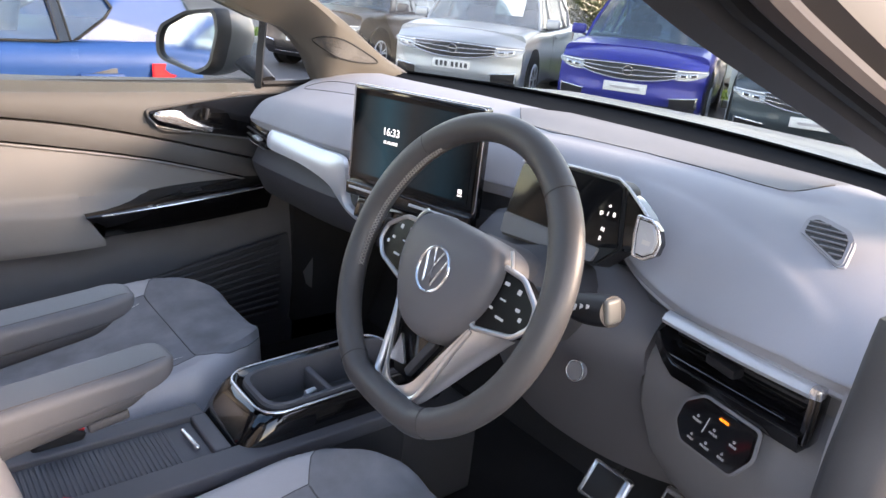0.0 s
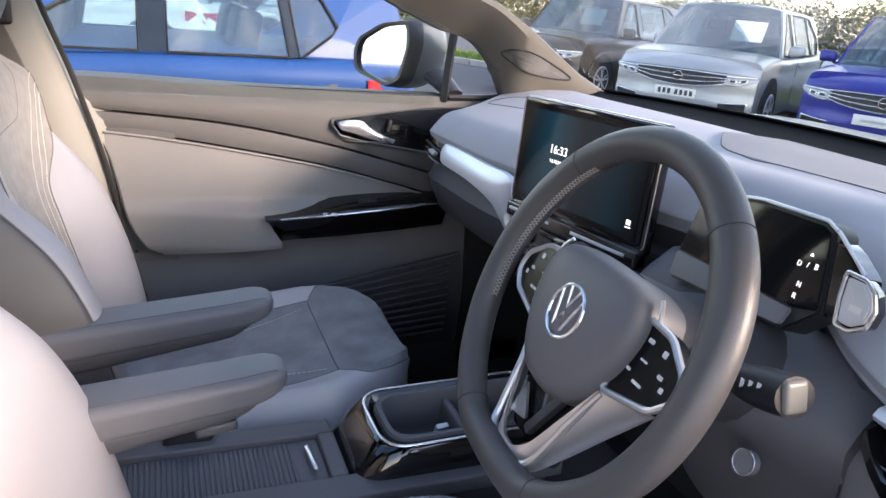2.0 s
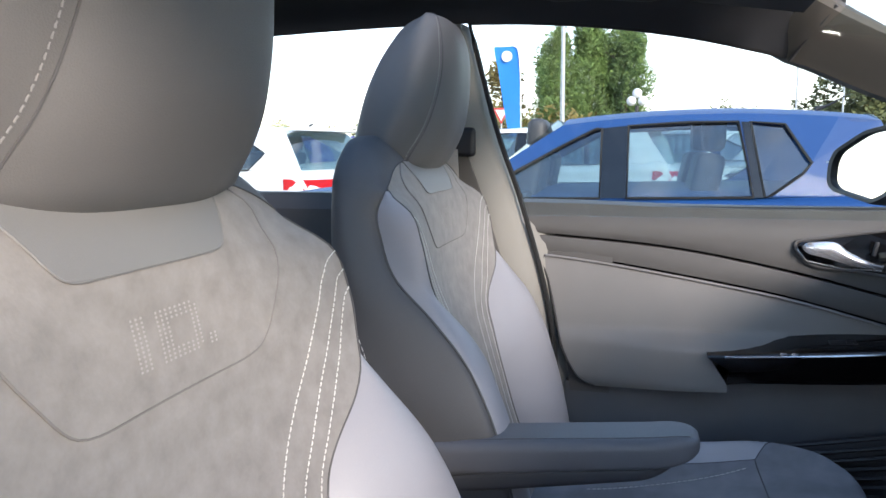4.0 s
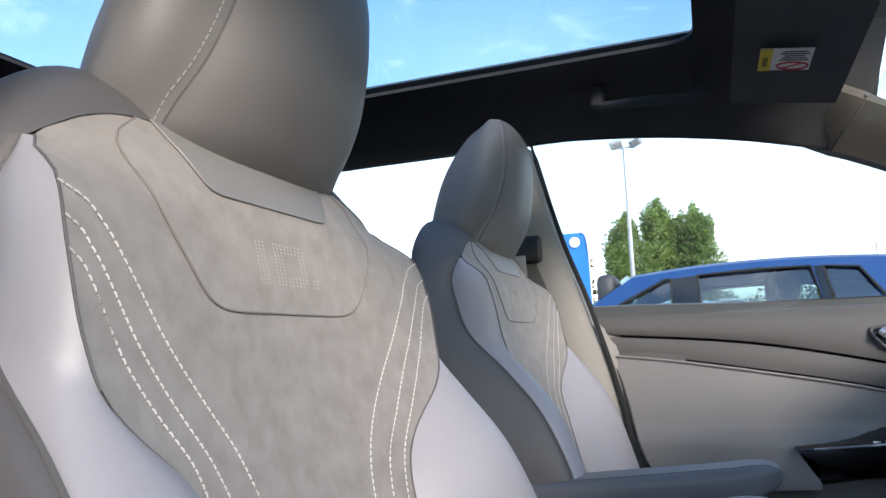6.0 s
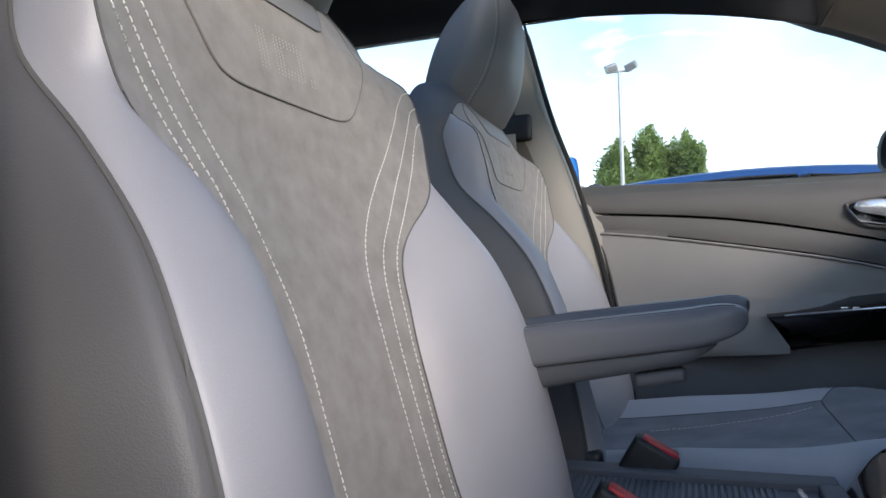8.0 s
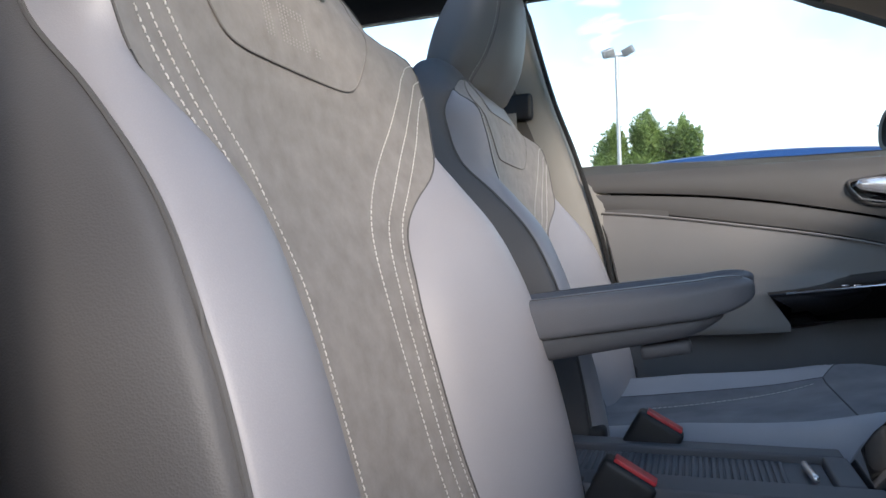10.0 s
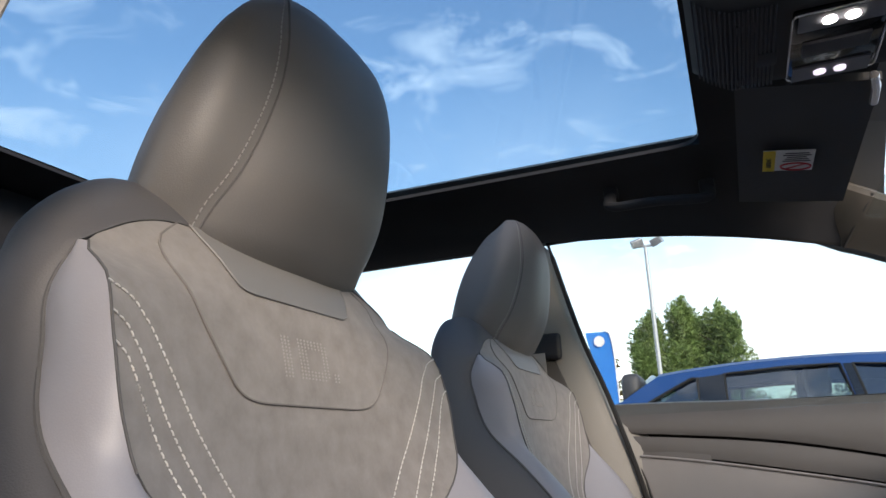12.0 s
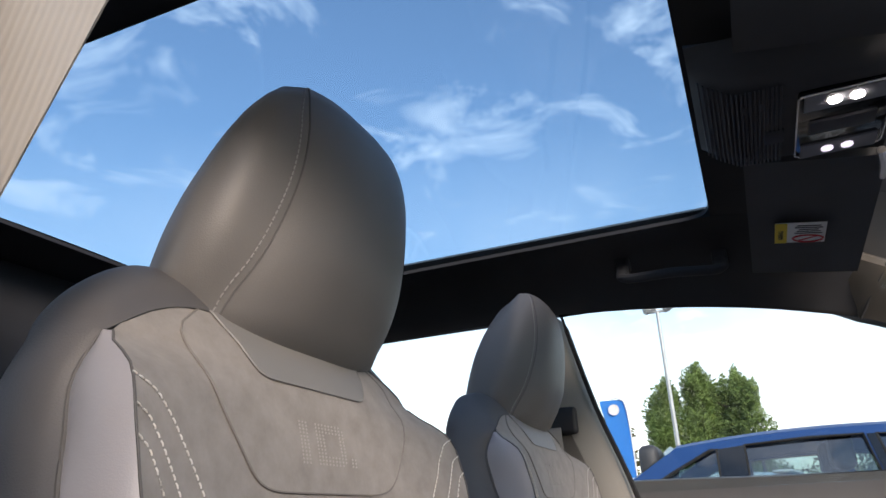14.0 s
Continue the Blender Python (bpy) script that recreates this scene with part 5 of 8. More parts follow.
wpart("badge_bar", tube([(-0.0095, 0.0255 + BY, 0.0142), (0.0, 0.0045 + BY, 0.0142), (0.0095, 0.0255 + BY, 0.0142)], 0.0017, 6), CHROME, parent=em)
# side spokes with touch pads in silver frames
for s in (-1, 1):
    out = [(s * 0.072, 0.038), (s * 0.118, 0.035), (s * 0.150, 0.014), (s * 0.154, -0.008), (s * 0.136, -0.027), (s * 0.074, -0.042)]
    if s > 0:
        out = out[::-1]
    o = rounded(out, 0.007, 3)
    sp = wpart("spoke", prism(o, 0.016, Matrix.Translation((0, 0, -0.026)), 0.002), PAD_BLACK, "gloss black touch pad spoke")
    wpart("spoke_frame", tube([(p.x, p.y, -0.010) for p in o], 0.0034, 8, True), SPOKE, parent=sp)
    wpart("frame_tail", tube(smooth_line([(s * 0.084, 0.056, -0.010), (s * 0.092, 0.046, -0.009), (s * 0.096, 0.036, -0.010)], 4), 0.0022, 6), SPOKE, parent=sp)
    for i, (x, y, w, h) in enumerate(((0.098, 0.022, 0.008, 0.004), (0.120, 0.020, 0.006, 0.006), (0.102, 0.004, 0.010, 0.002), (0.128, 0.002, 0.007, 0.004), (0.108, -0.016, 0.014, 0.003), (0.136, -0.006, 0.005, 0.005), (0.090, -0.010, 0.006, 0.003))):
        wpart("pad_symbol", prism(rounded([(s * x - w / 2, y - h / 2), (s * x + w / 2, y - h / 2), (s * x + w / 2, y + h / 2), (s * x - w / 2, y + h / 2)], 0.001, 2), 0.0004, Matrix.Translation((0, 0, -0.0098))), PRINT, parent=sp)
    wpart("spoke_arm", box((0.050, 0.046, 0.016), (s * 0.150, -0.002, -0.026), 0.006, 2), SHADOW, parent=sp)
# lower spoke: two folded silver legs that meet in a flat foot, round a gloss opening
low = wpart("lower_spoke", tube(smooth_line([(-0.074, -0.046, -0.014), (-0.060, -0.086, -0.012), (-0.048, -0.134, -0.009), (-0.040, -0.153, -0.006), (-0.022, -0.160, -0.004), (0.022, -0.160, -0.004), (0.040, -0.153, -0.006), (0.048, -0.134, -0.009), (0.060, -0.086, -0.012), (0.074, -0.046, -0.014)], 5), 0.0042, 8), SPOKE, "satin silver lower spoke")
for s in (-1, 1):
    inner = smooth_line([(s * 0.070, -0.046, -0.0105), (s * 0.050, -0.090, -0.008), (s * 0.030, -0.134, -0.005), (s * 0.012, -0.150, -0.003), (0.0, -0.152, -0.003)], 4)
    outer = smooth_line([(s * 0.120, -0.034, -0.034), (s * 0.083, -0.084, -0.034), (s * 0.055, -0.131, -0.026), (s * 0.036, -0.162, -0.014), (0.0, -0.166, -0.010)], 4)
    wpart("spoke_leg", slab([[a.lerp(q, k / 4) + Vector((0, 0, 0.004 * math.sin(math.pi * k / 4))) for k in range(5)] for a, q in zip(inner, outer)], 0.004, (0, 0, -1)), SPOKE, parent=low)
wpart("spoke_inlay", prism(rounded([(-0.070, -0.060), (-0.046, -0.148), (0.046, -0.148), (0.070, -0.060)], 0.008, 3), 0.006, Matrix.Translation((0, 0, -0.036))), PIANO, parent=low)
# bright triangle added for the sky's reflection on the gloss inlay
wpart("spoke_sky_glint", prism(rounded([(-0.046, -0.100), (-0.048, -0.138), (-0.016, -0.132)], 0.003, 2), 0.004, Matrix.Translation((0, 0, -0.026))), CHROME, parent=low)
wpart("spoke_rib", box((0.012, 0.060, 0.010), (0.004, -0.112, -0.026), 0.003, 2, pose(0, 0, 0, 0, 0, -24)), SHADOW, parent=low)
wpart("hub_back", disc(0.066, 0.08, pose(0, -0.005, -0.080)), SHADOW)


# ---- front seats ----
ZK = [0.56, 0.60, 0.68, 0.76, 0.84, 0.90, 0.95, 1.0, 1.05, 1.09, 1.117]
SEAM_X = spline([0.56, 0.60, 0.68, 0.76, 0.84, 0.90, 0.93, 0.95, 0.97, 1.0, 1.05, 1.09, 1.117, 1.129, 1.142, 1.152, 1.157], [0.113, 0.113, 0.115, 0.118, 0.123, 0.142, 0.166, 0.193, 0.212, 0.221, 0.2245, 0.2185, 0.201, 0.185, 0.160, 0.128, 0.085])
SEAM_Y = spline(ZK + [1.129, 1.142, 1.152, 1.157], [0.056, 0.041, 0.010, -0.014, -0.036, -0.053, -0.050, -0.060, -0.070, -0.087, -0.123, -0.127, -0.131, -0.134, -0.137])
MID_Y = spline([0.56, 0.60, 0.68, 0.76, 0.84, 0.90, 0.95, 1.0, 1.024, 1.05, 1.077, 1.108, 1.13, 1.157], [0.048, 0.033, 0.002, -0.022, -0.046, -0.066, -0.080, -0.087, -0.090, -0.0935, -0.099, -0.105, -0.115, -0.137])
CREST_X = spline(ZK, [0.236, 0.236, 0.236, 0.236, 0.230, 0.216, 0.2165, 0.2315, 0.2285, 0.2215, 0.2055])
CREST_Y = spline(ZK, [0.104, 0.100, 0.086, 0.066, 0.039, 0.009, -0.032, -0.074, -0.096, -0.112, -0.1260])
PIPE_X = spline(ZK, [0.270, 0.271, 0.273, 0.272, 0.267, 0.255, 0.244, 0.234, 0.219, 0.2115, 0.2035])
PIPE_Y = spline(ZK, [0.086, 0.082, 0.071, 0.054, 0.028, -0.007, -0.053, -0.105, -0.129, -0.137, -0.1275])
SHELL_X = spline(ZK, [0.284, 0.286, 0.290, 0.290, 0.285, 0.270, 0.260, 0.250, 0.237, 0.225, 0.214])
BACK_Y = spline(ZK + [1.19], [-0.08, -0.09, -0.11, -0.135, -0.16, -0.18, -0.195, -0.207, -0.214, -0.218, -0.220, -0.216])
ROWS = [0.56 + (1.117 - 0.56) * k / 60 for k in range(61)]
TOP_ROWS = [1.117 + 0.040 * (k / 14) for k in range(15)]
def front_y(x, z):
    """The suede middle of the seat back at a height, x from the seat's middle: hollow towards its centre line."""
    t = min(1.0, abs(x) / SEAM_X(z))
    return MID_Y(z) + (SEAM_Y(z) - MID_Y(z)) * t ** 2.2
def bolster_pt(s, z):
    """Across a side bolster: s from 0 at the suede's seam over 1 on its crest to 2 at the piping."""
    a, c, q = (SEAM_X(z), SEAM_Y(z)), (CREST_X(z), CREST_Y(z)), (PIPE_X(z), PIPE_Y(z))
    if s <= 1:
        t = s
        return a[0] + (c[0] - a[0]) * t, a[1] + (c[1] - a[1]) * (math.sin(math.pi / 2 * t) ** 0.85)
    w = math.pi / 2 * (s - 1)
    return c[0] + (q[0] - c[0]) * math.sin(w), q[1] + (c[1] - q[1]) * math.cos(w)
def bolster_soft(s, z):
    """The same strip, turning near the top into one even arc from seam to piping."""
    k = step((z - 0.95) / 0.07)
    x, y = bolster_pt(s, z)
    t = s / 2
    a, c, q = (SEAM_X(z), SEAM_Y(z)), (CREST_X(z), CREST_Y(z)), (PIPE_X(z), PIPE_Y(z))
    arc = [(1 - t) ** 2 * a[i] + 2 * t * (1 - t) * (2 * c[i] - 0.5 * (a[i] + q[i])) + t * t * q[i] for i in (0, 1)]
    return x + (arc[0] - x) * k, y + (arc[1] - y) * k
def face(x0f, x1f, n, lift=0.0, rows=ROWS):
    out = []
    for z in rows:
        a, c = x0f(z), x1f(z)
        out.append([Vector((a + (c - a) * k / n, front_y(a + (c - a) * k / n, z) + lift, z)) for k in range(n + 1)])
    return out
def dashes(line, on, off, r, bm, lift=(0, 0.0005, 0)):
    """Single stitches laid along a line."""
    even, gap, total = [line[0]], 0.0, on + off
    for a, q in zip(line, line[1:]):
        gap += (q - a).length
        if gap >= total / 3:
            even.append(q); gap = 0.0
    for k in range(0, len(even) - 2, 3):
        tube([even[k], even[k].lerp(even[k + 2], 0.5) + Vector(lift), even[k + 2]], r, 5, bm=bm)
    return bm
# the three stitched lines, from the middle of the back to its edge
LINES = (([0.60, 0.70, 0.78, 0.82, 0.86, 0.90, 0.93, 0.965, 1.0, 1.04, 1.066, 1.078, 1.083], [0.064, 0.064, 0.064, 0.064, 0.067, 0.078, 0.093, 0.120, 0.149, 0.176, 0.194, 0.208, 0.2215]),
         ([0.60, 0.70, 0.78, 0.82, 0.86, 0.90, 0.93, 0.965, 1.0, 1.03, 1.050, 1.060, 1.0645], [0.087, 0.087, 0.088, 0.089, 0.094, 0.108, 0.126, 0.152, 0.177, 0.194, 0.206, 0.214, 0.223]),
         ([0.60, 0.70, 0.78, 0.82, 0.86, 0.90, 0.93, 0.965, 0.992, 1.014, 1.033, 1.042, 1.047], [0.106, 0.107, 0.110, 0.111, 0.116, 0.131, 0.147, 0.174, 0.192, 0.202, 0.211, 0.217, 0.2245]))
HX0 = -0.026
def build_seat(cx, head=1.0):
    s = thing("front_seat", "front seat in grey suede and light leatherette with white contrast stitching", "car seat", (cx, 0.1, 0.34), "front seats")
    T = Matrix.Translation((cx, 0, 0))
    def sp(name, bm, mat, label="", parent=None, smooth=True):
        # the side away from the doorway is the fuller one towards the top
        top_part = name.startswith("headrest") or parent is not None and parent.name.startswith("headrest")
        for v in bm.verts:
            if v.co.x < 0 and v.co.z > 0.78:
                v.co.x *= 1 + (0.05 if top_part else 0.085) * step((v.co.z - 0.78) / 0.2)
            if top_part and head != 1.0:
                v.co.x = HX0 + (v.co.x - HX0) * head
                v.co.y = -0.15 + (v.co.y + 0.15) * head
        bmesh.ops.transform(bm, matrix=T, verts=bm.verts[:])
        o = finish(name, bm, mat, None, label, smooth)
        adopt(parent or s, o)
        return o
    # backrest: suede middle, two bolsters, wrapped shell
    sp("back_insert", sheet(face(lambda z: -SEAM_X(z), lambda z: SEAM_X(z), 32, 0.0, ROWS + TOP_ROWS[1:])), SUEDE, "grey-brown suede back panel")
    for sgn in (-1, 1):
        rows = []
        for z in ROWS:
            rows.append([Vector((sgn * x, y, z)) for x, y in (bolster_soft(2 * k / 24, z) for k in range(25))])
        sp("back_bolster", sheet(rows), LEATHER, "light grey leatherette side bolster")
        sp("piping", tube([Vector((sgn * (PIPE_X(z) + 0.0008), PIPE_Y(z) + 0.0004, z)) for z in ROWS], 0.0017, 6), SEAT_SEAM)
        sp("insert_seam", tube([Vector((sgn * SEAM_X(z), SEAM_Y(z) + 0.0005, z)) for z in ROWS], 0.0009, 5), SEAT_SEAM)
    # the shell wraps from the piping, and from the suede's upper edge, round to the back
    half = []
    for z in ROWS:
        P, a, m, q = PIPE_X(z), PIPE_Y(z), SHELL_X(z), BACK_Y(z)
        half.append([Vector((P, a, z)), Vector((P * 0.45 + m * 0.55, a - 0.010, z)), Vector((m, a * 0.72 + q * 0.28 - 0.006, z)), Vector((m - 0.001, a * 0.4 + q * 0.6, z)), Vector((m - 0.022, q + 0.010, z)), Vector((m * 0.72, q - 0.006, z))])
    ends = [((0.185, -0.127, 1.129), (0.194, -0.141, 1.138), (0.199, -0.168, 1.144), (0.198, -0.190, 1.143), (0.186, -0.212, 1.134), (0.15, -0.222, 1.115)),
            ((0.160, -0.131, 1.142), (0.169, -0.146, 1.157), (0.175, -0.170, 1.168), (0.174, -0.190, 1.169), (0.165, -0.212, 1.161), (0.12, -0.224, 1.13)),
            ((0.128, -0.134, 1.152), (0.135, -0.148, 1.172), (0.139, -0.172, 1.188), (0.138, -0.192, 1.190), (0.132, -0.212, 1.182), (0.09, -0.225, 1.14)),
            ((0.085, -0.137, 1.157), (0.089, -0.150, 1.177), (0.092, -0.174, 1.194), (0.092, -0.194, 1.196), (0.088, -0.213, 1.189), (0.06, -0.226, 1.145)),
            ((0.040, -0.137, 1.157), (0.042, -0.150, 1.175), (0.044, -0.175, 1.190), (0.044, -0.195, 1.192), (0.042, -0.214, 1.186), (0.03, -0.226, 1.145)),
            ((0.0, -0.137, 1.157), (0.0, -0.150, 1.174), (0.0, -0.175, 1.189), (0.0, -0.195, 1.191), (0.0, -0.214, 1.185), (0.0, -0.226, 1.145))]
    cols = [list(c) for c in zip(*ends)]
    upper = [smooth_line([half[-1][j]] + cols[j], 4) for j in range(6)]
    half += [[upper[j][k] for j in range(6)] for k in range(1, len(upper[0]))]
    half = [smooth_line(h, 4) for h in half]
    rows = half + [[Vector((-p.x, p.y, p.z)) for p in h] for h in half[-2::-1]]
    sp("back_shell", sheet(rows), LEATHER_SIDE, "dark grey leatherette back and sides")
    lip = [h[0] for h in half[60:]]
    sp("brow_seam", tube([p + Vector((0, 0.0006, 0.0004)) for p in lip] + [Vector((-p.x, p.y + 0.0006, p.z + 0.0004)) for p in lip[-2::-1]], 0.0008, 5), SEAT_SEAM)
    rows = [[Vector((SHELL_X(z) * 0.72 * k, BACK_Y(z) - 0.007, z)) for k in (-1, -0.5, 0, 0.5, 1)] for z in ROWS[::4]]
    sp("back_panel", slab(rows, 0.004, (0, 1, 0)), LEATHER_SIDE, "flat rear of the backrest")
    # pale stitching down the shell's outer flank
    for sgn in (-1, 1):
        ln = [Vector((sgn * (SHELL_X(z) + 0.0004), PIPE_Y(z) * 0.25 + BACK_Y(z) * 0.75, z)) for z in [0.70 + 0.0015 * k for k in range(190)]]
        sp("stitching", dashes(ln, 0.005, 0.003, 0.0006, bmesh.new(), (sgn * 0.0004, 0, 0)), THREAD, "pale stitching down the flank")["kind"] = "stuff"
    # shield panel with perforations and the collar below the headrest
    shz = [1.0215, 1.0218, 1.0225, 1.024, 1.0265, 1.030, 1.035, 1.041] + [1.048 + 0.106 * k / 13 for k in range(14)]
    shw = spline([1.0215, 1.0218, 1.0225, 1.024, 1.0265, 1.030, 1.035, 1.041, 1.048, 1.075, 1.11, 1.135, 1.154], [0.062, 0.070, 0.078, 0.086, 0.093, 0.0985, 0.104, 0.109, 0.114, 0.132, 0.143, 0.142, 0.116])
    sh = sp("shield_panel", slab(face(lambda z: -shw(z), lambda z: shw(z), 18, 0.0014, shz), -0.004, (0, 1, 0)), SUEDE, "suede panel with perforated pattern")
    line = [Vector((-shw(z), front_y(shw(z), z) + 0.0012, z)) for z in shz[::-1]] + [Vector((x, front_y(x, 1.0215) + 0.0012, 1.0215)) for x in [-0.05 + 0.0166 * k for k in range(7)]] + [Vector((shw(z), front_y(shw(z), z) + 0.0012, z)) for z in shz]
    sp("shield_seam", tube(line, 0.0009, 5), SHIELD_SEAM, "", sh)
    cz2 = [1.106, 1.1063, 1.107, 1.1085, 1.111, 1.115] + [1.121 + 0.035 * k / 7 for k in range(8)]
    cw = spline([1.106, 1.1063, 1.107, 1.1085, 1.111, 1.115, 1.135, 1.156], [0.060, 0.0655, 0.070, 0.0745, 0.078, 0.081, 0.092, 0.103])
    co = sp("collar", slab(face(lambda z: -cw(z), lambda z: cw(z), 14, 0.0032, cz2), -0.003, (0, 1, 0)), COLLAR, "smooth grey collar under the headrest")
    ln = [Vector((-cw(z), front_y(cw(z), z) + 0.003, z)) for z in cz2[::-1]] + [Vector((cw(z), front_y(cw(z), z) + 0.003, z)) for z in cz2]
    sp("collar_edge", tube(ln, 0.0009, 5), COLLAR, "", co)
    # perforated marks: an upright bar, a square ring and a dot
    bm = bmesh.new()
    dots = [(i, j) for i in range(3) for j in range(12)]
    dots += [(5 + i, j) for i in range(9) for j in range(12) if i < 3 or i > 6 or j < 3 or j > 8 if not (i > 7 and j in (0, 11))]
    dots += [(15 + i, j) for i in range(2) for j in range(3)]
    for i, j in dots:
        x, z = 0.033 - 0.0048 * i, 1.0445 + 0.0029 * j
        tube([(x, front_y(x, z) + 0.0010, z), (x, front_y(x, z) + 0.0019, z)], 0.00095, 5, bm=bm)
    sp("perforation", bm, PERF, "pale perforated marks", sh)["kind"] = "stuff"
    # three lines of contrast stitching on each side
    for sgn in (-1, 1):
        for zs, xs_ in LINES:
            f_ = spline(zs, xs_)
            pts = []
            for k in range(int((zs[-1] - 0.60) / 0.0003)):
                zz = zs[-1] - 0.0003 * k
                x = f_(zz)
                pts.append(Vector((sgn * x, front_y(x, zz) + 0.0008, zz)))
            sp("stitching", dashes(pts, 0.0034, 0.0017, 0.00058, bmesh.new()), THREAD, "white contrast stitching")["kind"] = "stuff"
    # headrest on two posts
    HZ = [1.140, 1.147, 1.165, 1.20, 1.24, 1.28, 1.318, 1.347, 1.368, 1.380, 1.386]
    h_sx = spline(HZ, [0.106, 0.116, 0.117, 0.109, 0.101, 0.094, 0.090, 0.086, 0.079, 0.069, 0.054])
    h_sy = spline(HZ, [-0.150, -0.140, -0.128, -0.104, -0.087, -0.077, -0.074, -0.077, -0.083, -0.092, -0.106])
    h_fy = spline(HZ, [-0.122, -0.109, -0.093, -0.071, -0.060, -0.055, -0.055, -0.061, -0.071, -0.083, -0.102])
    h_wx = spline(HZ, [0.110, 0.130, 0.143, 0.149, 0.147, 0.139, 0.128, 0.112, 0.094, 0.078, 0.058])
    h_kx = spline(HZ, [0.094, 0.105, 0.110, 0.108, 0.106, 0.100, 0.088, 0.074, 0.058, 0.042, 0.026])
    h_ky = spline(HZ, [-0.226, -0.238, -0.238, -0.227, -0.215, -0.200, -0.181, -0.162, -0.145, -0.130, -0.120])
    def front_row(z):
        S, a, f = h_sx(z), h_sy(z), h_fy(z)
        return [Vector((HX0 + S * u, f + (a - f) * abs(u) ** 3.4, z)) for u in [-1 + k / 12 for k in range(25)]]
    def side_row(z):
        S, a, W, K, q = h_sx(z), h_sy(z), h_wx(z), h_kx(z), h_ky(z)
        hp_ = smooth_line([(S, a, z), (W * 0.96, a * 0.80 + q * 0.20, z), (W, a * 0.5 + q * 0.5, z), (K, q, z), (K * 0.6, q - 0.018, z), (0, q - 0.024, z)], 5)
        ring = hp_ + [Vector((-p.x, p.y, p.z)) for p in hp_[-2::-1]]
        return [p + Vector((HX0, 0, 0)) for p in ring]
    zz = [1.140 + 0.246 * math.sin(math.pi / 2 * k / 44) ** 0.9 for k in range(45)]
    h = sp("headrest", sheet([front_row(z) for z in zz]), LEATHER_HEAD, "padded headrest with a stitched front panel")
    sp("headrest_back", sheet([side_row(z) for z in zz]), LEATHER_HEAD, "", h)
    for z, up_, nm in ((1.386, 0.0015, "headrest_top"), (1.140, -0.003, "headrest_bottom")):
        ring = front_row(z) + side_row(z)[1:-1]
        mid = sum(ring, Vector()) / len(ring)
        sp(nm, sheet([ring, [p.lerp(mid, 0.5) + Vector((0, 0, up_)) for p in ring], [p.lerp(mid, 0.97) + Vector((0, 0, up_ * 1.3)) for p in ring]], closed_u=True, cap=True), LEATHER_HEAD, "", h)
    for sgn in (-1, 1):
        sp("headrest_seam", tube([Vector((HX0 + sgn * h_sx(z), h_sy(z) + 0.0002, z)) for z in zz], 0.0010, 5), SEAT_SEAM, "", h)
        fine = []
        for k in range(260):
            z = 1.152 + 0.227 * k / 259
            r_ = side_row(z)
            q = r_[0].lerp(r_[1], min(1.0, 0.007 / max((r_[1] - r_[0]).length, 1e-4)))
            fine.append(Vector((HX0 + sgn * (q.x - HX0 + 0.0004), q.y, q.z)))
        sp("stitching", dashes(fine, 0.003, 0.002, 0.0007, bmesh.new(), (sgn * 0.0004, 0, 0)), HEADTHREAD, "", h)["kind"] = "stuff"
        sp("headrest_post", tube([(sgn * 0.075, -0.186, 1.12), (sgn * 0.075, -0.180, 1.21)], 0.007, 10), CHROME, "", h)
        sp("post_collar", box((0.040, 0.034, 0.014), (sgn * 0.080, -0.184, 1.196), 0.005, 3), BLACK, "", h)
    # cushion with a rounded nose
    cw2 = spline([-0.06, 0.0, 0.2, 0.30, 0.37, 0.44, 0.50, 0.545, 0.575, 0.592], [0.236, 0.240, 0.251, 0.257, 0.257, 0.246, 0.214, 0.168, 0.115, 0.060])
    ctop = spline([-0.06, 0.10, 0.25, 0.36, 0.44, 0.50, 0.545, 0.575, 0.592], [0.560, 0.573, 0.590, 0.607, 0.626, 0.636, 0.634, 0.618, 0.582])
    def cush_z(x, y):
        u = abs(x) / cw2(y)
        side = max(0.004, 0.036 - 0.075 * max(0, y - 0.2)) * max(0, min(1, (u - 0.52) / 0.28)) ** 1.3
        drop = 0.085 * max(0, (u - 0.80) / 0.20) ** 2.4
        return ctop(y) + side - drop
    def patch(u0f, u1f, ys, n):
        return [[Vector((u * cw2(y), y, cush_z(u * cw2(y), y))) for u in [u0f(y) + (u1f(y) - u0f(y)) * k / n for k in range(n + 1)]] for y in ys]
    ys_a = [-0.06 + 0.485 * k / 24 for k in range(25)]
    ys_b = [0.425 + 0.167 * (1 - (1 - k / 20) ** 1.4) for k in range(21)]
    edge = spline([0.425, 0.45, 0.50, 0.55, 0.592], [0.62, 0.80, 0.88, 0.90, 0.92])
    uin = lambda y: 0.62 if y <= 0.425 else edge(y)
    sp("cushion_insert", sheet(patch(lambda y: -0.62, lambda y: 0.62, ys_a, 18)), CLOTH, "dark grey suede cushion middle")
    sp("cushion_front", sheet(patch(lambda y: -uin(y), lambda y: uin(y), ys_b, 26)), CLOTH, "dark grey suede cushion nose")
    sp("cushion_seam", tube([Vector((x, 0.425, cush_z(x, 0.425) + 0.0002)) for x in [-0.152 + 0.0152 * k for k in range(21)]], 0.0013, 5), CUSHION_SEAM)
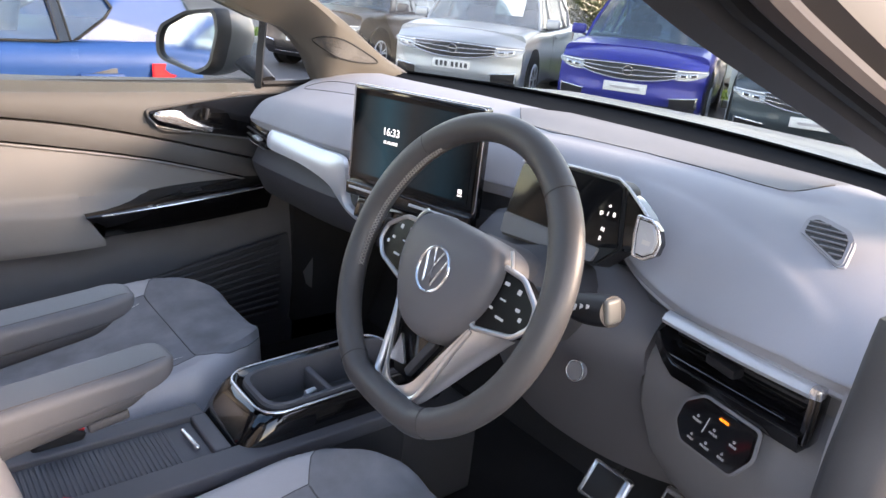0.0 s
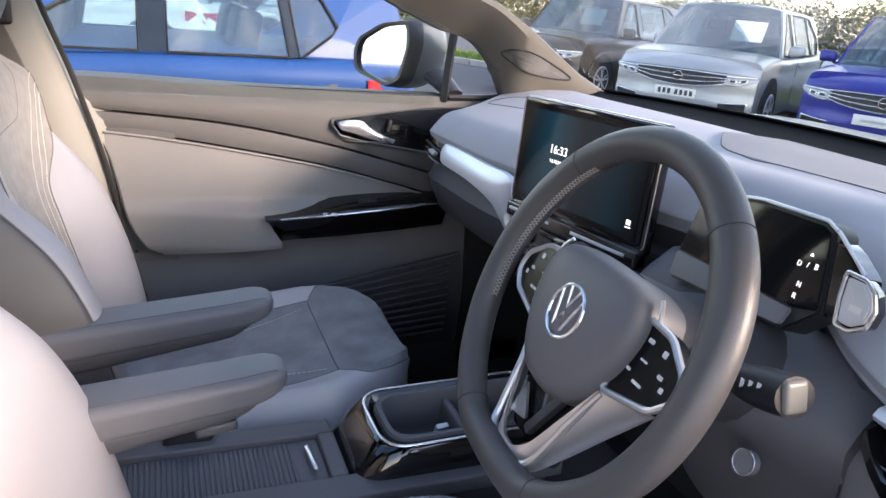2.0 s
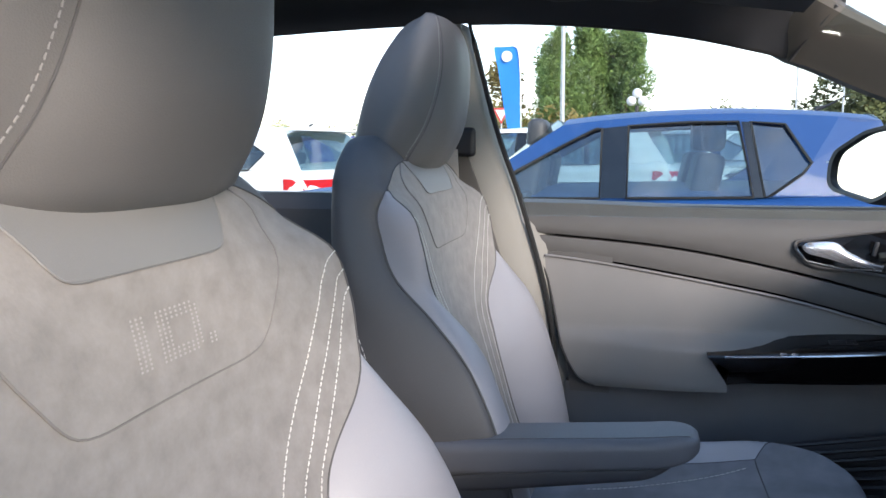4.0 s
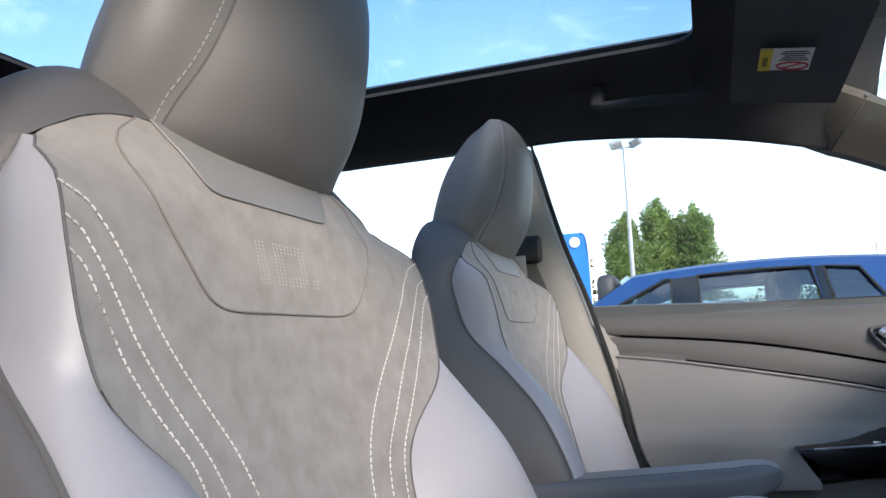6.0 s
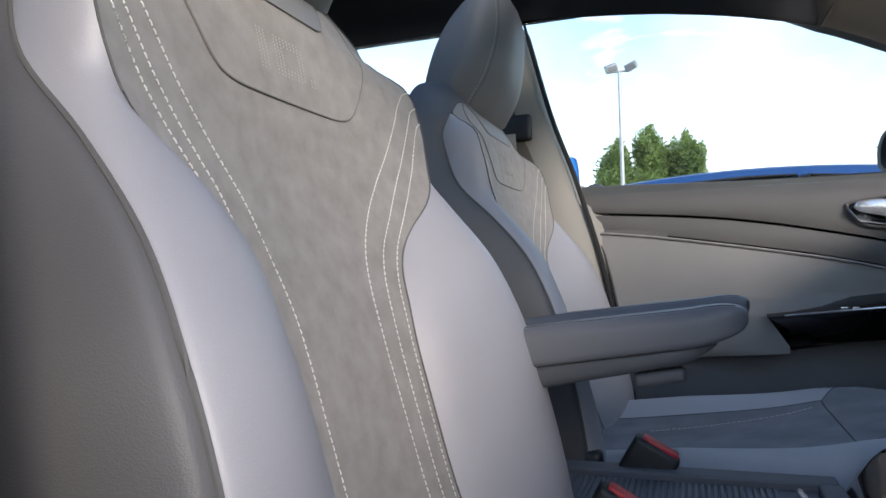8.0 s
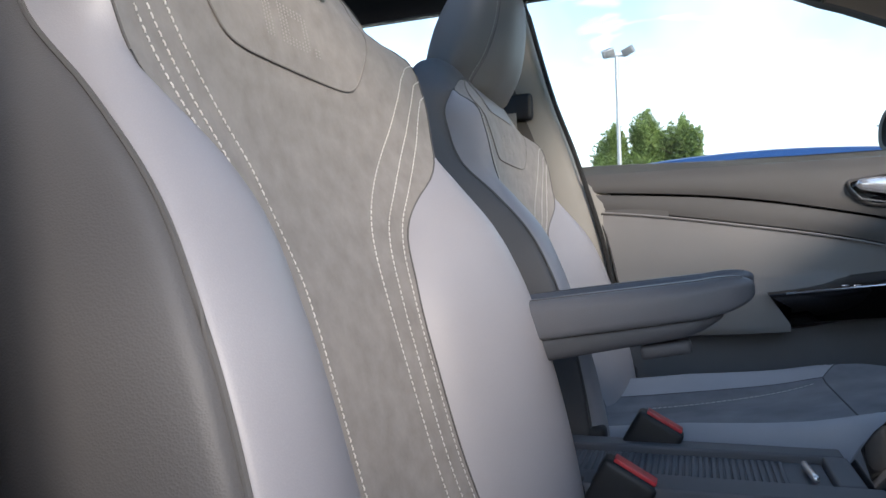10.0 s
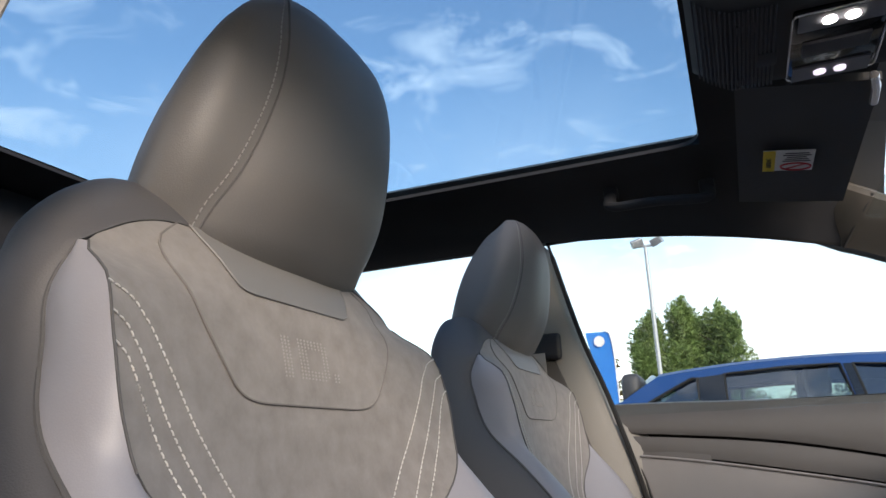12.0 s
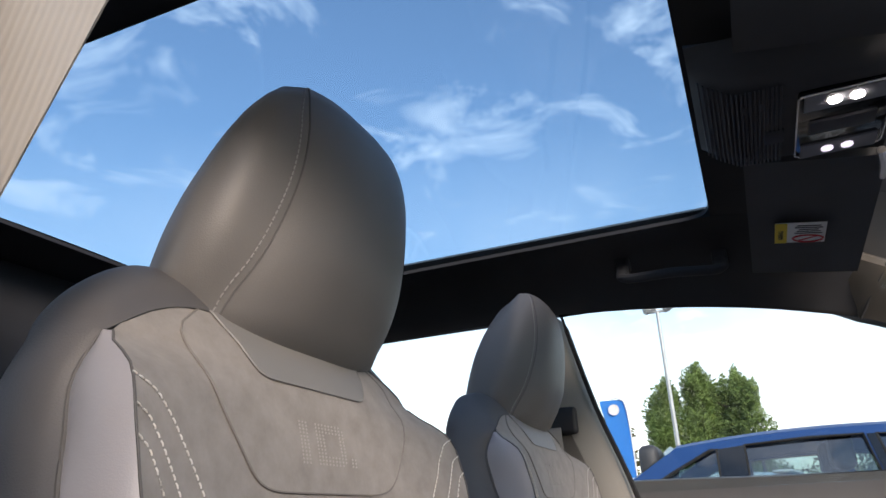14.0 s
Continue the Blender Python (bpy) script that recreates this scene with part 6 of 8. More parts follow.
    for sgn in (-1, 1):
        sp("cushion_bolster", sheet(patch(lambda y: sgn * uin(y), lambda y: sgn * 1.0, ys_a + ys_b[1:], 16)), CUSHION, "grey leatherette cushion bolster")
        sp("cushion_seam", tube([Vector((sgn * uin(y) * cw2(y), y, cush_z(uin(y) * cw2(y), y) + 0.0001)) for y in ys_a[2:] + ys_b[1:17]], 0.0009, 5), CUSHION_SEAM)
        bm = bmesh.new()
        dashes([Vector((sgn * (0.075 + 0.060 * (k / 270) ** 1.5), 0.14 + 0.001 * k, cush_z(0.075 + 0.060 * (k / 270) ** 1.5, 0.14 + 0.001 * k) + 0.0006)) for k in range(270)], 0.0045, 0.0024, 0.0007, bm, (0, 0, 0.0004))
        sp("stitching", bm, THREAD, "white contrast stitching")["kind"] = "stuff"
        rows = []
        for y in [-0.06 + 0.652 * (1 - (1 - k / 26) ** 1.4) for k in range(27)]:
            w = cw2(y)
            zt = cush_z(w, y)
            rows.append([Vector((sgn * w, y, zt)), Vector((sgn * (w + 0.004), y, zt - 0.02)), Vector((sgn * (w + 0.002), y, 0.50)), Vector((sgn * max(0.03, w - 0.02), y, 0.40))])
        sp("cushion_skirt", slab(rows, 0.004), CUSHION, "grey wrapped side of the cushion")
    rows = [[Vector((-0.06 + 0.12 * k / 8, 0.594 - 0.03 * t - 0.008 * abs(k - 4) / 4, 0.545 - 0.16 * t + 0.035 * (1 - t))) for k in range(9)] for t in (0, 0.3, 0.6, 1.0)]
    sp("cushion_nose", slab(rows, 0.01), CUSHION)
    sp("seat_base", box((0.40, 0.46, 0.13), (0, 0.25, 0.415), 0.02), BLACK)
    for sgn in (-1, 1):
        sp("recliner_cover", box((0.03, 0.16, 0.16), (sgn * 0.262, 0.02, 0.545), 0.012, 3), BLACK)
    return s
SHIELD_SEAM = material("suede_crease", (0.185, 0.171, 0.159), 0.95, vary=0.15)
PERF = material("pale_perforation", (0.37, 0.35, 0.33), 0.9, vary=0.1)
driver_seat = build_seat(0.390)
passenger_seat = build_seat(0.390, 0.88)
passenger_seat.matrix_world = pose(-0.3487, 0.096, 0.346)
bpy.context.view_layer.update()
def build_armrest(seat, x0, x1, length=0.345, button=False):
    """A folding armrest on the inner side of a seat: a padded top with a rounded tip over a thinner base."""
    w, mid = x1 - x0, (x0 + x1) / 2
    rows = []
    for k in range(57):
        t = 1 - (1 - k / 56) ** 1.6
        y = -0.06 + length * t
        tip = max(0, (t - 0.84) / 0.16)
        round_ = math.sqrt(max(0.0, 1 - tip ** 2.6))
        top = 0.804 + 0.036 * t
        bot = 0.758 + 0.046 * t
        c, hh = (top + bot) / 2 + 0.004 * tip, (top - bot) / 2 * (0.18 + 0.82 * round_)
        hw2 = w / 2 * (1 - 0.10 * t) * (0.30 + 0.70 * round_)
        sec = rounded([(-hw2, c - hh), (-hw2 * 0.97, c + hh * 0.55), (-hw2 * 0.80, c + hh), (hw2 * 0.80, c + hh), (hw2 * 0.97, c + hh * 0.55), (hw2, c - hh)], min(0.010, 0.4 * hh), 4)
        rows.append([Vector((mid + p.x, y, p.y)) for p in sec])
    pad = finish("armrest_pad", sheet(rows, closed_u=True, cap=True), ARM, None, "padded grey armrest")
    for col in (8, 15):
        adopt(pad, finish("armrest_seam", tube([r[col] for r in rows[:50]], 0.0009, 5), SEAT_SEAM))
    rows = []
    for k in range(25):
        t = 1 - (1 - k / 24) ** 1.5
        y = -0.06 + (length - 0.030) * t
        tip = max(0, (t - 0.86) / 0.14)
        top = 0.760 + 0.043 * t
        bot = 0.729 + 0.056 * t + 0.014 * tip ** 2
        hw2 = w / 2 * (0.84 - 0.10 * t) * (1 - 0.35 * tip ** 2.5)
        sec = rounded([(-hw2, bot), (-hw2, top), (hw2, top), (hw2, bot)], min(0.008, 0.4 * (top - bot)), 3)
        rows.append([Vector((mid + p.x, y, p.y)) for p in sec])
    base = finish("armrest_base", sheet(rows, closed_u=True, cap=True), ARM_LOW, None, "dark armrest underside")
    adopt(seat, pad, base)
    if button:
        adopt(base, finish("armrest_button", box((w * 0.34, 0.050, 0.014), (mid + w * 0.14, 0.185, 0.7655), 0.005, 3, pose(0, 0, 0, 9, 0, 0)), ARM_LOW))
ARM_LOW = material("armrest_plastic", (0.075, 0.076, 0.083), 0.5, grain=700, vary=0.08)
build_armrest(driver_seat, 0.086, 0.168, 0.330, True)
build_armrest(passenger_seat, -0.133, -0.050)


# ---- centre console ----
con = thing("centre_console", "dark centre console with a ribbed cover and gloss cup holder", "console", (0.04, 0.35, 0.35))
C0, C1 = -0.055, 0.135
adopt(con, finish("console_body", box((C1 - C0, 0.72, 0.27), ((C0 + C1) / 2, 0.32, 0.475), 0.018, 3), SHADOW, None, "dark plastic console body"))
adopt(con, finish("console_nose", box((C1 - C0 - 0.02, 0.22, 0.20), ((C0 + C1) / 2, 0.76, 0.46), 0.02, 3), SHADOW))
V0, V1 = -0.022, 0.088
for xa, xb, ya, yb_ in ((C0 - 0.004, V0, -0.02, 0.37), (V1, C1 + 0.004, -0.02, 0.70), (V0, V1, 0.346, 0.372)):
    adopt(con, finish("console_rail", box((xb - xa - 0.001, yb_ - ya, 0.026), ((xa + xb) / 2, (ya + yb_) / 2, 0.610), 0.004, 3), CONSOLE, None, "flat console frame beside the cover"))
cover = adopt(con, finish("sliding_cover", box((V1 - V0 - 0.002, 0.36, 0.010), ((V0 + V1) / 2, 0.165, 0.6085), 0.002), CONSOLE, None, "ribbed sliding cover"))
for k in range(42):
    adopt(cover, finish("slat", box((V1 - V0 - 0.010, 0.0056, 0.0024), ((V0 + V1) / 2, 0.005 + 0.0072 * k, 0.6142), 0.0010, 1), CONSOLE))
adopt(cover, finish("cover_pull", box((0.060, 0.008, 0.009), (0.035, 0.326, 0.620), 0.0038, 3, pose(0, 0, 0, 0, 0, 4)), CHROME))
# cup holder bowl: gloss flank, chrome ring, dark well
def ringed(s, z, inset=0.0, rear=0.390, front=0.72):
    o = rounded([(-0.064 + inset, rear + inset), (0.116 - inset, rear + inset), (0.116 - inset, front), (-0.064 + inset, front)], max(0.006, 0.046 * s), 6)
    return [(p.x, p.y, z + 0.03 * (p.y - 0.40)) for p in o]
cup = adopt(con, finish("cup_holder", sheet([ringed(1, 0.590, 0.004, 0.362), ringed(1, 0.612, 0.0, 0.372), ringed(1, 0.635, 0.0, 0.386), ringed(1, 0.652, 0.002, 0.398), ringed(1, 0.662, 0.006, 0.404), ringed(1, 0.6665, 0.010, 0.408), ringed(1, 0.664, 0.018, 0.408), ringed(0.9, 0.661, 0.026, 0.408)], closed_u=True), PIANO, None, "gloss black cup holder surround"))
adopt(cup, finish("cup_ring", tube(ringed(1, 0.667, 0.010, 0.408), 0.0024, 8, True, None, 0.7), CHROME))
adopt(cup, finish("cup_well", sheet([ringed(0.9, 0.660, 0.024, 0.408), ringed(0.85, 0.667, 0.027, 0.408), ringed(0.8, 0.667, 0.034, 0.408), ringed(0.8, 0.660, 0.037, 0.408), ringed(0.75, 0.604, 0.042, 0.408), ringed(0.7, 0.600, 0.060, 0.408)], closed_u=True), CONSOLE, None, "dark cup holder well"))
adopt(cup, finish("well_floor", box((0.11, 0.26, 0.006), (0.028, 0.565, 0.602), 0.002), BLACK))
adopt(cup, finish("well_divider", box((0.10, 0.012, 0.044), (0.027, 0.560, 0.636), 0.005, 3), CONSOLE))
adopt(cup, finish("cup_clip", box((0.010, 0.022, 0.026), (0.052, 0.525, 0.648), 0.003, 2, pose(0, 0, 0, 0, 15, 10)), SILVER))
# belt buckles
for x, y, z, lb in ((0.126, 0.145, 0.628, "driver"), (-0.054, 0.168, 0.640, "passenger")):
    bk = thing("belt_buckle", "black belt buckle with a red release button", "belt buckle", (x, y - 0.03, 0.5), "belt buckles")
    adopt(bk, finish("buckle_body", place(box((0.030, 0.062, 0.070), (0, -0.012, -0.010), 0.007, 3), basis((x, y, z - 0.02), (1, 0, 0), (0, 0.86, -0.5))), BLACK))
    adopt(bk, finish("release_button", place(box((0.020, 0.048, 0.006), (0, -0.010, 0.0262), 0.002), basis((x, y, z - 0.02), (1, 0, 0), (0, 0.86, -0.5))), RED))
    adopt(bk, finish("buckle_stem", tube([(x, y - 0.02, z - 0.06), (x, y - 0.05, z - 0.16), (x, y - 0.05, 0.42)], 0.011, 8), BLACK))
# pedals
ped = thing("pedals", "metal faced accelerator and brake pedals in the footwell", "pedals", (0.45, 0.98, 0.45))
for x, w, h in ((0.52, 0.055, 0.13), (0.40, 0.085, 0.07)):
    pd = adopt(ped, finish("pedal", place(box((w, h, 0.014), (0, 0, 0), 0.008, 3), basis((x, 0.92, 0.53), (1, 0, 0), (0, 0.6, 0.8))), CHROME))
    adopt(pd, finish("pedal_pad", place(box((w * 0.7, h * 0.8, 0.004), (0, 0, 0.008), 0.002), basis((x, 0.92, 0.53), (1, 0, 0), (0, 0.6, 0.8))), BLACK))
    adopt(pd, finish("pedal_arm", tube([(x, 0.94, 0.53), (x, 1.02, 0.62), (x, 1.06, 0.78)], 0.010, 8), BLACK))

# ---- overhead: console, visors, grab handle ----
oc = thing("overhead_console", "black roof console with ribbed ends and lit reading lamps", "roof console", (0.04, 0.34, 1.46))
rows = []
for i in range(9):
    y = 0.238 + 0.235 * i / 8
    r = []
    for j in range(13):
        x = -0.060 + 0.255 * j / 12
        e = min(1, min(j, 12 - j) / 2.0)
        f = min(1, i / 1.5)
        r.append(Vector((x, y, 1.475 - 0.052 * e ** 0.5 * (0.25 + 0.75 * f ** 0.6) - 0.010 * i / 8)))
    rows.append(r)
adopt(oc, finish("console_shell", slab(rows, 0.006), VISOR))
for k in range(19):
    y = 0.246 + 0.0046 * k
    zr = 1.475 - 0.052 * (0.25 + 0.75 * min(1, ((y - 0.238) / 0.235 * 8) / 1.5) ** 0.6) - 0.010 * (y - 0.238) / 0.235
    adopt(oc, finish("rib", box((0.186, 0.0022, 0.003), (0.068, y, zr - 0.0005), 0.0006, 1), SHADOW))
for x in (-0.005, 0.125):
    for k in range(4):
        adopt(oc, finish("microphone_slot", box((0.018, 0.0022, 0.003), (x, 0.290 + 0.006 * k, 1.4195), 0), SHADOW))
adopt(oc, finish("call_button", box((0.034, 0.022, 0.005), (0.045, 0.322, 1.4195), 0.002), BLACK))
lp = adopt(oc, finish("lamp_panel", box((0.150, 0.095, 0.008), (0.068, 0.392, 1.4140), 0.004), PIANO, None, "gloss lamp panel"))
adopt(lp, finish("lamp_frame", tube([(p.x, p.y, 1.409) for p in rounded([(-0.008, 0.344), (0.144, 0.344), (0.144, 0.440), (-0.008, 0.440)], 0.008, 3)], 0.0012, 6, True), CHROME))
for x, led in ((0.125, LED), (0.005, LED2)):
    ln = adopt(lp, finish("reading_lamp", box((0.034, 0.084, 0.004), (x, 0.392, 1.4095), 0.0015), DASH_LOW))
    for k in range(2):
        adopt(ln, finish("lamp_led", disc(0.0068, 0.003, pose(x + 0.002, 0.380 + 0.022 * k, 1.4068), 20), led))
adopt(lp, finish("lamp_switch", box((0.030, 0.070, 0.006), (0.066, 0.392, 1.4095), 0.002), SHADOW))
vis = thing("sun_visor", "black passenger sun visor folded up, with a warning label", "sun visor", (-0.34, 0.37, 1.43), "sun visors")
def visor_rows(xa, xb, za, zb):
    rows = []
    for i in range(9):
        t = i / 8
        rows.append([Vector((xa + (xb - xa) * j / 12, 0.288 + 0.175 * t, za + (zb - za) * j / 12 - 0.028 * t)) for j in range(13)])
    return rows
adopt(vis, finish("visor_panel", slab(visor_rows(-0.085, -0.535, 1.450, 1.425), -0.012), VISOR, None, "cloth covered visor panel"))
adopt(vis, finish("visor_rod", tube([(-0.07, 0.452, 1.424), (-0.10, 0.458, 1.420), (-0.14, 0.460, 1.416)], 0.006, 8), CHROME))
# the label lies on the underside
lm = basis((-0.303, 0.361, 1.4105), (0.0, 0.98, -0.155), (0.998, 0, 0.055))
lab = adopt(vis, finish("warning_label", place(box((0.074, 0.080, 0.0012), (0, 0, 0), 0), lm), WHITE_PAPER, None, "white and yellow airbag warning label"))
adopt(lab, finish("label_band", place(box((0.018, 0.080, 0.0012), (-0.028, 0, 0.001), 0), lm), YELLOW))
writing("label_word", "AIRBAG", 0.011, lm @ Matrix.Translation((-0.028, -0.005, 0.0020)) @ pose(0, 0, 0, 0, 0, 90), BLACK, lab)
adopt(lab, finish("label_ring", place(tube([(0.012 + 0.022 * math.cos(a), -0.022 + 0.014 * math.sin(a), 0.001) for a in [2 * math.pi * k / 24 for k in range(24)]], 0.0018, 5, True), lm), RED))
for k in range(5):
    adopt(lab, finish("label_line", place(box((0.040 - 0.006 * (k % 3), 0.003, 0.0006), (0.012, 0.000 + 0.0075 * k, 0.001), 0), lm), SHADOW))
adopt(lab, finish("label_stroke", place(box((0.030, 0.004, 0.0006), (0.012, -0.022, 0.001), 0, 1, pose(0, 0, 0, 0, 0, 35)), lm), RED))
vis2 = thing("sun_visor", "black driver's sun visor folded up against the header", "sun visor", (0.42, 0.37, 1.43), "sun visors")
adopt(vis2, finish("visor_panel", slab(visor_rows(0.200, 0.600, 1.462, 1.420), -0.012), VISOR, None, "cloth covered visor panel"))
adopt(vis2, finish("visor_rod", tube([(0.18, 0.452, 1.430), (0.21, 0.458, 1.424), (0.25, 0.460, 1.420)], 0.006, 8), CHROME))
gh = thing("grab_handle", "black fold-down grab handle above the passenger window", "grab handle", (-0.51, 0.14, 1.46))
hp = smooth_line([(-0.520, 0.048, 1.478), (-0.505, 0.046, 1.455), (-0.492, 0.058, 1.440), (-0.484, 0.14, 1.436), (-0.490, 0.222, 1.430), (-0.505, 0.236, 1.442), (-0.520, 0.234, 1.462)], 5)
adopt(gh, finish("handle_bar", tube(hp, 0.0135, 10, False, None, 0.7), HEADLINER))
for y, z in ((0.048, 1.478), (0.234, 1.462)):
    adopt(gh, finish("handle_mount", box((0.022, 0.030, 0.030), (-0.520, y, z), 0.007), HEADLINER))
# seat belts on the centre pillars
for sgn in (-1, 1):
    sb = thing("seat_belt", "grey webbing seat belt hanging from a black guide on the pillar", "seat belt", (X0 + sgn * 0.70, -0.15, 1.20), "seat belts")
    adopt(sb, finish("belt_guide", box((0.022, 0.070, 0.060), mir((0.690, -0.175, 1.285) if sgn > 0 else (0.694, -0.150, 1.195), sgn), 0.010, 3), BLACK))
    if sgn < 0:
        rows = [[mir((0.676, -0.195 + 0.046 * k / 4 + 0.02 * t, 1.180 - 0.62 * t), sgn) + Vector((sgn * 0.03 * t, 0, 0)) for k in range(5)] for t in (0, 0.2, 0.4, 0.6, 0.8, 1.0)]
    else:
        rows = [[Vector((0.704 + 0.028 * k / 4, -0.066 - 0.068 * k / 4 + 0.095 * u, 1.185 + 0.22 * u)) + Vector((-0.012 * u, 0, 0)) for k in range(5)] for u in (-3.0, -2.0, -1.0, 0.0, 0.35, 0.5)]
    adopt(sb, finish("webbing", slab(rows, 0.0016), BELT))

# ---- door mirror ----
dmir = thing("door_mirror", "grey mirror on the passenger door, glass turned inwards", "door mirror", (-0.92, 0.74, 1.05))
ml, mr = Vector((-1.045, 0.640, 1.13)), Vector((-0.815, 0.735, 1.15))
mm = basis((ml + mr) / 2 + Vector((0, 0, -0.005)), (mr - ml), (0.0, 0.058, 1.0))
glass_out = rounded([(-0.112, 0.010), (-0.095, 0.042), (0.000, 0.078), (0.108, 0.085), (0.118, 0.030), (0.085, -0.060), (0.030, -0.080), (-0.090, -0.050), (-0.112, -0.032)], 0.020, 4)
adopt(dmir, finish("mirror_glass", place(prism([(p.x * 0.885, p.y * 0.885) for p in glass_out], 0.003), mm), MIRROR, None, "clear mirror glass", False))
rows = []
for s, h in ((0.88, 0.002), (0.90, 0.012), (1.0, 0.013), (1.05, 0.0), (1.07, -0.03)):
    rows.append([mm @ Vector((p.x * s, p.y * s, h)) for p in glass_out])
adopt(dmir, finish("mirror_bezel", sheet(rows, closed_u=True), BLACK))
rows = []
for s, h, dx in ((1.07, -0.028, 0), (1.08, -0.05, 0.004), (1.02, -0.085, 0.012), (0.85, -0.115, 0.02), (0.5, -0.13, 0.03), (0.1, -0.132, 0.03)):
    rows.append([mm @ Vector((p.x * s + dx, p.y * s, h)) for p in glass_out])
adopt(dmir, finish("mirror_shell", sheet(rows, closed_u=True), BODY_GREY, None, "grey painted mirror shell"))
adopt(dmir, finish("mirror_arm", tube([(-0.83, 0.80, 1.10), (-0.79, 0.82, 1.075), (-0.765, 0.83, 1.06)], [0.045, 0.035, 0.03], 10, False, None, 0.5), BLACK))
adopt(dmir, finish("warning_light", place(box((0.010, 0.004, 0.002), (-0.112, 0.018, 0.0118), 0), mm), PRINT))


# ---- outside: the car park ----
ASPHALT = material("asphalt", (0.060, 0.060, 0.063), 0.85, scale=0.6, grain=55, vary=0.22, bump=0.4)
GRASS = material("grass", (0.11, 0.17, 0.025), 0.95, scale=1.2, grain=50, vary=0.3, bump=0.6)
KERB = material("kerb_concrete", (0.32, 0.31, 0.29), 0.85, scale=2, grain=80, vary=0.15)
gm = bmesh.new()
sheet([[(-900 + 150 * i, -900 + 150 * j, 0) for i in range(13)] for j in range(13)], gm)
structure("ground", gm, ASPHALT, "grey asphalt of the dealer's car park", False)

def parked_car(name, label, paint, m, L=4.5, W=1.84, H=1.65, belt=1.02, hood=0.98, roof_y=(0.55, -1.75), cowl_y=0.98, tail_y=-2.05, pillars=((0.13, -0.02), (-0.92, -1.0)), nose="suv", group="parked cars", plate=True, seats=True, quarter=None, dark_roof=False, arch=0.0, fin=True, droop=0.055):
    """A parked car; local x across, y ahead, z up. Lofted body, glazed cabin, wheels, lamps, grille."""
    c = thing(name, label, "car", (0, 0, 0), group)
    hw = W / 2
    def cp(nm, bm, mat, lb="", parent=None, smooth=True):
        o = finish(nm, bm, mat, None, lb, smooth)
        o.parent = parent or c
        return o
    f, r = L / 2, -L / 2
    # lower body, nose to tail
    top = spline([r, r + 0.12, tail_y, roof_y[1], 0, cowl_y - 0.1, cowl_y + 0.12, f - 0.45, f - 0.12, f], [belt - 0.26, belt - 0.10, belt + 0.02, belt + 0.02, belt - 0.02, belt - 0.03, hood + 0.02, hood - 0.035, hood - 0.10, hood - 0.16])
    wid = spline([r, r + 0.2, r + 0.6, 0, f - 0.7, f - 0.25, f], [hw * 0.80, hw * 0.94, hw, hw, hw * 0.995, hw * 0.975, hw * 0.95])
    bot = spline([r, r + 0.3, 0, f - 0.3, f], [0.42, 0.26, 0.22, 0.24, 0.36])
    rows = []
    n = 40
    for i in range(n + 1):
        y = r + (f - 0.34 - r) * i / n
        w, zt, zb = wid(y), top(y), bot(y)
        sec = [(0, zt + 0.035), (w * 0.55, zt + 0.028), (w * 0.84, zt + 0.012), (w * 0.92, zt - 0.002), (w * 0.965, zt - 0.030), (w * 0.985, zt - 0.075), (w * 0.99, zt - 0.12), (w * 0.978, zt - 0.15), (w * 0.985, zt - 0.22), (w, zt * 0.62 + zb * 0.38), (w * 0.985, zt * 0.3 + zb * 0.7), (w * 0.94, zb + 0.04), (w * 0.8, zb), (0, zb)]
        half = [Vector((a, y, z)) for a, z in sec]
        rows.append([Vector((-p.x, p.y, p.z)) for p in half[::-1]] + half[1:])
    cp("body", sheet(rows, cap=True), paint)
    # the nose: bonnet edge, grille face and bumper
    off = spline([0.20, 0.28, 0.34, hood - 0.42, hood - 0.30, hood - 0.22, hood - 0.16, hood - 0.10, hood - 0.05], [0.13, 0.035, 0.0, 0.0, 0.0, 0.025, 0.07, 0.17, 0.36])
    def face_y(x, z):
        return f - off(z) - 0.24 * min(1.2, abs(x) / (hw * 0.97)) ** 2.8
    rows = []
    for k in range(19):
        z = 0.20 + (hood - 0.25) * k / 18
        us = [-1 + j / 12 for j in range(25)]
        crown = 0.03 * max(0, (k - 14) / 4)
        mid = [Vector((u * hw * 0.965, face_y(u * hw * 0.965, z), z + crown * (1 - u * u))) for u in us]
        rows.append([Vector((-hw * 0.985, f - 0.62, z))] + mid + [Vector((hw * 0.985, f - 0.62, z))])
    cp("nose", sheet(rows), paint)
    # cabin: side frames with glass, roof, screens
    bx, tx = hw * 0.945, hw * 0.72
    zr = H - 0.05
    def fx(y, z):
        t = (z - belt) / (zr - belt)
        k = wid(y) / hw
        return k * bx + (tx - bx) * (t ** 1.15 if t > 0 else 0)
    roofline = lambda y: zr - 0.05 * max(0, (y - 0.1)) ** 2 * 1.2 - droop * max(0, (-y - 0.6)) ** 2 - arch * ((y - (roof_y[0] + roof_y[1]) / 2) / ((roof_y[0] - roof_y[1]) / 2)) ** 2
    outl = [(cowl_y, belt - 0.03)] + [(cowl_y + (roof_y[0] - cowl_y) * t, belt - 0.03 + (roofline(roof_y[0]) - belt + 0.03) * (t ** 0.92)) for t in (0.33, 0.66)]
    outl += [(roof_y[0] + (roof_y[1] - roof_y[0]) * k / 8, roofline(roof_y[0] + (roof_y[1] - roof_y[0]) * k / 8)) for k in range(9)] + [(tail_y, belt + 0.02)]
    (b1, b2), (c1, c2) = pillars
    zt_ = lambda y: roofline(y) - 0.040
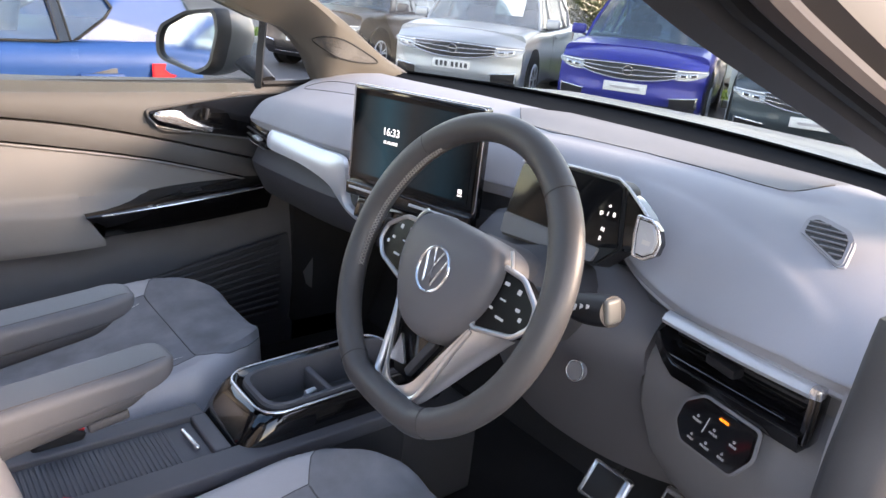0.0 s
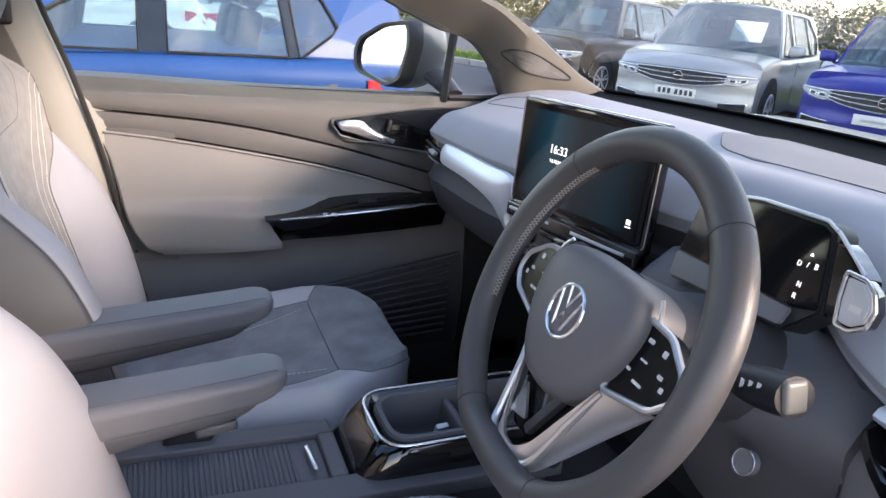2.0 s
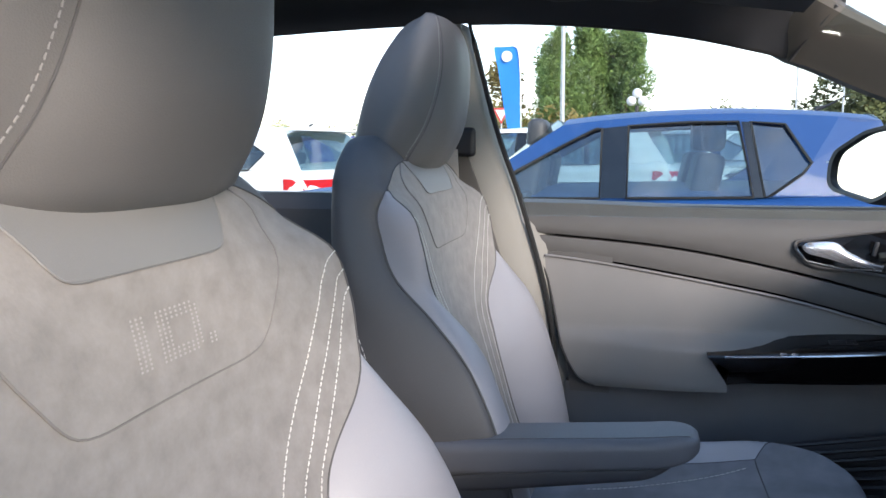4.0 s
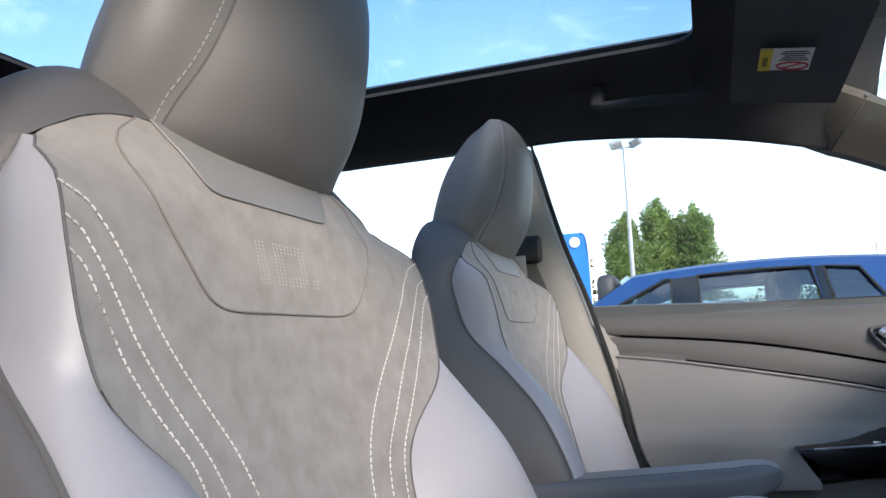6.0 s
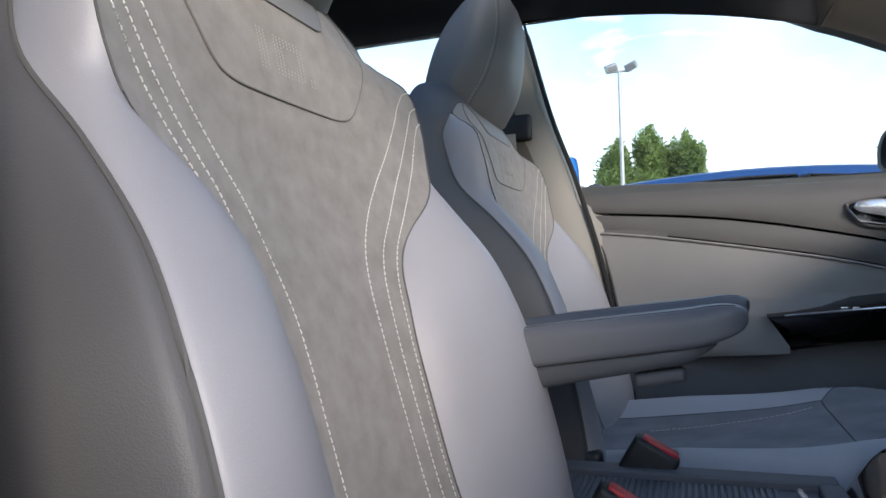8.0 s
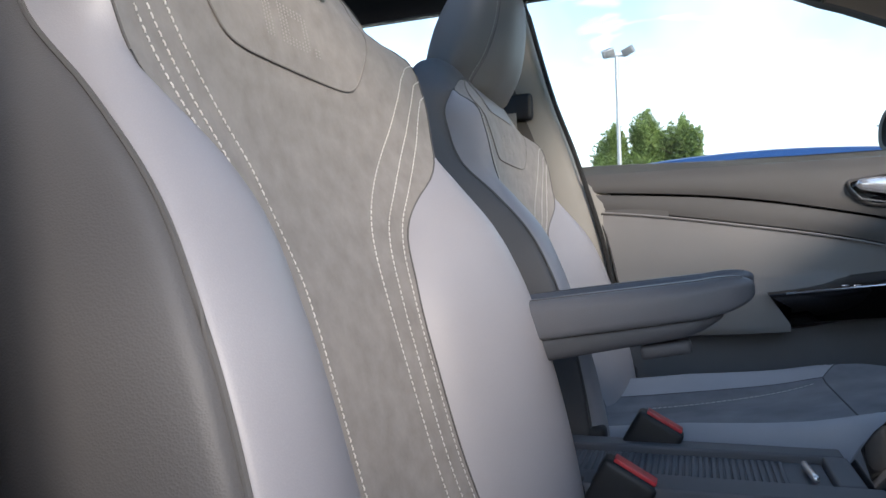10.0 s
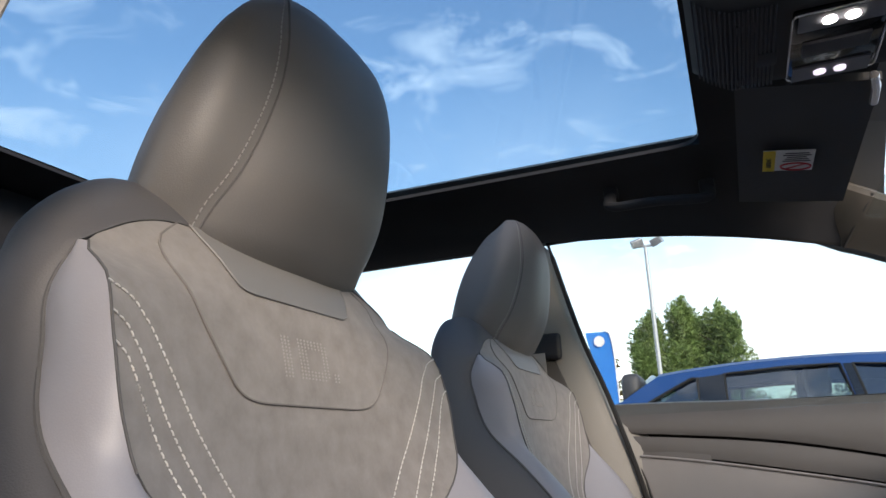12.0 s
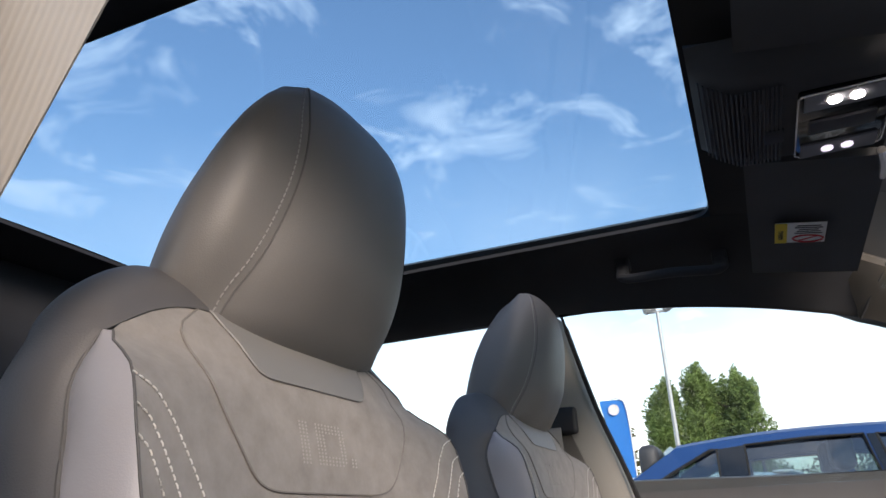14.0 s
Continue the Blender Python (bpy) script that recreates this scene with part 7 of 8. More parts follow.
    zb_ = lambda y: belt + 0.004 + 0.02 * max(0, -y) / 1.5
    wins = []
    fa = cowl_y - 0.16
    wins.append([(fa, zb_(fa))] + [(fa + (roof_y[0] - 0.16 - fa) * t, zb_(fa) + (zt_(roof_y[0] - 0.12) - zb_(fa)) * (t ** 0.85)) for t in (0.35, 0.7, 1.0)] + [(b1 + (roof_y[0] - 0.16 - b1) * t, zt_(b1 + (roof_y[0] - 0.16 - b1) * t)) for t in (0.5, 0.0)] + [(b1, zb_(b1))])
    wins.append([(b2, zb_(b2)), (b2, zt_(b2)), ((b2 + c1) / 2, zt_((b2 + c1) / 2)), (c1 + 0.06, zt_(c1)), (c1, zb_(c1))])
    qr = quarter or roof_y[1] + 0.22
    wins.append([(c2, zb_(c2)), (c2 + 0.055, zt_(c2)), (c2 - 0.10, zt_(c2 - 0.1) - 0.01), (qr - 0.02, (zt_(c2) + zb_(c2)) / 2 - 0.02), (qr + 0.02, (zt_(c2) + zb_(c2)) / 2 - 0.07), (qr + 0.16, zb_(c2) + 0.01)])
    for sgn in (-1, 1):
        bm = bmesh.new()
        def loop(pts):
            vs = [bm.verts.new((0, p[0], p[1])) for p in pts]
            return [bm.edges.new((vs[k], vs[(k + 1) % len(vs)])) for k in range(len(vs))]
        edges = loop(outl)
        for wpoly in wins:
            edges += loop(wpoly)
        bmesh.ops.triangle_fill(bm, use_beauty=True, edges=edges, normal=(1, 0, 0))
        def inside(p, poly):
            hit = False
            for k in range(len(poly)):
                (ya, za), (yq, zq) = poly[k], poly[k - 1]
                if (za > p[1]) != (zq > p[1]) and p[0] < (yq - ya) * (p[1] - za) / (zq - za) + ya:
                    hit = not hit
            return hit
        kill = [fc for fc in bm.faces if any(inside((fc.calc_center_median().y, fc.calc_center_median().z), wp) for wp in wins)]
        bmesh.ops.delete(bm, geom=kill, context="FACES_ONLY")
        for v in bm.verts:
            v.co.x = sgn * fx(v.co.y, v.co.z)
        ex = bmesh.ops.extrude_face_region(bm, geom=bm.faces[:])
        for v in [q for q in ex["geom"] if isinstance(q, bmesh.types.BMVert)]:
            v.co.x -= sgn * 0.03
        cp("side_frame", bm, paint, "", None, False)
        for wpoly in wins:
            g2 = bmesh.new()
            g2.faces.new([g2.verts.new((sgn * (fx(p[0], p[1]) - 0.012), p[0], p[1])) for p in wpoly])
            bmesh.ops.triangulate(g2, faces=g2.faces[:])
            w = cp("side_window", g2, CAR_GLASS, "", None, False)
            w.visible_shadow = False
            cp("window_frame", tube([(sgn * (fx(p[0], p[1]) + 0.002), p[0], p[1]) for p in wpoly], 0.008, 5, True), RUBBER, "", w)
        for ya_, yc_ in ((b1, b2), (c1, c2)):
            ps = [(ya_ - 0.004, zb_(ya_)), (ya_ - 0.004 + (0.05 if ya_ == c1 else 0), zt_(ya_)), (yc_ + 0.004 + (0.05 if ya_ == c1 else 0), zt_(yc_)), (yc_ + 0.004, zb_(yc_))]
            g3 = bmesh.new()
            g3.faces.new([g3.verts.new((sgn * (fx(p[0], p[1]) + 0.004), p[0], p[1])) for p in ps])
            ex = bmesh.ops.extrude_face_region(g3, geom=g3.faces[:])
            bmesh.ops.translate(g3, vec=(-sgn * 0.012, 0, 0), verts=[q for q in ex["geom"] if isinstance(q, bmesh.types.BMVert)])
            cp("pillar_cover", g3, PIANO, "", None, False)
    rows = []
    for i in range(13):
        y = roof_y[0] + (roof_y[1] - roof_y[0]) * i / 12
        z = roofline(y)
        rows.append([Vector((u * fx(y, z) * 1.003, y, z + (H - zr) * (1 - abs(u) ** 2.6))) for u in [-1 + k / 7 for k in range(15)]])
    cp("roof", slab(rows, 0.03, (0, 0, -1)), BLACK if dark_roof else paint)
    def screen(ya, za, yq, zq, wa, wq, bulge, mat, nm):
        rws = []
        for i in range(7):
            t = i / 6
            rws.append([Vector((u * (wa + (wq - wa) * t), ya + (yq - ya) * t + bulge * (1 - u * u), za + (zq - za) * t + (H - zr) * (1 - abs(u) ** 2.6) * t)) for u in [-1 + k / 5 for k in range(11)]])
        g2 = cp(nm, slab(rws, 0.004), mat)
        g2.visible_shadow = False
    screen(cowl_y, belt - 0.03, roof_y[0], roofline(roof_y[0]), bx * 0.97, fx(roof_y[0], roofline(roof_y[0])) * 0.97, 0.08, CAR_GLASS, "windscreen")
    screen(tail_y, belt + 0.02, roof_y[1], roofline(roof_y[1]), bx * 0.94, fx(roof_y[1], roofline(roof_y[1])) * 0.95, -0.05, CAR_GLASS, "rear_window")
    # tailgate spoiler
    if fin:
        cp("spoiler", box((2 * tx * 0.95, 0.22, 0.035), (0, roof_y[1] - 0.06, roofline(roof_y[1]) + 0.055), 0.014, 2), paint)
    cp("aerial", tube([(0, roof_y[1] + 0.15, H - 0.01), (0, roof_y[1] + 0.08, H + 0.015), (0, roof_y[1] - 0.02, H + 0.075)], [0.014, 0.006, 0.0022], 8), BLACK)
    # cabin furniture
    if seats:
        cp("cabin_floor", box((hw * 1.7, 2.3, 0.06), (0, -0.35, belt - 0.14), 0.02), SHADOW)
        cp("car_dash", box((hw * 1.7, 0.35, 0.12), (0, cowl_y - 0.25, belt - 0.02), 0.04), SHADOW)
        for x, y in ((-0.36, -0.12), (0.36, -0.12), (-0.36, -1.05), (0.36, -1.05)):
            st = cp("seat", box((0.46, 0.14, 0.34), (x, y, belt + 0.06), 0.05, 3, pose(0, 0, 0, 12, 0, 0)), SHADOW)
            cp("headrest", box((0.27, 0.11, 0.19), (x, y - 0.05, belt + 0.33), 0.05, 3), SHADOW, "", st)
    # wheels
    for x in (-1, 1):
        for y in (f - 0.88, r + 0.80):
            cp("wheel_arch", disc(0.40, 0.03, pose(x * (wid(y) - 0.008), y, 0.36, 0, 90, 0), 32), RUBBER)
            wl_ = cp("wheel", disc(0.335, 0.22, pose(x * (hw - 0.10), y, 0.337, 0, 90, 0), 32), RUBBER)
            cp("rim", disc(0.215, 0.02, pose(x * (hw + 0.012), y, 0.337, 0, 90, 0), 32), BLACK, "", wl_)
            bm = bmesh.new()
            for k in range(10):
                q_ = k // 2 * 1.2566 + (0.17 if k % 2 else -0.17)
                box((0.014, 0.026, 0.19), (x * (hw + 0.020), y + 0.115 * math.sin(q_), 0.337 + 0.115 * math.cos(q_)), 0.004, 1, pose(0, 0, 0, -math.degrees(q_), 0, 0), bm=bm)
            tube([(x * (hw + 0.018), y + 0.212 * math.sin(j_ * 0.2618), 0.337 + 0.212 * math.cos(j_ * 0.2618)) for j_ in range(24)], 0.012, 6, True, bm=bm)
            box((0.02, 0.06, 0.06), (x * (hw + 0.020), y, 0.337), 0.015, 2, bm=bm)
            cp("spokes", bm, SILVER, "", wl_)
    # face: lamps, grille bars, plate, bumper mouth
    gz = hood - 0.29
    def strip(xa, xb, za, zb2, depth, mat, nm, lift=0.012, parent=None, n2=10, lb=""):
        """A band that lies on the nose between two heights, given as numbers or as functions of x."""
        lo = za if callable(za) else (lambda x: za)
        hi = zb2 if callable(zb2) else (lambda x: zb2)
        rws = []
        for k in range(n2 + 1):
            x = xa + (xb - xa) * k / n2
            a_, c_ = lo(x), hi(x)
            rws.append([Vector((x, face_y(x, a_) + lift - 0.008, a_)), Vector((x, face_y(x, (a_ + c_) / 2) + lift - 0.008 + depth, (a_ + c_) / 2)), Vector((x, face_y(x, c_) + lift - 0.008, c_))])
        return cp(nm, slab(rws, 0.01, (0, -1, 0)), mat, lb, parent)
    gw = hw * 0.64
    g_top = lambda x: gz + 0.082 - 0.012 * (abs(x) / gw) ** 2
    g_bot = lambda x: gz - 0.098 + 0.085 * (abs(x) / gw) ** 2.4
    gr = strip(-gw, gw, g_bot, g_top, 0.004, BLACK, "grille", 0.020, None, 24)
    for k in range(4):
        t_ = (0.0, 0.34, 0.68, 1.0)[k]
        ln_ = lambda x, t_=t_: g_bot(x) + (g_top(x) - g_bot(x)) * t_
        strip(-gw, gw, lambda x: ln_(x) - 0.005, lambda x: ln_(x) + 0.007, 0.006, CHROME, "grille_bar", 0.032, gr, 24)
    for k in range(17):
        x = -gw * 0.9 + gw * 1.8 * k / 16
        cp("grille_web", box((0.006, 0.006, max(0.03, g_top(x) - g_bot(x) - 0.02)), (x, face_y(x, gz) + 0.014, (g_top(x) + g_bot(x)) / 2), 0), SHADOW, "", gr)
    strip(-hw * 0.93, hw * 0.93, lambda x: gz + 0.096 - 0.02 * (abs(x) / hw) ** 2, lambda x: gz + 0.102 - 0.02 * (abs(x) / hw) ** 2, 0.0, RUBBER, "bonnet_gap", 0.0095, None, 24)
    for s2 in (-1, 1):
        xa_, xb_ = s2 * hw * 0.60, s2 * hw * 0.985
        u_ = lambda x: (abs(x) - abs(xa_)) / (abs(xb_) - abs(xa_))
        h_top = lambda x: gz + 0.076 + 0.012 * u_(x)
        h_bot = lambda x: gz - 0.020 - 0.028 * math.sin(math.pi * min(1, 0.25 + 0.6 * u_(x))) + 0.070 * u_(x) ** 2.2
        hl_ = strip(xa_, xb_, h_bot, h_top, 0.012, LAMP, "headlight", 0.026, None, 16, "clear headlight")
        strip(s2 * hw * 0.62, s2 * hw * 0.96, lambda x: h_top(x) - 0.018, lambda x: h_top(x) - 0.008, 0.003, WHITE_PAPER, "lamp_bar", 0.042, hl_, 12)
        strip(s2 * hw * 0.62, s2 * hw * 0.88, lambda x: h_bot(x) + 0.004, lambda x: h_bot(x) + 0.014, 0.003, CHROME, "lamp_bar", 0.042, hl_, 12)
        for xc in (0.70, 0.82):
            strip(s2 * hw * (xc - 0.045), s2 * hw * (xc + 0.045), lambda x: (h_top(x) + h_bot(x)) / 2 - 0.024, lambda x: (h_top(x) + h_bot(x)) / 2 + 0.016, 0.008, CHROME, "lamp_lens", 0.038, hl_, 6)
            strip(s2 * hw * (xc - 0.030), s2 * hw * (xc + 0.030), lambda x: (h_top(x) + h_bot(x)) / 2 - 0.016, lambda x: (h_top(x) + h_bot(x)) / 2 + 0.009, 0.006, BLACK, "lamp_lens", 0.046, hl_, 6)
        strip(s2 * hw * 0.58, s2 * hw * 0.90, gz - 0.36, lambda x: gz - 0.235 - 0.03 * (1 - u_(x)), 0.0, BLACK, "air_intake", 0.022)
        strip(s2 * hw * 0.56, s2 * hw * 0.90, lambda x: gz - 0.238 - 0.03 * (1 - u_(x)), lambda x: gz - 0.224 - 0.03 * (1 - u_(x)), 0.004, CHROME, "intake_trim", 0.034)
        strip(s2 * hw * 0.895, s2 * hw * 0.915, gz - 0.36, gz - 0.225, 0.004, CHROME, "intake_trim", 0.034, None, 3)
        cp("bonnet_crease", tube([(s2 * hw * (0.50 + 0.14 * t), cowl_y + 0.10 + (f - 0.50 - cowl_y) * t, top(cowl_y + 0.10 + (f - 0.50 - cowl_y) * t) + 0.022) for t in (0, 0.25, 0.5, 0.75, 1.0)], 0.012, 6, False, None, 0.5), paint)
        # tail lamp on the corner
        ty = spline([0, 0.6 * hw, hw], [r - 0.01, r + 0.03, r + 0.20])
        rws = [[Vector((s2 * hw * u, ty(hw * u) - 0.02 + 0.0 * z, belt - 0.22 + z)) for z in (0, 0.07, 0.14)] for u in (0.50, 0.6, 0.7, 0.8, 0.88)]
        rws.append([Vector((s2 * hw * 0.99, r + 0.36, belt - 0.19 + z)) for z in (0, 0.06, 0.12)])
        cp("tail_light", slab(rws, 0.02, (0, 1, 0)), TAIL, "red tail light")
    strip(-hw * 0.90, hw * 0.90, gz - 0.48, gz - 0.36, 0.0, BLACK, "bumper_mouth", 0.018, None, 20)
    strip(-hw * 0.60, hw * 0.60, gz - 0.43, gz - 0.415, 0.004, CHROME if nose == "suv" else BLACK, "bumper_trim", 0.026)
    bd = cp("badge", disc(0.062, 0.016, pose(0, f + 0.028, gz + 0.010, 90, 0, 0), 28), CHROME, "round silver badge")
    cp("badge_disc", disc(0.052, 0.004, pose(0, f + 0.037, gz + 0.010, 90, 0, 0), 28), BLACK, "", bd)
    cp("badge_bar", box((0.085, 0.004, 0.012), (0, f + 0.040, gz + 0.010), 0.002), CHROME, "", bd)
    if plate:
        pl = cp("number_plate", box((0.52, 0.012, 0.112), (0, f + 0.030, gz - 0.19), 0.006), WHITE_PAPER, "white number plate with dark bars")
        bm = bmesh.new()
        for k in range(7):
            box((0.036, 0.004, 0.064), (-0.205 + 0.062 * k + (0.03 if k > 3 else 0), f + 0.037, gz - 0.19), 0, bm=bm)
        if plate == "bars":
            cp("plate_bars", bm, SHADOW, "", pl)
        else:
            bm.free()
            cp("plate_bars", box((0.36, 0.004, 0.028), (0, f + 0.037, gz - 0.195), 0), material_grey, "", pl)
    for s2 in (-1, 1) if fin else (-1,):
        mi = cp("wing_mirror", box((0.20, 0.10, 0.14), (s2 * (hw + 0.09), cowl_y - 0.18, belt + 0.07), 0.04, 3), paint if not dark_roof else BLACK)
        cp("mirror_stalk", box((0.08, 0.05, 0.03), (s2 * (hw - 0.01), cowl_y - 0.18, belt + 0.0), 0.01), BLACK, "", mi)
        for y in (b2 - 0.02, c1 - 0.05):
            dh = cp("door_handle", box((0.03, 0.20, 0.026), (s2 * (hw * 0.995 + 0.006), y + 0.12 - 0.24, belt - 0.135), 0.008), paint)
            cp("handle_hollow", box((0.006, 0.15, 0.055), (s2 * (hw * 0.985), y - 0.12, belt - 0.125), 0.002), SHADOW, "", dh)
        for y in (b1 - 0.07, c1 - 0.02):
            cp("door_gap", box((0.004, 0.006, 0.55), (s2 * (hw * 0.992), y, belt - 0.36), 0), RUBBER)
    c.matrix_world = m
    return c
LAMP = material("clear_lamp", (0.26, 0.28, 0.30), 0.10, metal=0.2, coat=1.0, bump=0, vary=0.2, scale=20)
TAIL = material("red_lamp", (0.50, 0.015, 0.02), 0.15, coat=1.0, bump=0, vary=0.1)
material_grey = material("grey_print", (0.45, 0.42, 0.44), 0.6, vary=0.05)
def paint(name, color, metal=0.35):
    return material(name, color, 0.36, metal=metal, coat=0.45, bump=0.0, vary=0.04, scale=2)
P_BLUE = material("bright_blue_paint", (0.014, 0.060, 0.20), 0.50, metal=0.0, spec=0.3, coat=0.06, bump=0.0, vary=0.05, scale=2)
P_SILVER = paint("silver_paint", (0.40, 0.425, 0.45), 0.6)
P_NAVY = paint("deep_blue_paint", (0.020, 0.028, 0.26))
P_BROWN = paint("grey_brown_paint", (0.075, 0.068, 0.062), 0.5)
P_TEAL = paint("slate_grey_paint", (0.060, 0.085, 0.10), 0.5)
P_WHITE = paint("white_paint", (0.78, 0.78, 0.78), 0.0)
P_PURPLE = paint("violet_blue_paint", (0.045, 0.050, 0.30), 0.4)
P_DARK = paint("dark_blue_paint", (0.030, 0.036, 0.060), 0.4)
# the blue hatchback beside the passenger door, its tail ahead
parked_car("hatchback", "bright blue hatchback parked beside the car, seen from its side", P_BLUE, pose(-3.66, -0.48, 0, 0, 0, 180), L=4.06, W=1.75, H=1.398, belt=0.925, hood=0.90, roof_y=(-0.33, -1.82), cowl_y=0.26, tail_y=-1.98, pillars=((-0.53, -0.66), (-1.24, -1.29)), quarter=-1.48, arch=0.045, fin=False, droop=0.0)
# the row of cars ahead, facing this one
ROW = 180 + 27.6
def row_car(nm, lb, pt, px, py, deg=ROW, **kw):
    """Placed by the middle of its nose."""
    L = kw.get("L", 4.5)
    d = Vector((-math.sin(radians(deg)), math.cos(radians(deg))))
    parked_car(nm, lb, pt, pose(px - d.x * L / 2, py - d.y * L / 2, 0, 0, 0, deg), **kw)
row_car("suv", "silver family SUV parked nose out with a dark-barred plate", P_SILVER, -6.45, 6.15, ROW + 5, plate="bars")
row_car("suv", "deep blue sporty SUV parked nose out with a white plate", P_NAVY, -4.45, 7.25, plate=True)
row_car("saloon", "slate grey saloon parked nose out at the row's end", P_TEAL, -2.45, 8.0, H=1.46, belt=0.95, hood=0.88, L=4.7, plate=True, nose="saloon")
row_car("suv", "grey-brown SUV with a paper sheet behind its windscreen", P_BROWN, -9.4, 5.5, plate="bars")
# cars further off
parked_car("estate_car", "white estate car parked behind the blue hatchback", P_WHITE, pose(-7.6, -5.2, 0, 0, 0, 170), H=1.50, belt=0.95, hood=0.9, plate=False)
parked_car("small_car", "violet blue car parked in the further row", P_PURPLE, pose(-11.5, -6.5, 0, 0, 0, 172), H=1.5, belt=0.95, hood=0.9, plate=False)
for k, (x, y, pt, nm, lb) in enumerate(((-10.5, -1.2, P_WHITE, "white_hatchback", "white hatchback in the row behind"), (-13.5, 0.6, P_SILVER, "silver_hatchback", "silver hatchback in the further row"), (-13.4, 2.3, P_WHITE, "white_suv", "white SUV beside the grass"), (-13.0, 9.5, P_DARK, "dark_hatchback", "dark hatchback on the road beyond the grass"), (-9.0, 14.5, P_WHITE, "white_van", "white car on the road beyond the grass"), (-16, -9, P_SILVER, "silver_car", "silver car in a distant row"), (-20, -4.5, P_WHITE, "white_car", "white car in a distant row"))):
    parked_car(nm, lb, pt, pose(x, y, 0, 0, 0, 170 + 6 * (k % 3) if k < 3 or k > 4 else 95), H=1.52, belt=0.95, hood=0.9, plate=False)
parked_car("small_car", "blue hatchback parked behind, seen in the door mirror", P_BLUE, pose(-5.0, -9.6, 0, 0, 0, 60), L=4.1, H=1.5, belt=0.95, hood=0.9, plate=False)
parked_car("estate_car", "white estate car parked behind, seen in the door mirror", P_WHITE, pose(-8.2, -15.0, 0, 0, 0, 50), H=1.75, belt=1.05, hood=0.98, plate=False)
# paper sheets behind windscreens are flat
for x, y, rot in ((-6.90, 7.53, ROW + 5), (-9.85, 6.95, ROW)):
    sm = pose(x, y, 1.29, 60, 0, rot - 180)
    o = tagged(finish("price_sheet", place(box((0.42, 0.30, 0.003), (0, 0, 0), 0), sm), WHITE_PAPER), "white price sheet behind a windscreen", "paper sheet")
# verge of grass with a kerb
vd = Vector((0.885, 0.465, 0))
vn = Vector((-0.465, 0.885, 0))
v0_ = Vector((-9.5, 9.3, 0))
def strip_pts(a, c, z, n=40):
    return [[v0_ + vd * (-14 + 44 * k / n) + vn * w + Vector((0, 0, z)) for k in range(n + 1)] for w in (a, (a + c) / 2, c)]
structure("ground_verge", slab(strip_pts(0.12, 2.4, 0.10), -0.10), GRASS, "strip of mown grass")
kb = thing("kerb", "row of pale concrete kerb stones along the grass", "kerb", tuple(v0_), "", "structure")
for k in range(44):
    p = v0_ + vd * (-14 + k) + vn * 0.05
    adopt(kb, finish("kerb_stone", place(box((0.985, 0.13, 0.14), (0, 0, 0.06), 0.015, 1), basis(p, vd, vn)), KERB))
# grass blades
def grass_blades(n):
    rnd = random.Random(3)
    verts, faces = [], []
    for _ in range(n):
        p = v0_ + vd * rnd.uniform(-8, 14) + vn * rnd.uniform(0.15, 2.35)
        a = rnd.uniform(0, 6.28)
        d = Vector((math.cos(a), math.sin(a), 0)) * 0.012
        lean = Vector((rnd.uniform(-0.04, 0.04), rnd.uniform(-0.04, 0.04), rnd.uniform(0.05, 0.11)))
        k = len(verts)
        verts += [p + Vector((0, 0, 0.1)) - d, p + Vector((0, 0, 0.1)) + d, p + Vector((0, 0, 0.1)) + lean]
        faces.append((k, k + 1, k + 2))
    me = bpy.data.meshes.new("grass_blades")
    me.from_pydata(verts, [], faces)
    me.materials.append(GRASS)
    return tagged(new("grass_blades", me), "short grass blades on the verge", "grass", "", "stuff")
grass_blades(9000)
# marker posts in the grass
for k, s in enumerate((-1.2, 4.6)):
    p = v0_ + vd * s + vn * 1.2
    mp_ = thing("marker_post", "white marker post in the grass", "post", tuple(p), "marker posts")
    adopt(mp_, finish("post_body", box((0.14, 0.14, 0.55), p + Vector((0, 0, 0.36)), 0.02), P_WHITE))
    adopt(mp_, finish("post_cap", box((0.15, 0.15, 0.05), p + Vector((0, 0, 0.66)), 0.02), KERB))
# flood light on its pole
POLE = Vector((-27.0, -2.374, 0))
lamp = thing("flood_light_pole", "tall grey pole with two flood lights", "street lamp", tuple(POLE))
GALV = material("galvanised_steel", (0.42, 0.44, 0.46), 0.5, metal=0.6, vary=0.1)
adopt(lamp, finish("pole", tube([POLE, POLE + Vector((0, 0, 8.35))], [0.10, 0.065], 14), GALV))
adopt(lamp, finish("cross_arm", box((0.08, 0.75, 0.08), POLE + Vector((0, 0.1, 8.35)), 0.01), GALV))
for y, a in ((-0.30, 25), (0.45, -10)):
    fl = adopt(lamp, finish("flood_head", place(box((0.34, 0.44, 0.30), (0, 0, 0), 0.03), pose(POLE.x, POLE.y + y, 8.50, 20, 20, a)), GALV))
    adopt(fl, finish("lamp_glass", place(box((0.012, 0.36, 0.24), (0.175, 0, 0), 0.004), pose(POLE.x, POLE.y + y, 8.50, 20, 20, a)), LAMP))
for nm, x, y, h in (("far_lamp_post", -34, 7.2, 4.6), ("far_lamp_post", -40, 10.6, 5.2)):
    fp = thing("lamp_post", "thin distant lamp post", "street lamp", (x, y, 0), "distant lamp posts")
    adopt(fp, finish("pole", tube([(x, y, 0), (x, y, h)], [0.05, 0.04], 8), GALV))
    adopt(fp, finish("lamp_head", box((0.10, 0.14, 0.06), (x, y, h), 0.02), GALV))
gp = thing("globe_lamp", "short post with a cluster of white globe lamps", "street lamp", (-24, 0.2, 0))
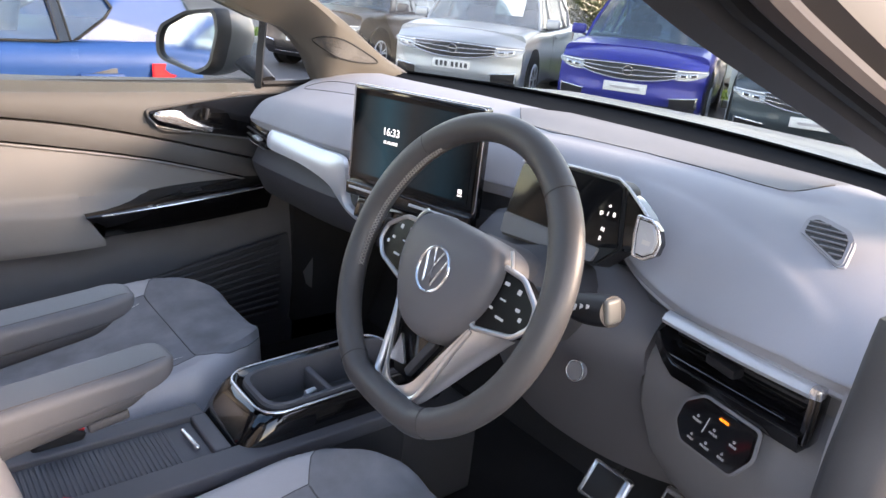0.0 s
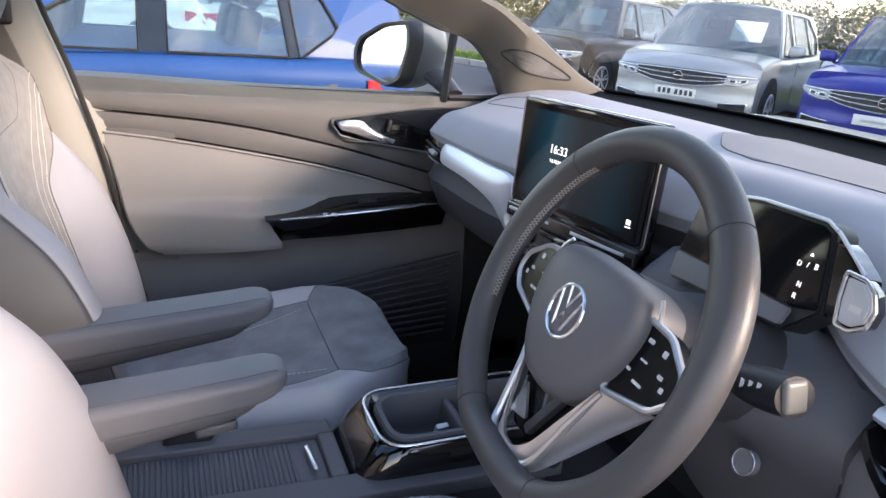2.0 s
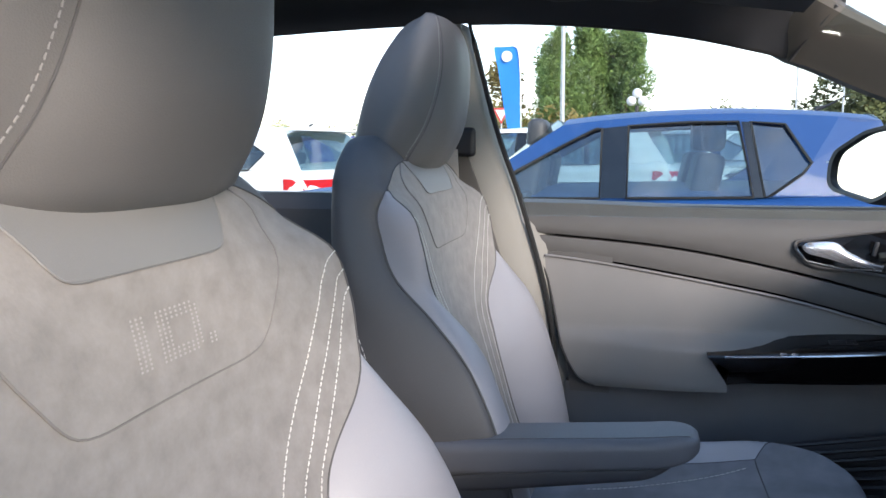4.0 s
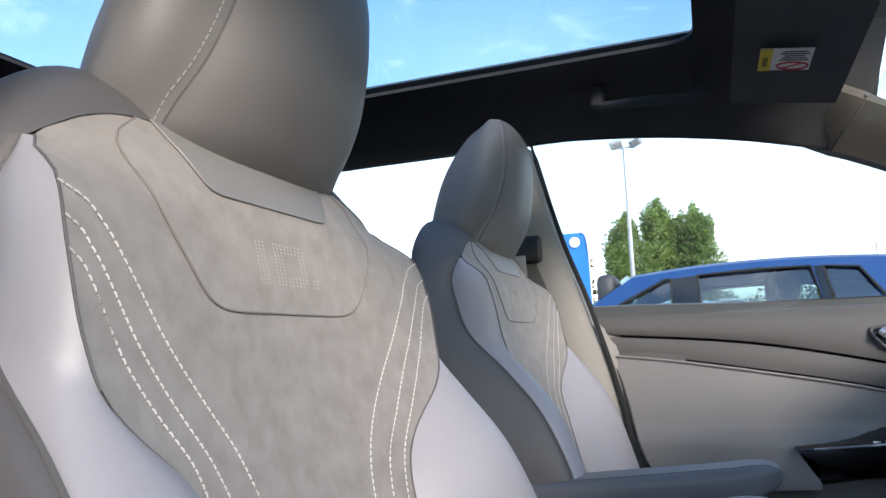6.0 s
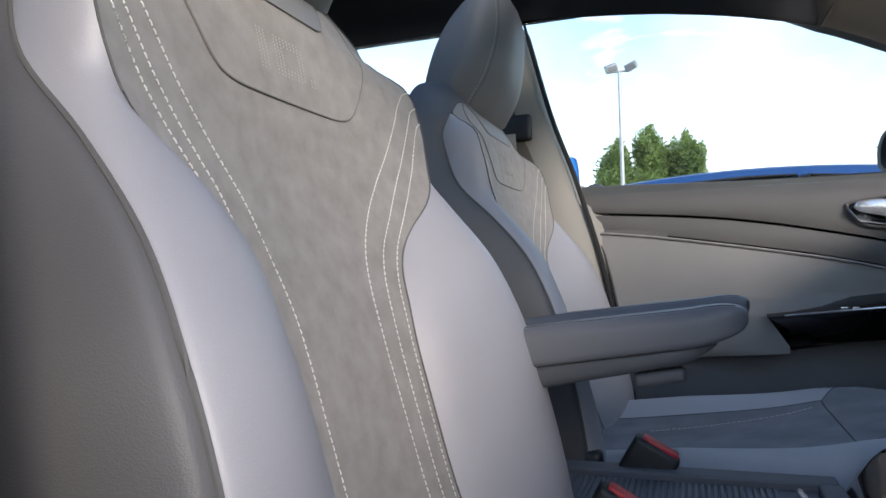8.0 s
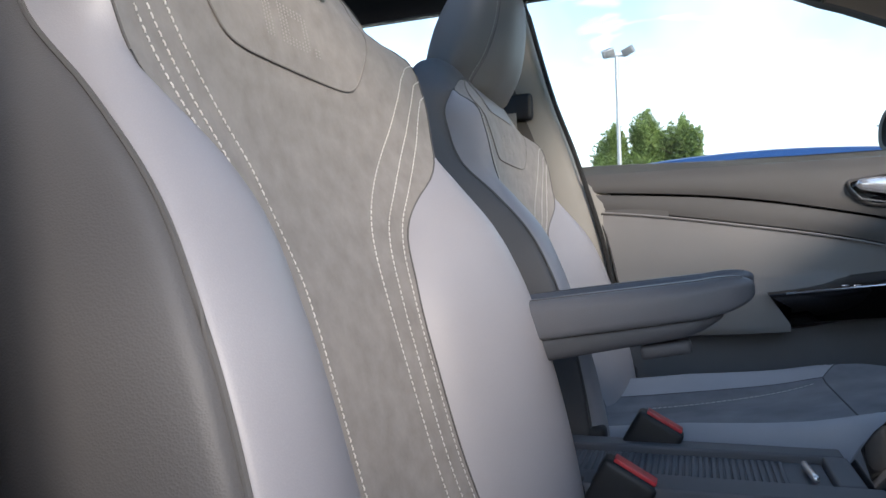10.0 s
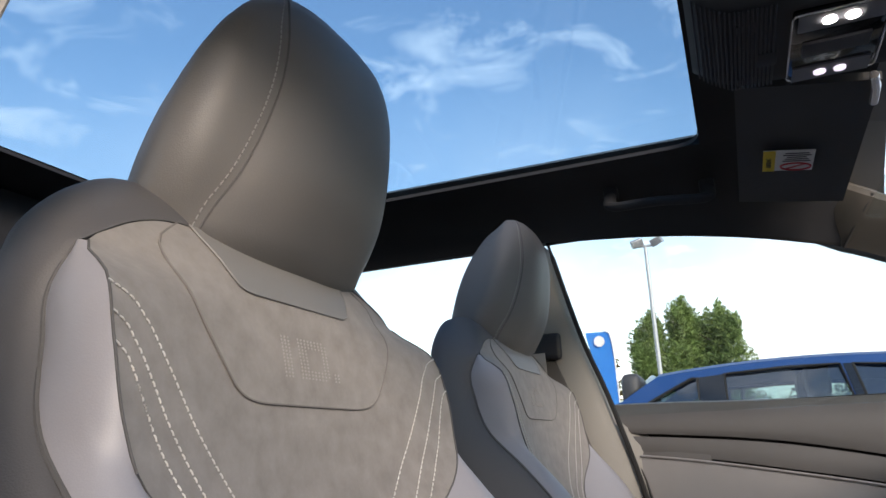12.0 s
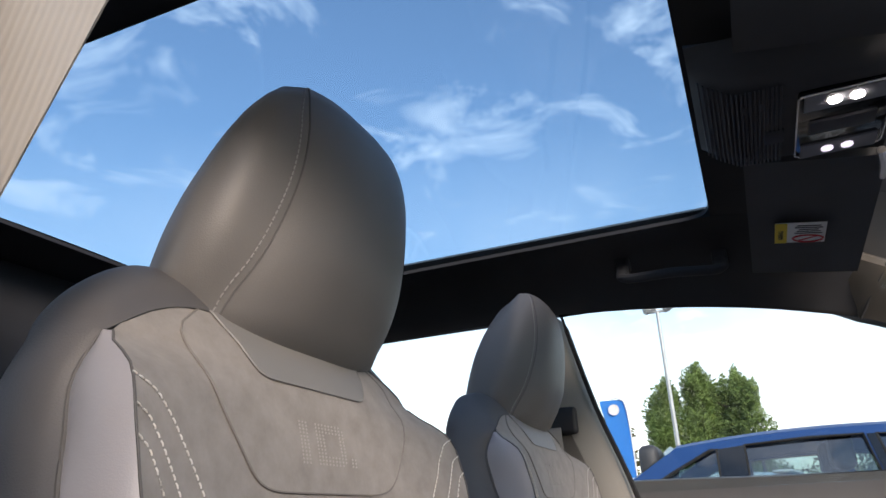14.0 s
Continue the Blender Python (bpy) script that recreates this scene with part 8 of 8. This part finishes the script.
adopt(gp, finish("pole", tube([(-24, 0.35, 0), (-24, 0.35, 2.6)], 0.06, 8), BLACK))
for dy, dz in ((-0.18, 2.75), (0.18, 2.75), (0, 3.0)):
    s_ = bmesh.new(); bmesh.ops.create_uvsphere(s_, u_segments=12, v_segments=8, radius=0.16)
    adopt(gp, finish("globe", place(s_, pose(-24, 0.35 + dy, dz)), WHITE_PAPER))
# tall feather flag
FLAG = material("blue_flag_cloth", (0.02, 0.20, 0.62), 0.8, vary=0.06, grain=200)
fg = thing("feather_flag", "tall blue feather flag with a plain white round mark", "flag", (-22, -3.3, 0))
adopt(fg, finish("flag_pole", tube(smooth_line([(-22, -3.22, 0), (-22, -3.22, 2.6), (-22, -3.28, 4.1), (-22, -3.45, 4.42), (-22, -3.75, 4.45)], 6), 0.022, 8), WHITE_PAPER))
rows = []
for k in range(17):
    t = k / 16
    z = 1.55 + 2.86 * t
    w = 0.36 + 0.42 * t ** 0.8 - 0.10 * max(0, t - 0.9) * 10 * 0.6
    lead = -3.22 - 0.06 * t - 0.20 * max(0, t - 0.8) * 2
    rows.append([Vector((-22 + 0.05 * math.sin(5 * t + 2.0 * q), lead - w * q, z + 0.10 * q * (1 - t))) for q in (0, 0.25, 0.5, 0.75, 1.0)])
adopt(fg, finish("flag_cloth", slab(rows, 0.006), FLAG))
adopt(fg, finish("flag_mark", disc(0.17, 0.01, pose(-21.94, -3.66, 4.10, 0, 90, 0), 24), WHITE_PAPER))
adopt(fg, finish("flag_base", disc(0.28, 0.06, pose(-22, -3.22, 0.03)), BLACK))
# red and white sign beyond the rear window
sg = thing("road_sign", "small red and white triangular sign on a post", "sign", (-26, -4.4, 0))
adopt(sg, finish("sign_post", tube([(-26, -4.55, 0), (-26, -4.55, 2.5)], 0.03, 8), GALV))
adopt(sg, finish("sign_plate", place(prism([(-0.35, 0.3), (0.35, 0.3), (0, -0.32)], 0.01), basis((-25.96, -4.55, 2.45), (0, 1, 0), (0, 0, 1))), TAIL))
adopt(sg, finish("sign_face", place(prism([(-0.22, 0.22), (0.22, 0.22), (0, -0.18)], 0.012), basis((-25.95, -4.55, 2.45), (0, 1, 0), (0, 0, 1))), WHITE_PAPER))
sg = thing("totem_sign", "red and white totem sign far off", "sign", (-30, -14.9, 0))
adopt(sg, finish("totem_body", box((0.3, 0.9, 3.6), (-30, -14.6, 1.8), 0.03), P_WHITE))
adopt(sg, finish("totem_band", box((0.32, 0.92, 0.8), (-30, -14.6, 1.4), 0.03), TAIL))
# palisade fence along the far side
fen = thing("palisade_fence", "pale palisade fence along the far edge of the car park", "fence", (-30, 0, 0))
for k in range(92):
    y = -20 + 0.30 * k
    adopt(fen, finish("pale", box((0.03, 0.14, 1.7), (-31, y, 0.85), 0), GALV, None, "", False))
for z in (0.4, 1.4):
    adopt(fen, finish("fence_rail", box((0.05, 27.6, 0.06), (-31.05, -6.2, z), 0), GALV, None, "", False))

# ---- trees and hedges ----
BARK = material("bark", (0.085, 0.065, 0.045), 0.95, scale=8, grain=40, vary=0.3, bump=0.8)
LEAF_D = material("conifer_leaf", (0.15, 0.225, 0.065), 0.8, scale=0.8, grain=30, vary=0.4, bump=0.0, random_part=0.0)
LEAF_Y = material("autumn_leaf", (0.20, 0.155, 0.045), 0.8, scale=0.6, grain=30, vary=0.4, bump=0.0)
LEAF_G = material("hedge_leaf", (0.115, 0.125, 0.045), 0.8, scale=0.5, grain=30, vary=0.4, bump=0.0)
def leaves(name, blobs, per, size, mat, seed, spray=False):
    """Many small leaf cards scattered over and inside uneven clumps, as one mesh."""
    rnd = random.Random(seed)
    verts, faces = [], []
    for c, rr in blobs:
        for _ in range(int(per * rr.x * rr.z)):
            u, v = rnd.uniform(-1, 1), rnd.uniform(0, 6.283)
            q = math.sqrt(1 - u * u)
            k = rnd.uniform(0.55, 1.12)
            p = Vector(c) + Vector((rr.x * q * math.cos(v) * k, rr.y * q * math.sin(v) * k, rr.z * u * k))
            a = Vector((rnd.gauss(0, 1), rnd.gauss(0, 1), rnd.gauss(0, 0.6))).normalized() * size * rnd.uniform(0.6, 1.4)
            if spray:
                a = (Vector((q * math.cos(v), q * math.sin(v), 0)) * 0.9 + Vector((rnd.gauss(0, 0.6), rnd.gauss(0, 0.6), 0.55 + rnd.gauss(0, 0.3)))).normalized() * size * rnd.uniform(0.6, 1.5)
            b2 = a.cross(Vector((rnd.gauss(0, 1), rnd.gauss(0, 1), rnd.gauss(0, 1)))).normalized() * size * (0.28 if spray else 0.45)
            n = len(verts)
            verts += [p - a, p + b2, p + a, p - b2]
            faces.append((n, n + 1, n + 2, n + 3))
    me = bpy.data.meshes.new(name)
    me.from_pydata(verts, [], faces)
    me.materials.append(mat)
    return new(name, me)
def tree(nm, lb, x, y, h, w, mat, seed, conifer=True, per=260, size=0.20):
    t = thing(nm, lb, "tree", (x, y, 0))
    rnd = random.Random(seed)
    adopt(t, finish("trunk", tube([(x, y, 0), (x + 0.1, y, h * 0.5), (x, y, h * 0.92)], [0.28, 0.18, 0.04], 10), BARK))
    for k in range(9):
        a = rnd.uniform(0, 6.28); z = h * rnd.uniform(0.2, 0.8)
        adopt(t, finish("limb", tube([(x, y, z), (x + w * 0.25 * math.cos(a), y + w * 0.25 * math.sin(a), z + h * 0.10)], [0.08, 0.02], 6), BARK))
    blobs = []
    for k in range(44):
        z = rnd.uniform(0.08, 0.97) * h
        u = z / h
        rad = w / 2 * (((1 - u) ** 0.55) * 0.98 + 0.05 if conifer else math.sqrt(max(0.05, 1 - (2 * u - 1.05) ** 2)))
        a = rnd.uniform(0, 6.28); d = rad * rnd.uniform(0.25, 0.85)
        s = max(0.35, w * 0.17 * rnd.uniform(0.7, 1.25) * (1.15 - 0.5 * u))
        blobs.append(((x + d * math.cos(a), y + d * math.sin(a), z), Vector((s, s, s * (1.35 if conifer else 0.9)))))
    if conifer:
        for k in range(9):
            a = rnd.uniform(0, 6.28); d = w * 0.32 * rnd.random()
            blobs.append(((x + d * math.cos(a), y + d * math.sin(a), h * (1.02 - 0.5 * d / w)), Vector((0.24, 0.24, 0.75))))
    adopt(t, leaves("crown", blobs, per, size, mat, seed, conifer))
    return t
tree("conifer", "dense dark green conifer behind the car park", -38.0, -3.6, 6.9, 4.4, LEAF_D, 5, True, 1200, 0.11)
tree("conifer", "tall dark green conifer behind the car park", -38.6, -2.0, 7.6, 4.8, LEAF_D, 6, True, 1200, 0.11)
tree("conifer", "broad dark green conifer behind the car park", -38.2, -0.2, 7.1, 4.4, LEAF_D, 16, True, 1200, 0.11)
tree("autumn_tree", "yellow-brown autumn tree behind the fence", -40.0, -6.9, 6.4, 3.4, LEAF_Y, 7, False, 300, 0.16)
tree("autumn_tree", "olive autumn tree beyond the hatchback", -46.0, 13.5, 6.3, 8.0, LEAF_G, 8, False, 260, 0.18)
tree("autumn_tree", "olive autumn tree beyond the hatchback", -48.0, 20.5, 7.0, 9.0, LEAF_G, 9, False, 240, 0.18)
def hedge(lb, x, y0, y1, h, seed, mat, along="y", z0=0.0):
    rnd = random.Random(seed)
    blobs = []
    n = int(abs(y1 - y0) / 1.1)
    for k in range(n):
        y = y0 + (y1 - y0) * (k + rnd.random()) / n
        s = h * rnd.uniform(0.32, 0.58)
        c = (x + rnd.uniform(-0.6, 0.6), y, s * 0.9) if along == "y" else (y, x + rnd.uniform(-0.6, 0.6), s * 0.9)
        blobs.append((c, Vector((s * 0.9, s * 0.9, s))))
    ob = leaves("hedge", blobs, 190, 0.17, mat, seed)
    return tagged(ob, lb, "hedge", "", "stuff")
hedge("uneven olive hedge along the far fence", -34, -12, 4, 2.6, 11, LEAF_G)
hedge("uneven olive hedge along the far fence", -36, -6.5, -1.5, 3.4, 12, LEAF_Y)
hedge("distant wild hedge", -60, -60, -18, 3.8, 13, LEAF_G)
hedge("distant wild hedge", -62, -18, 40, 4.6, 14, LEAF_G)
hedge("distant hedge beyond the road", 42, -70, 30, 4.0, 15, LEAF_G, "x")
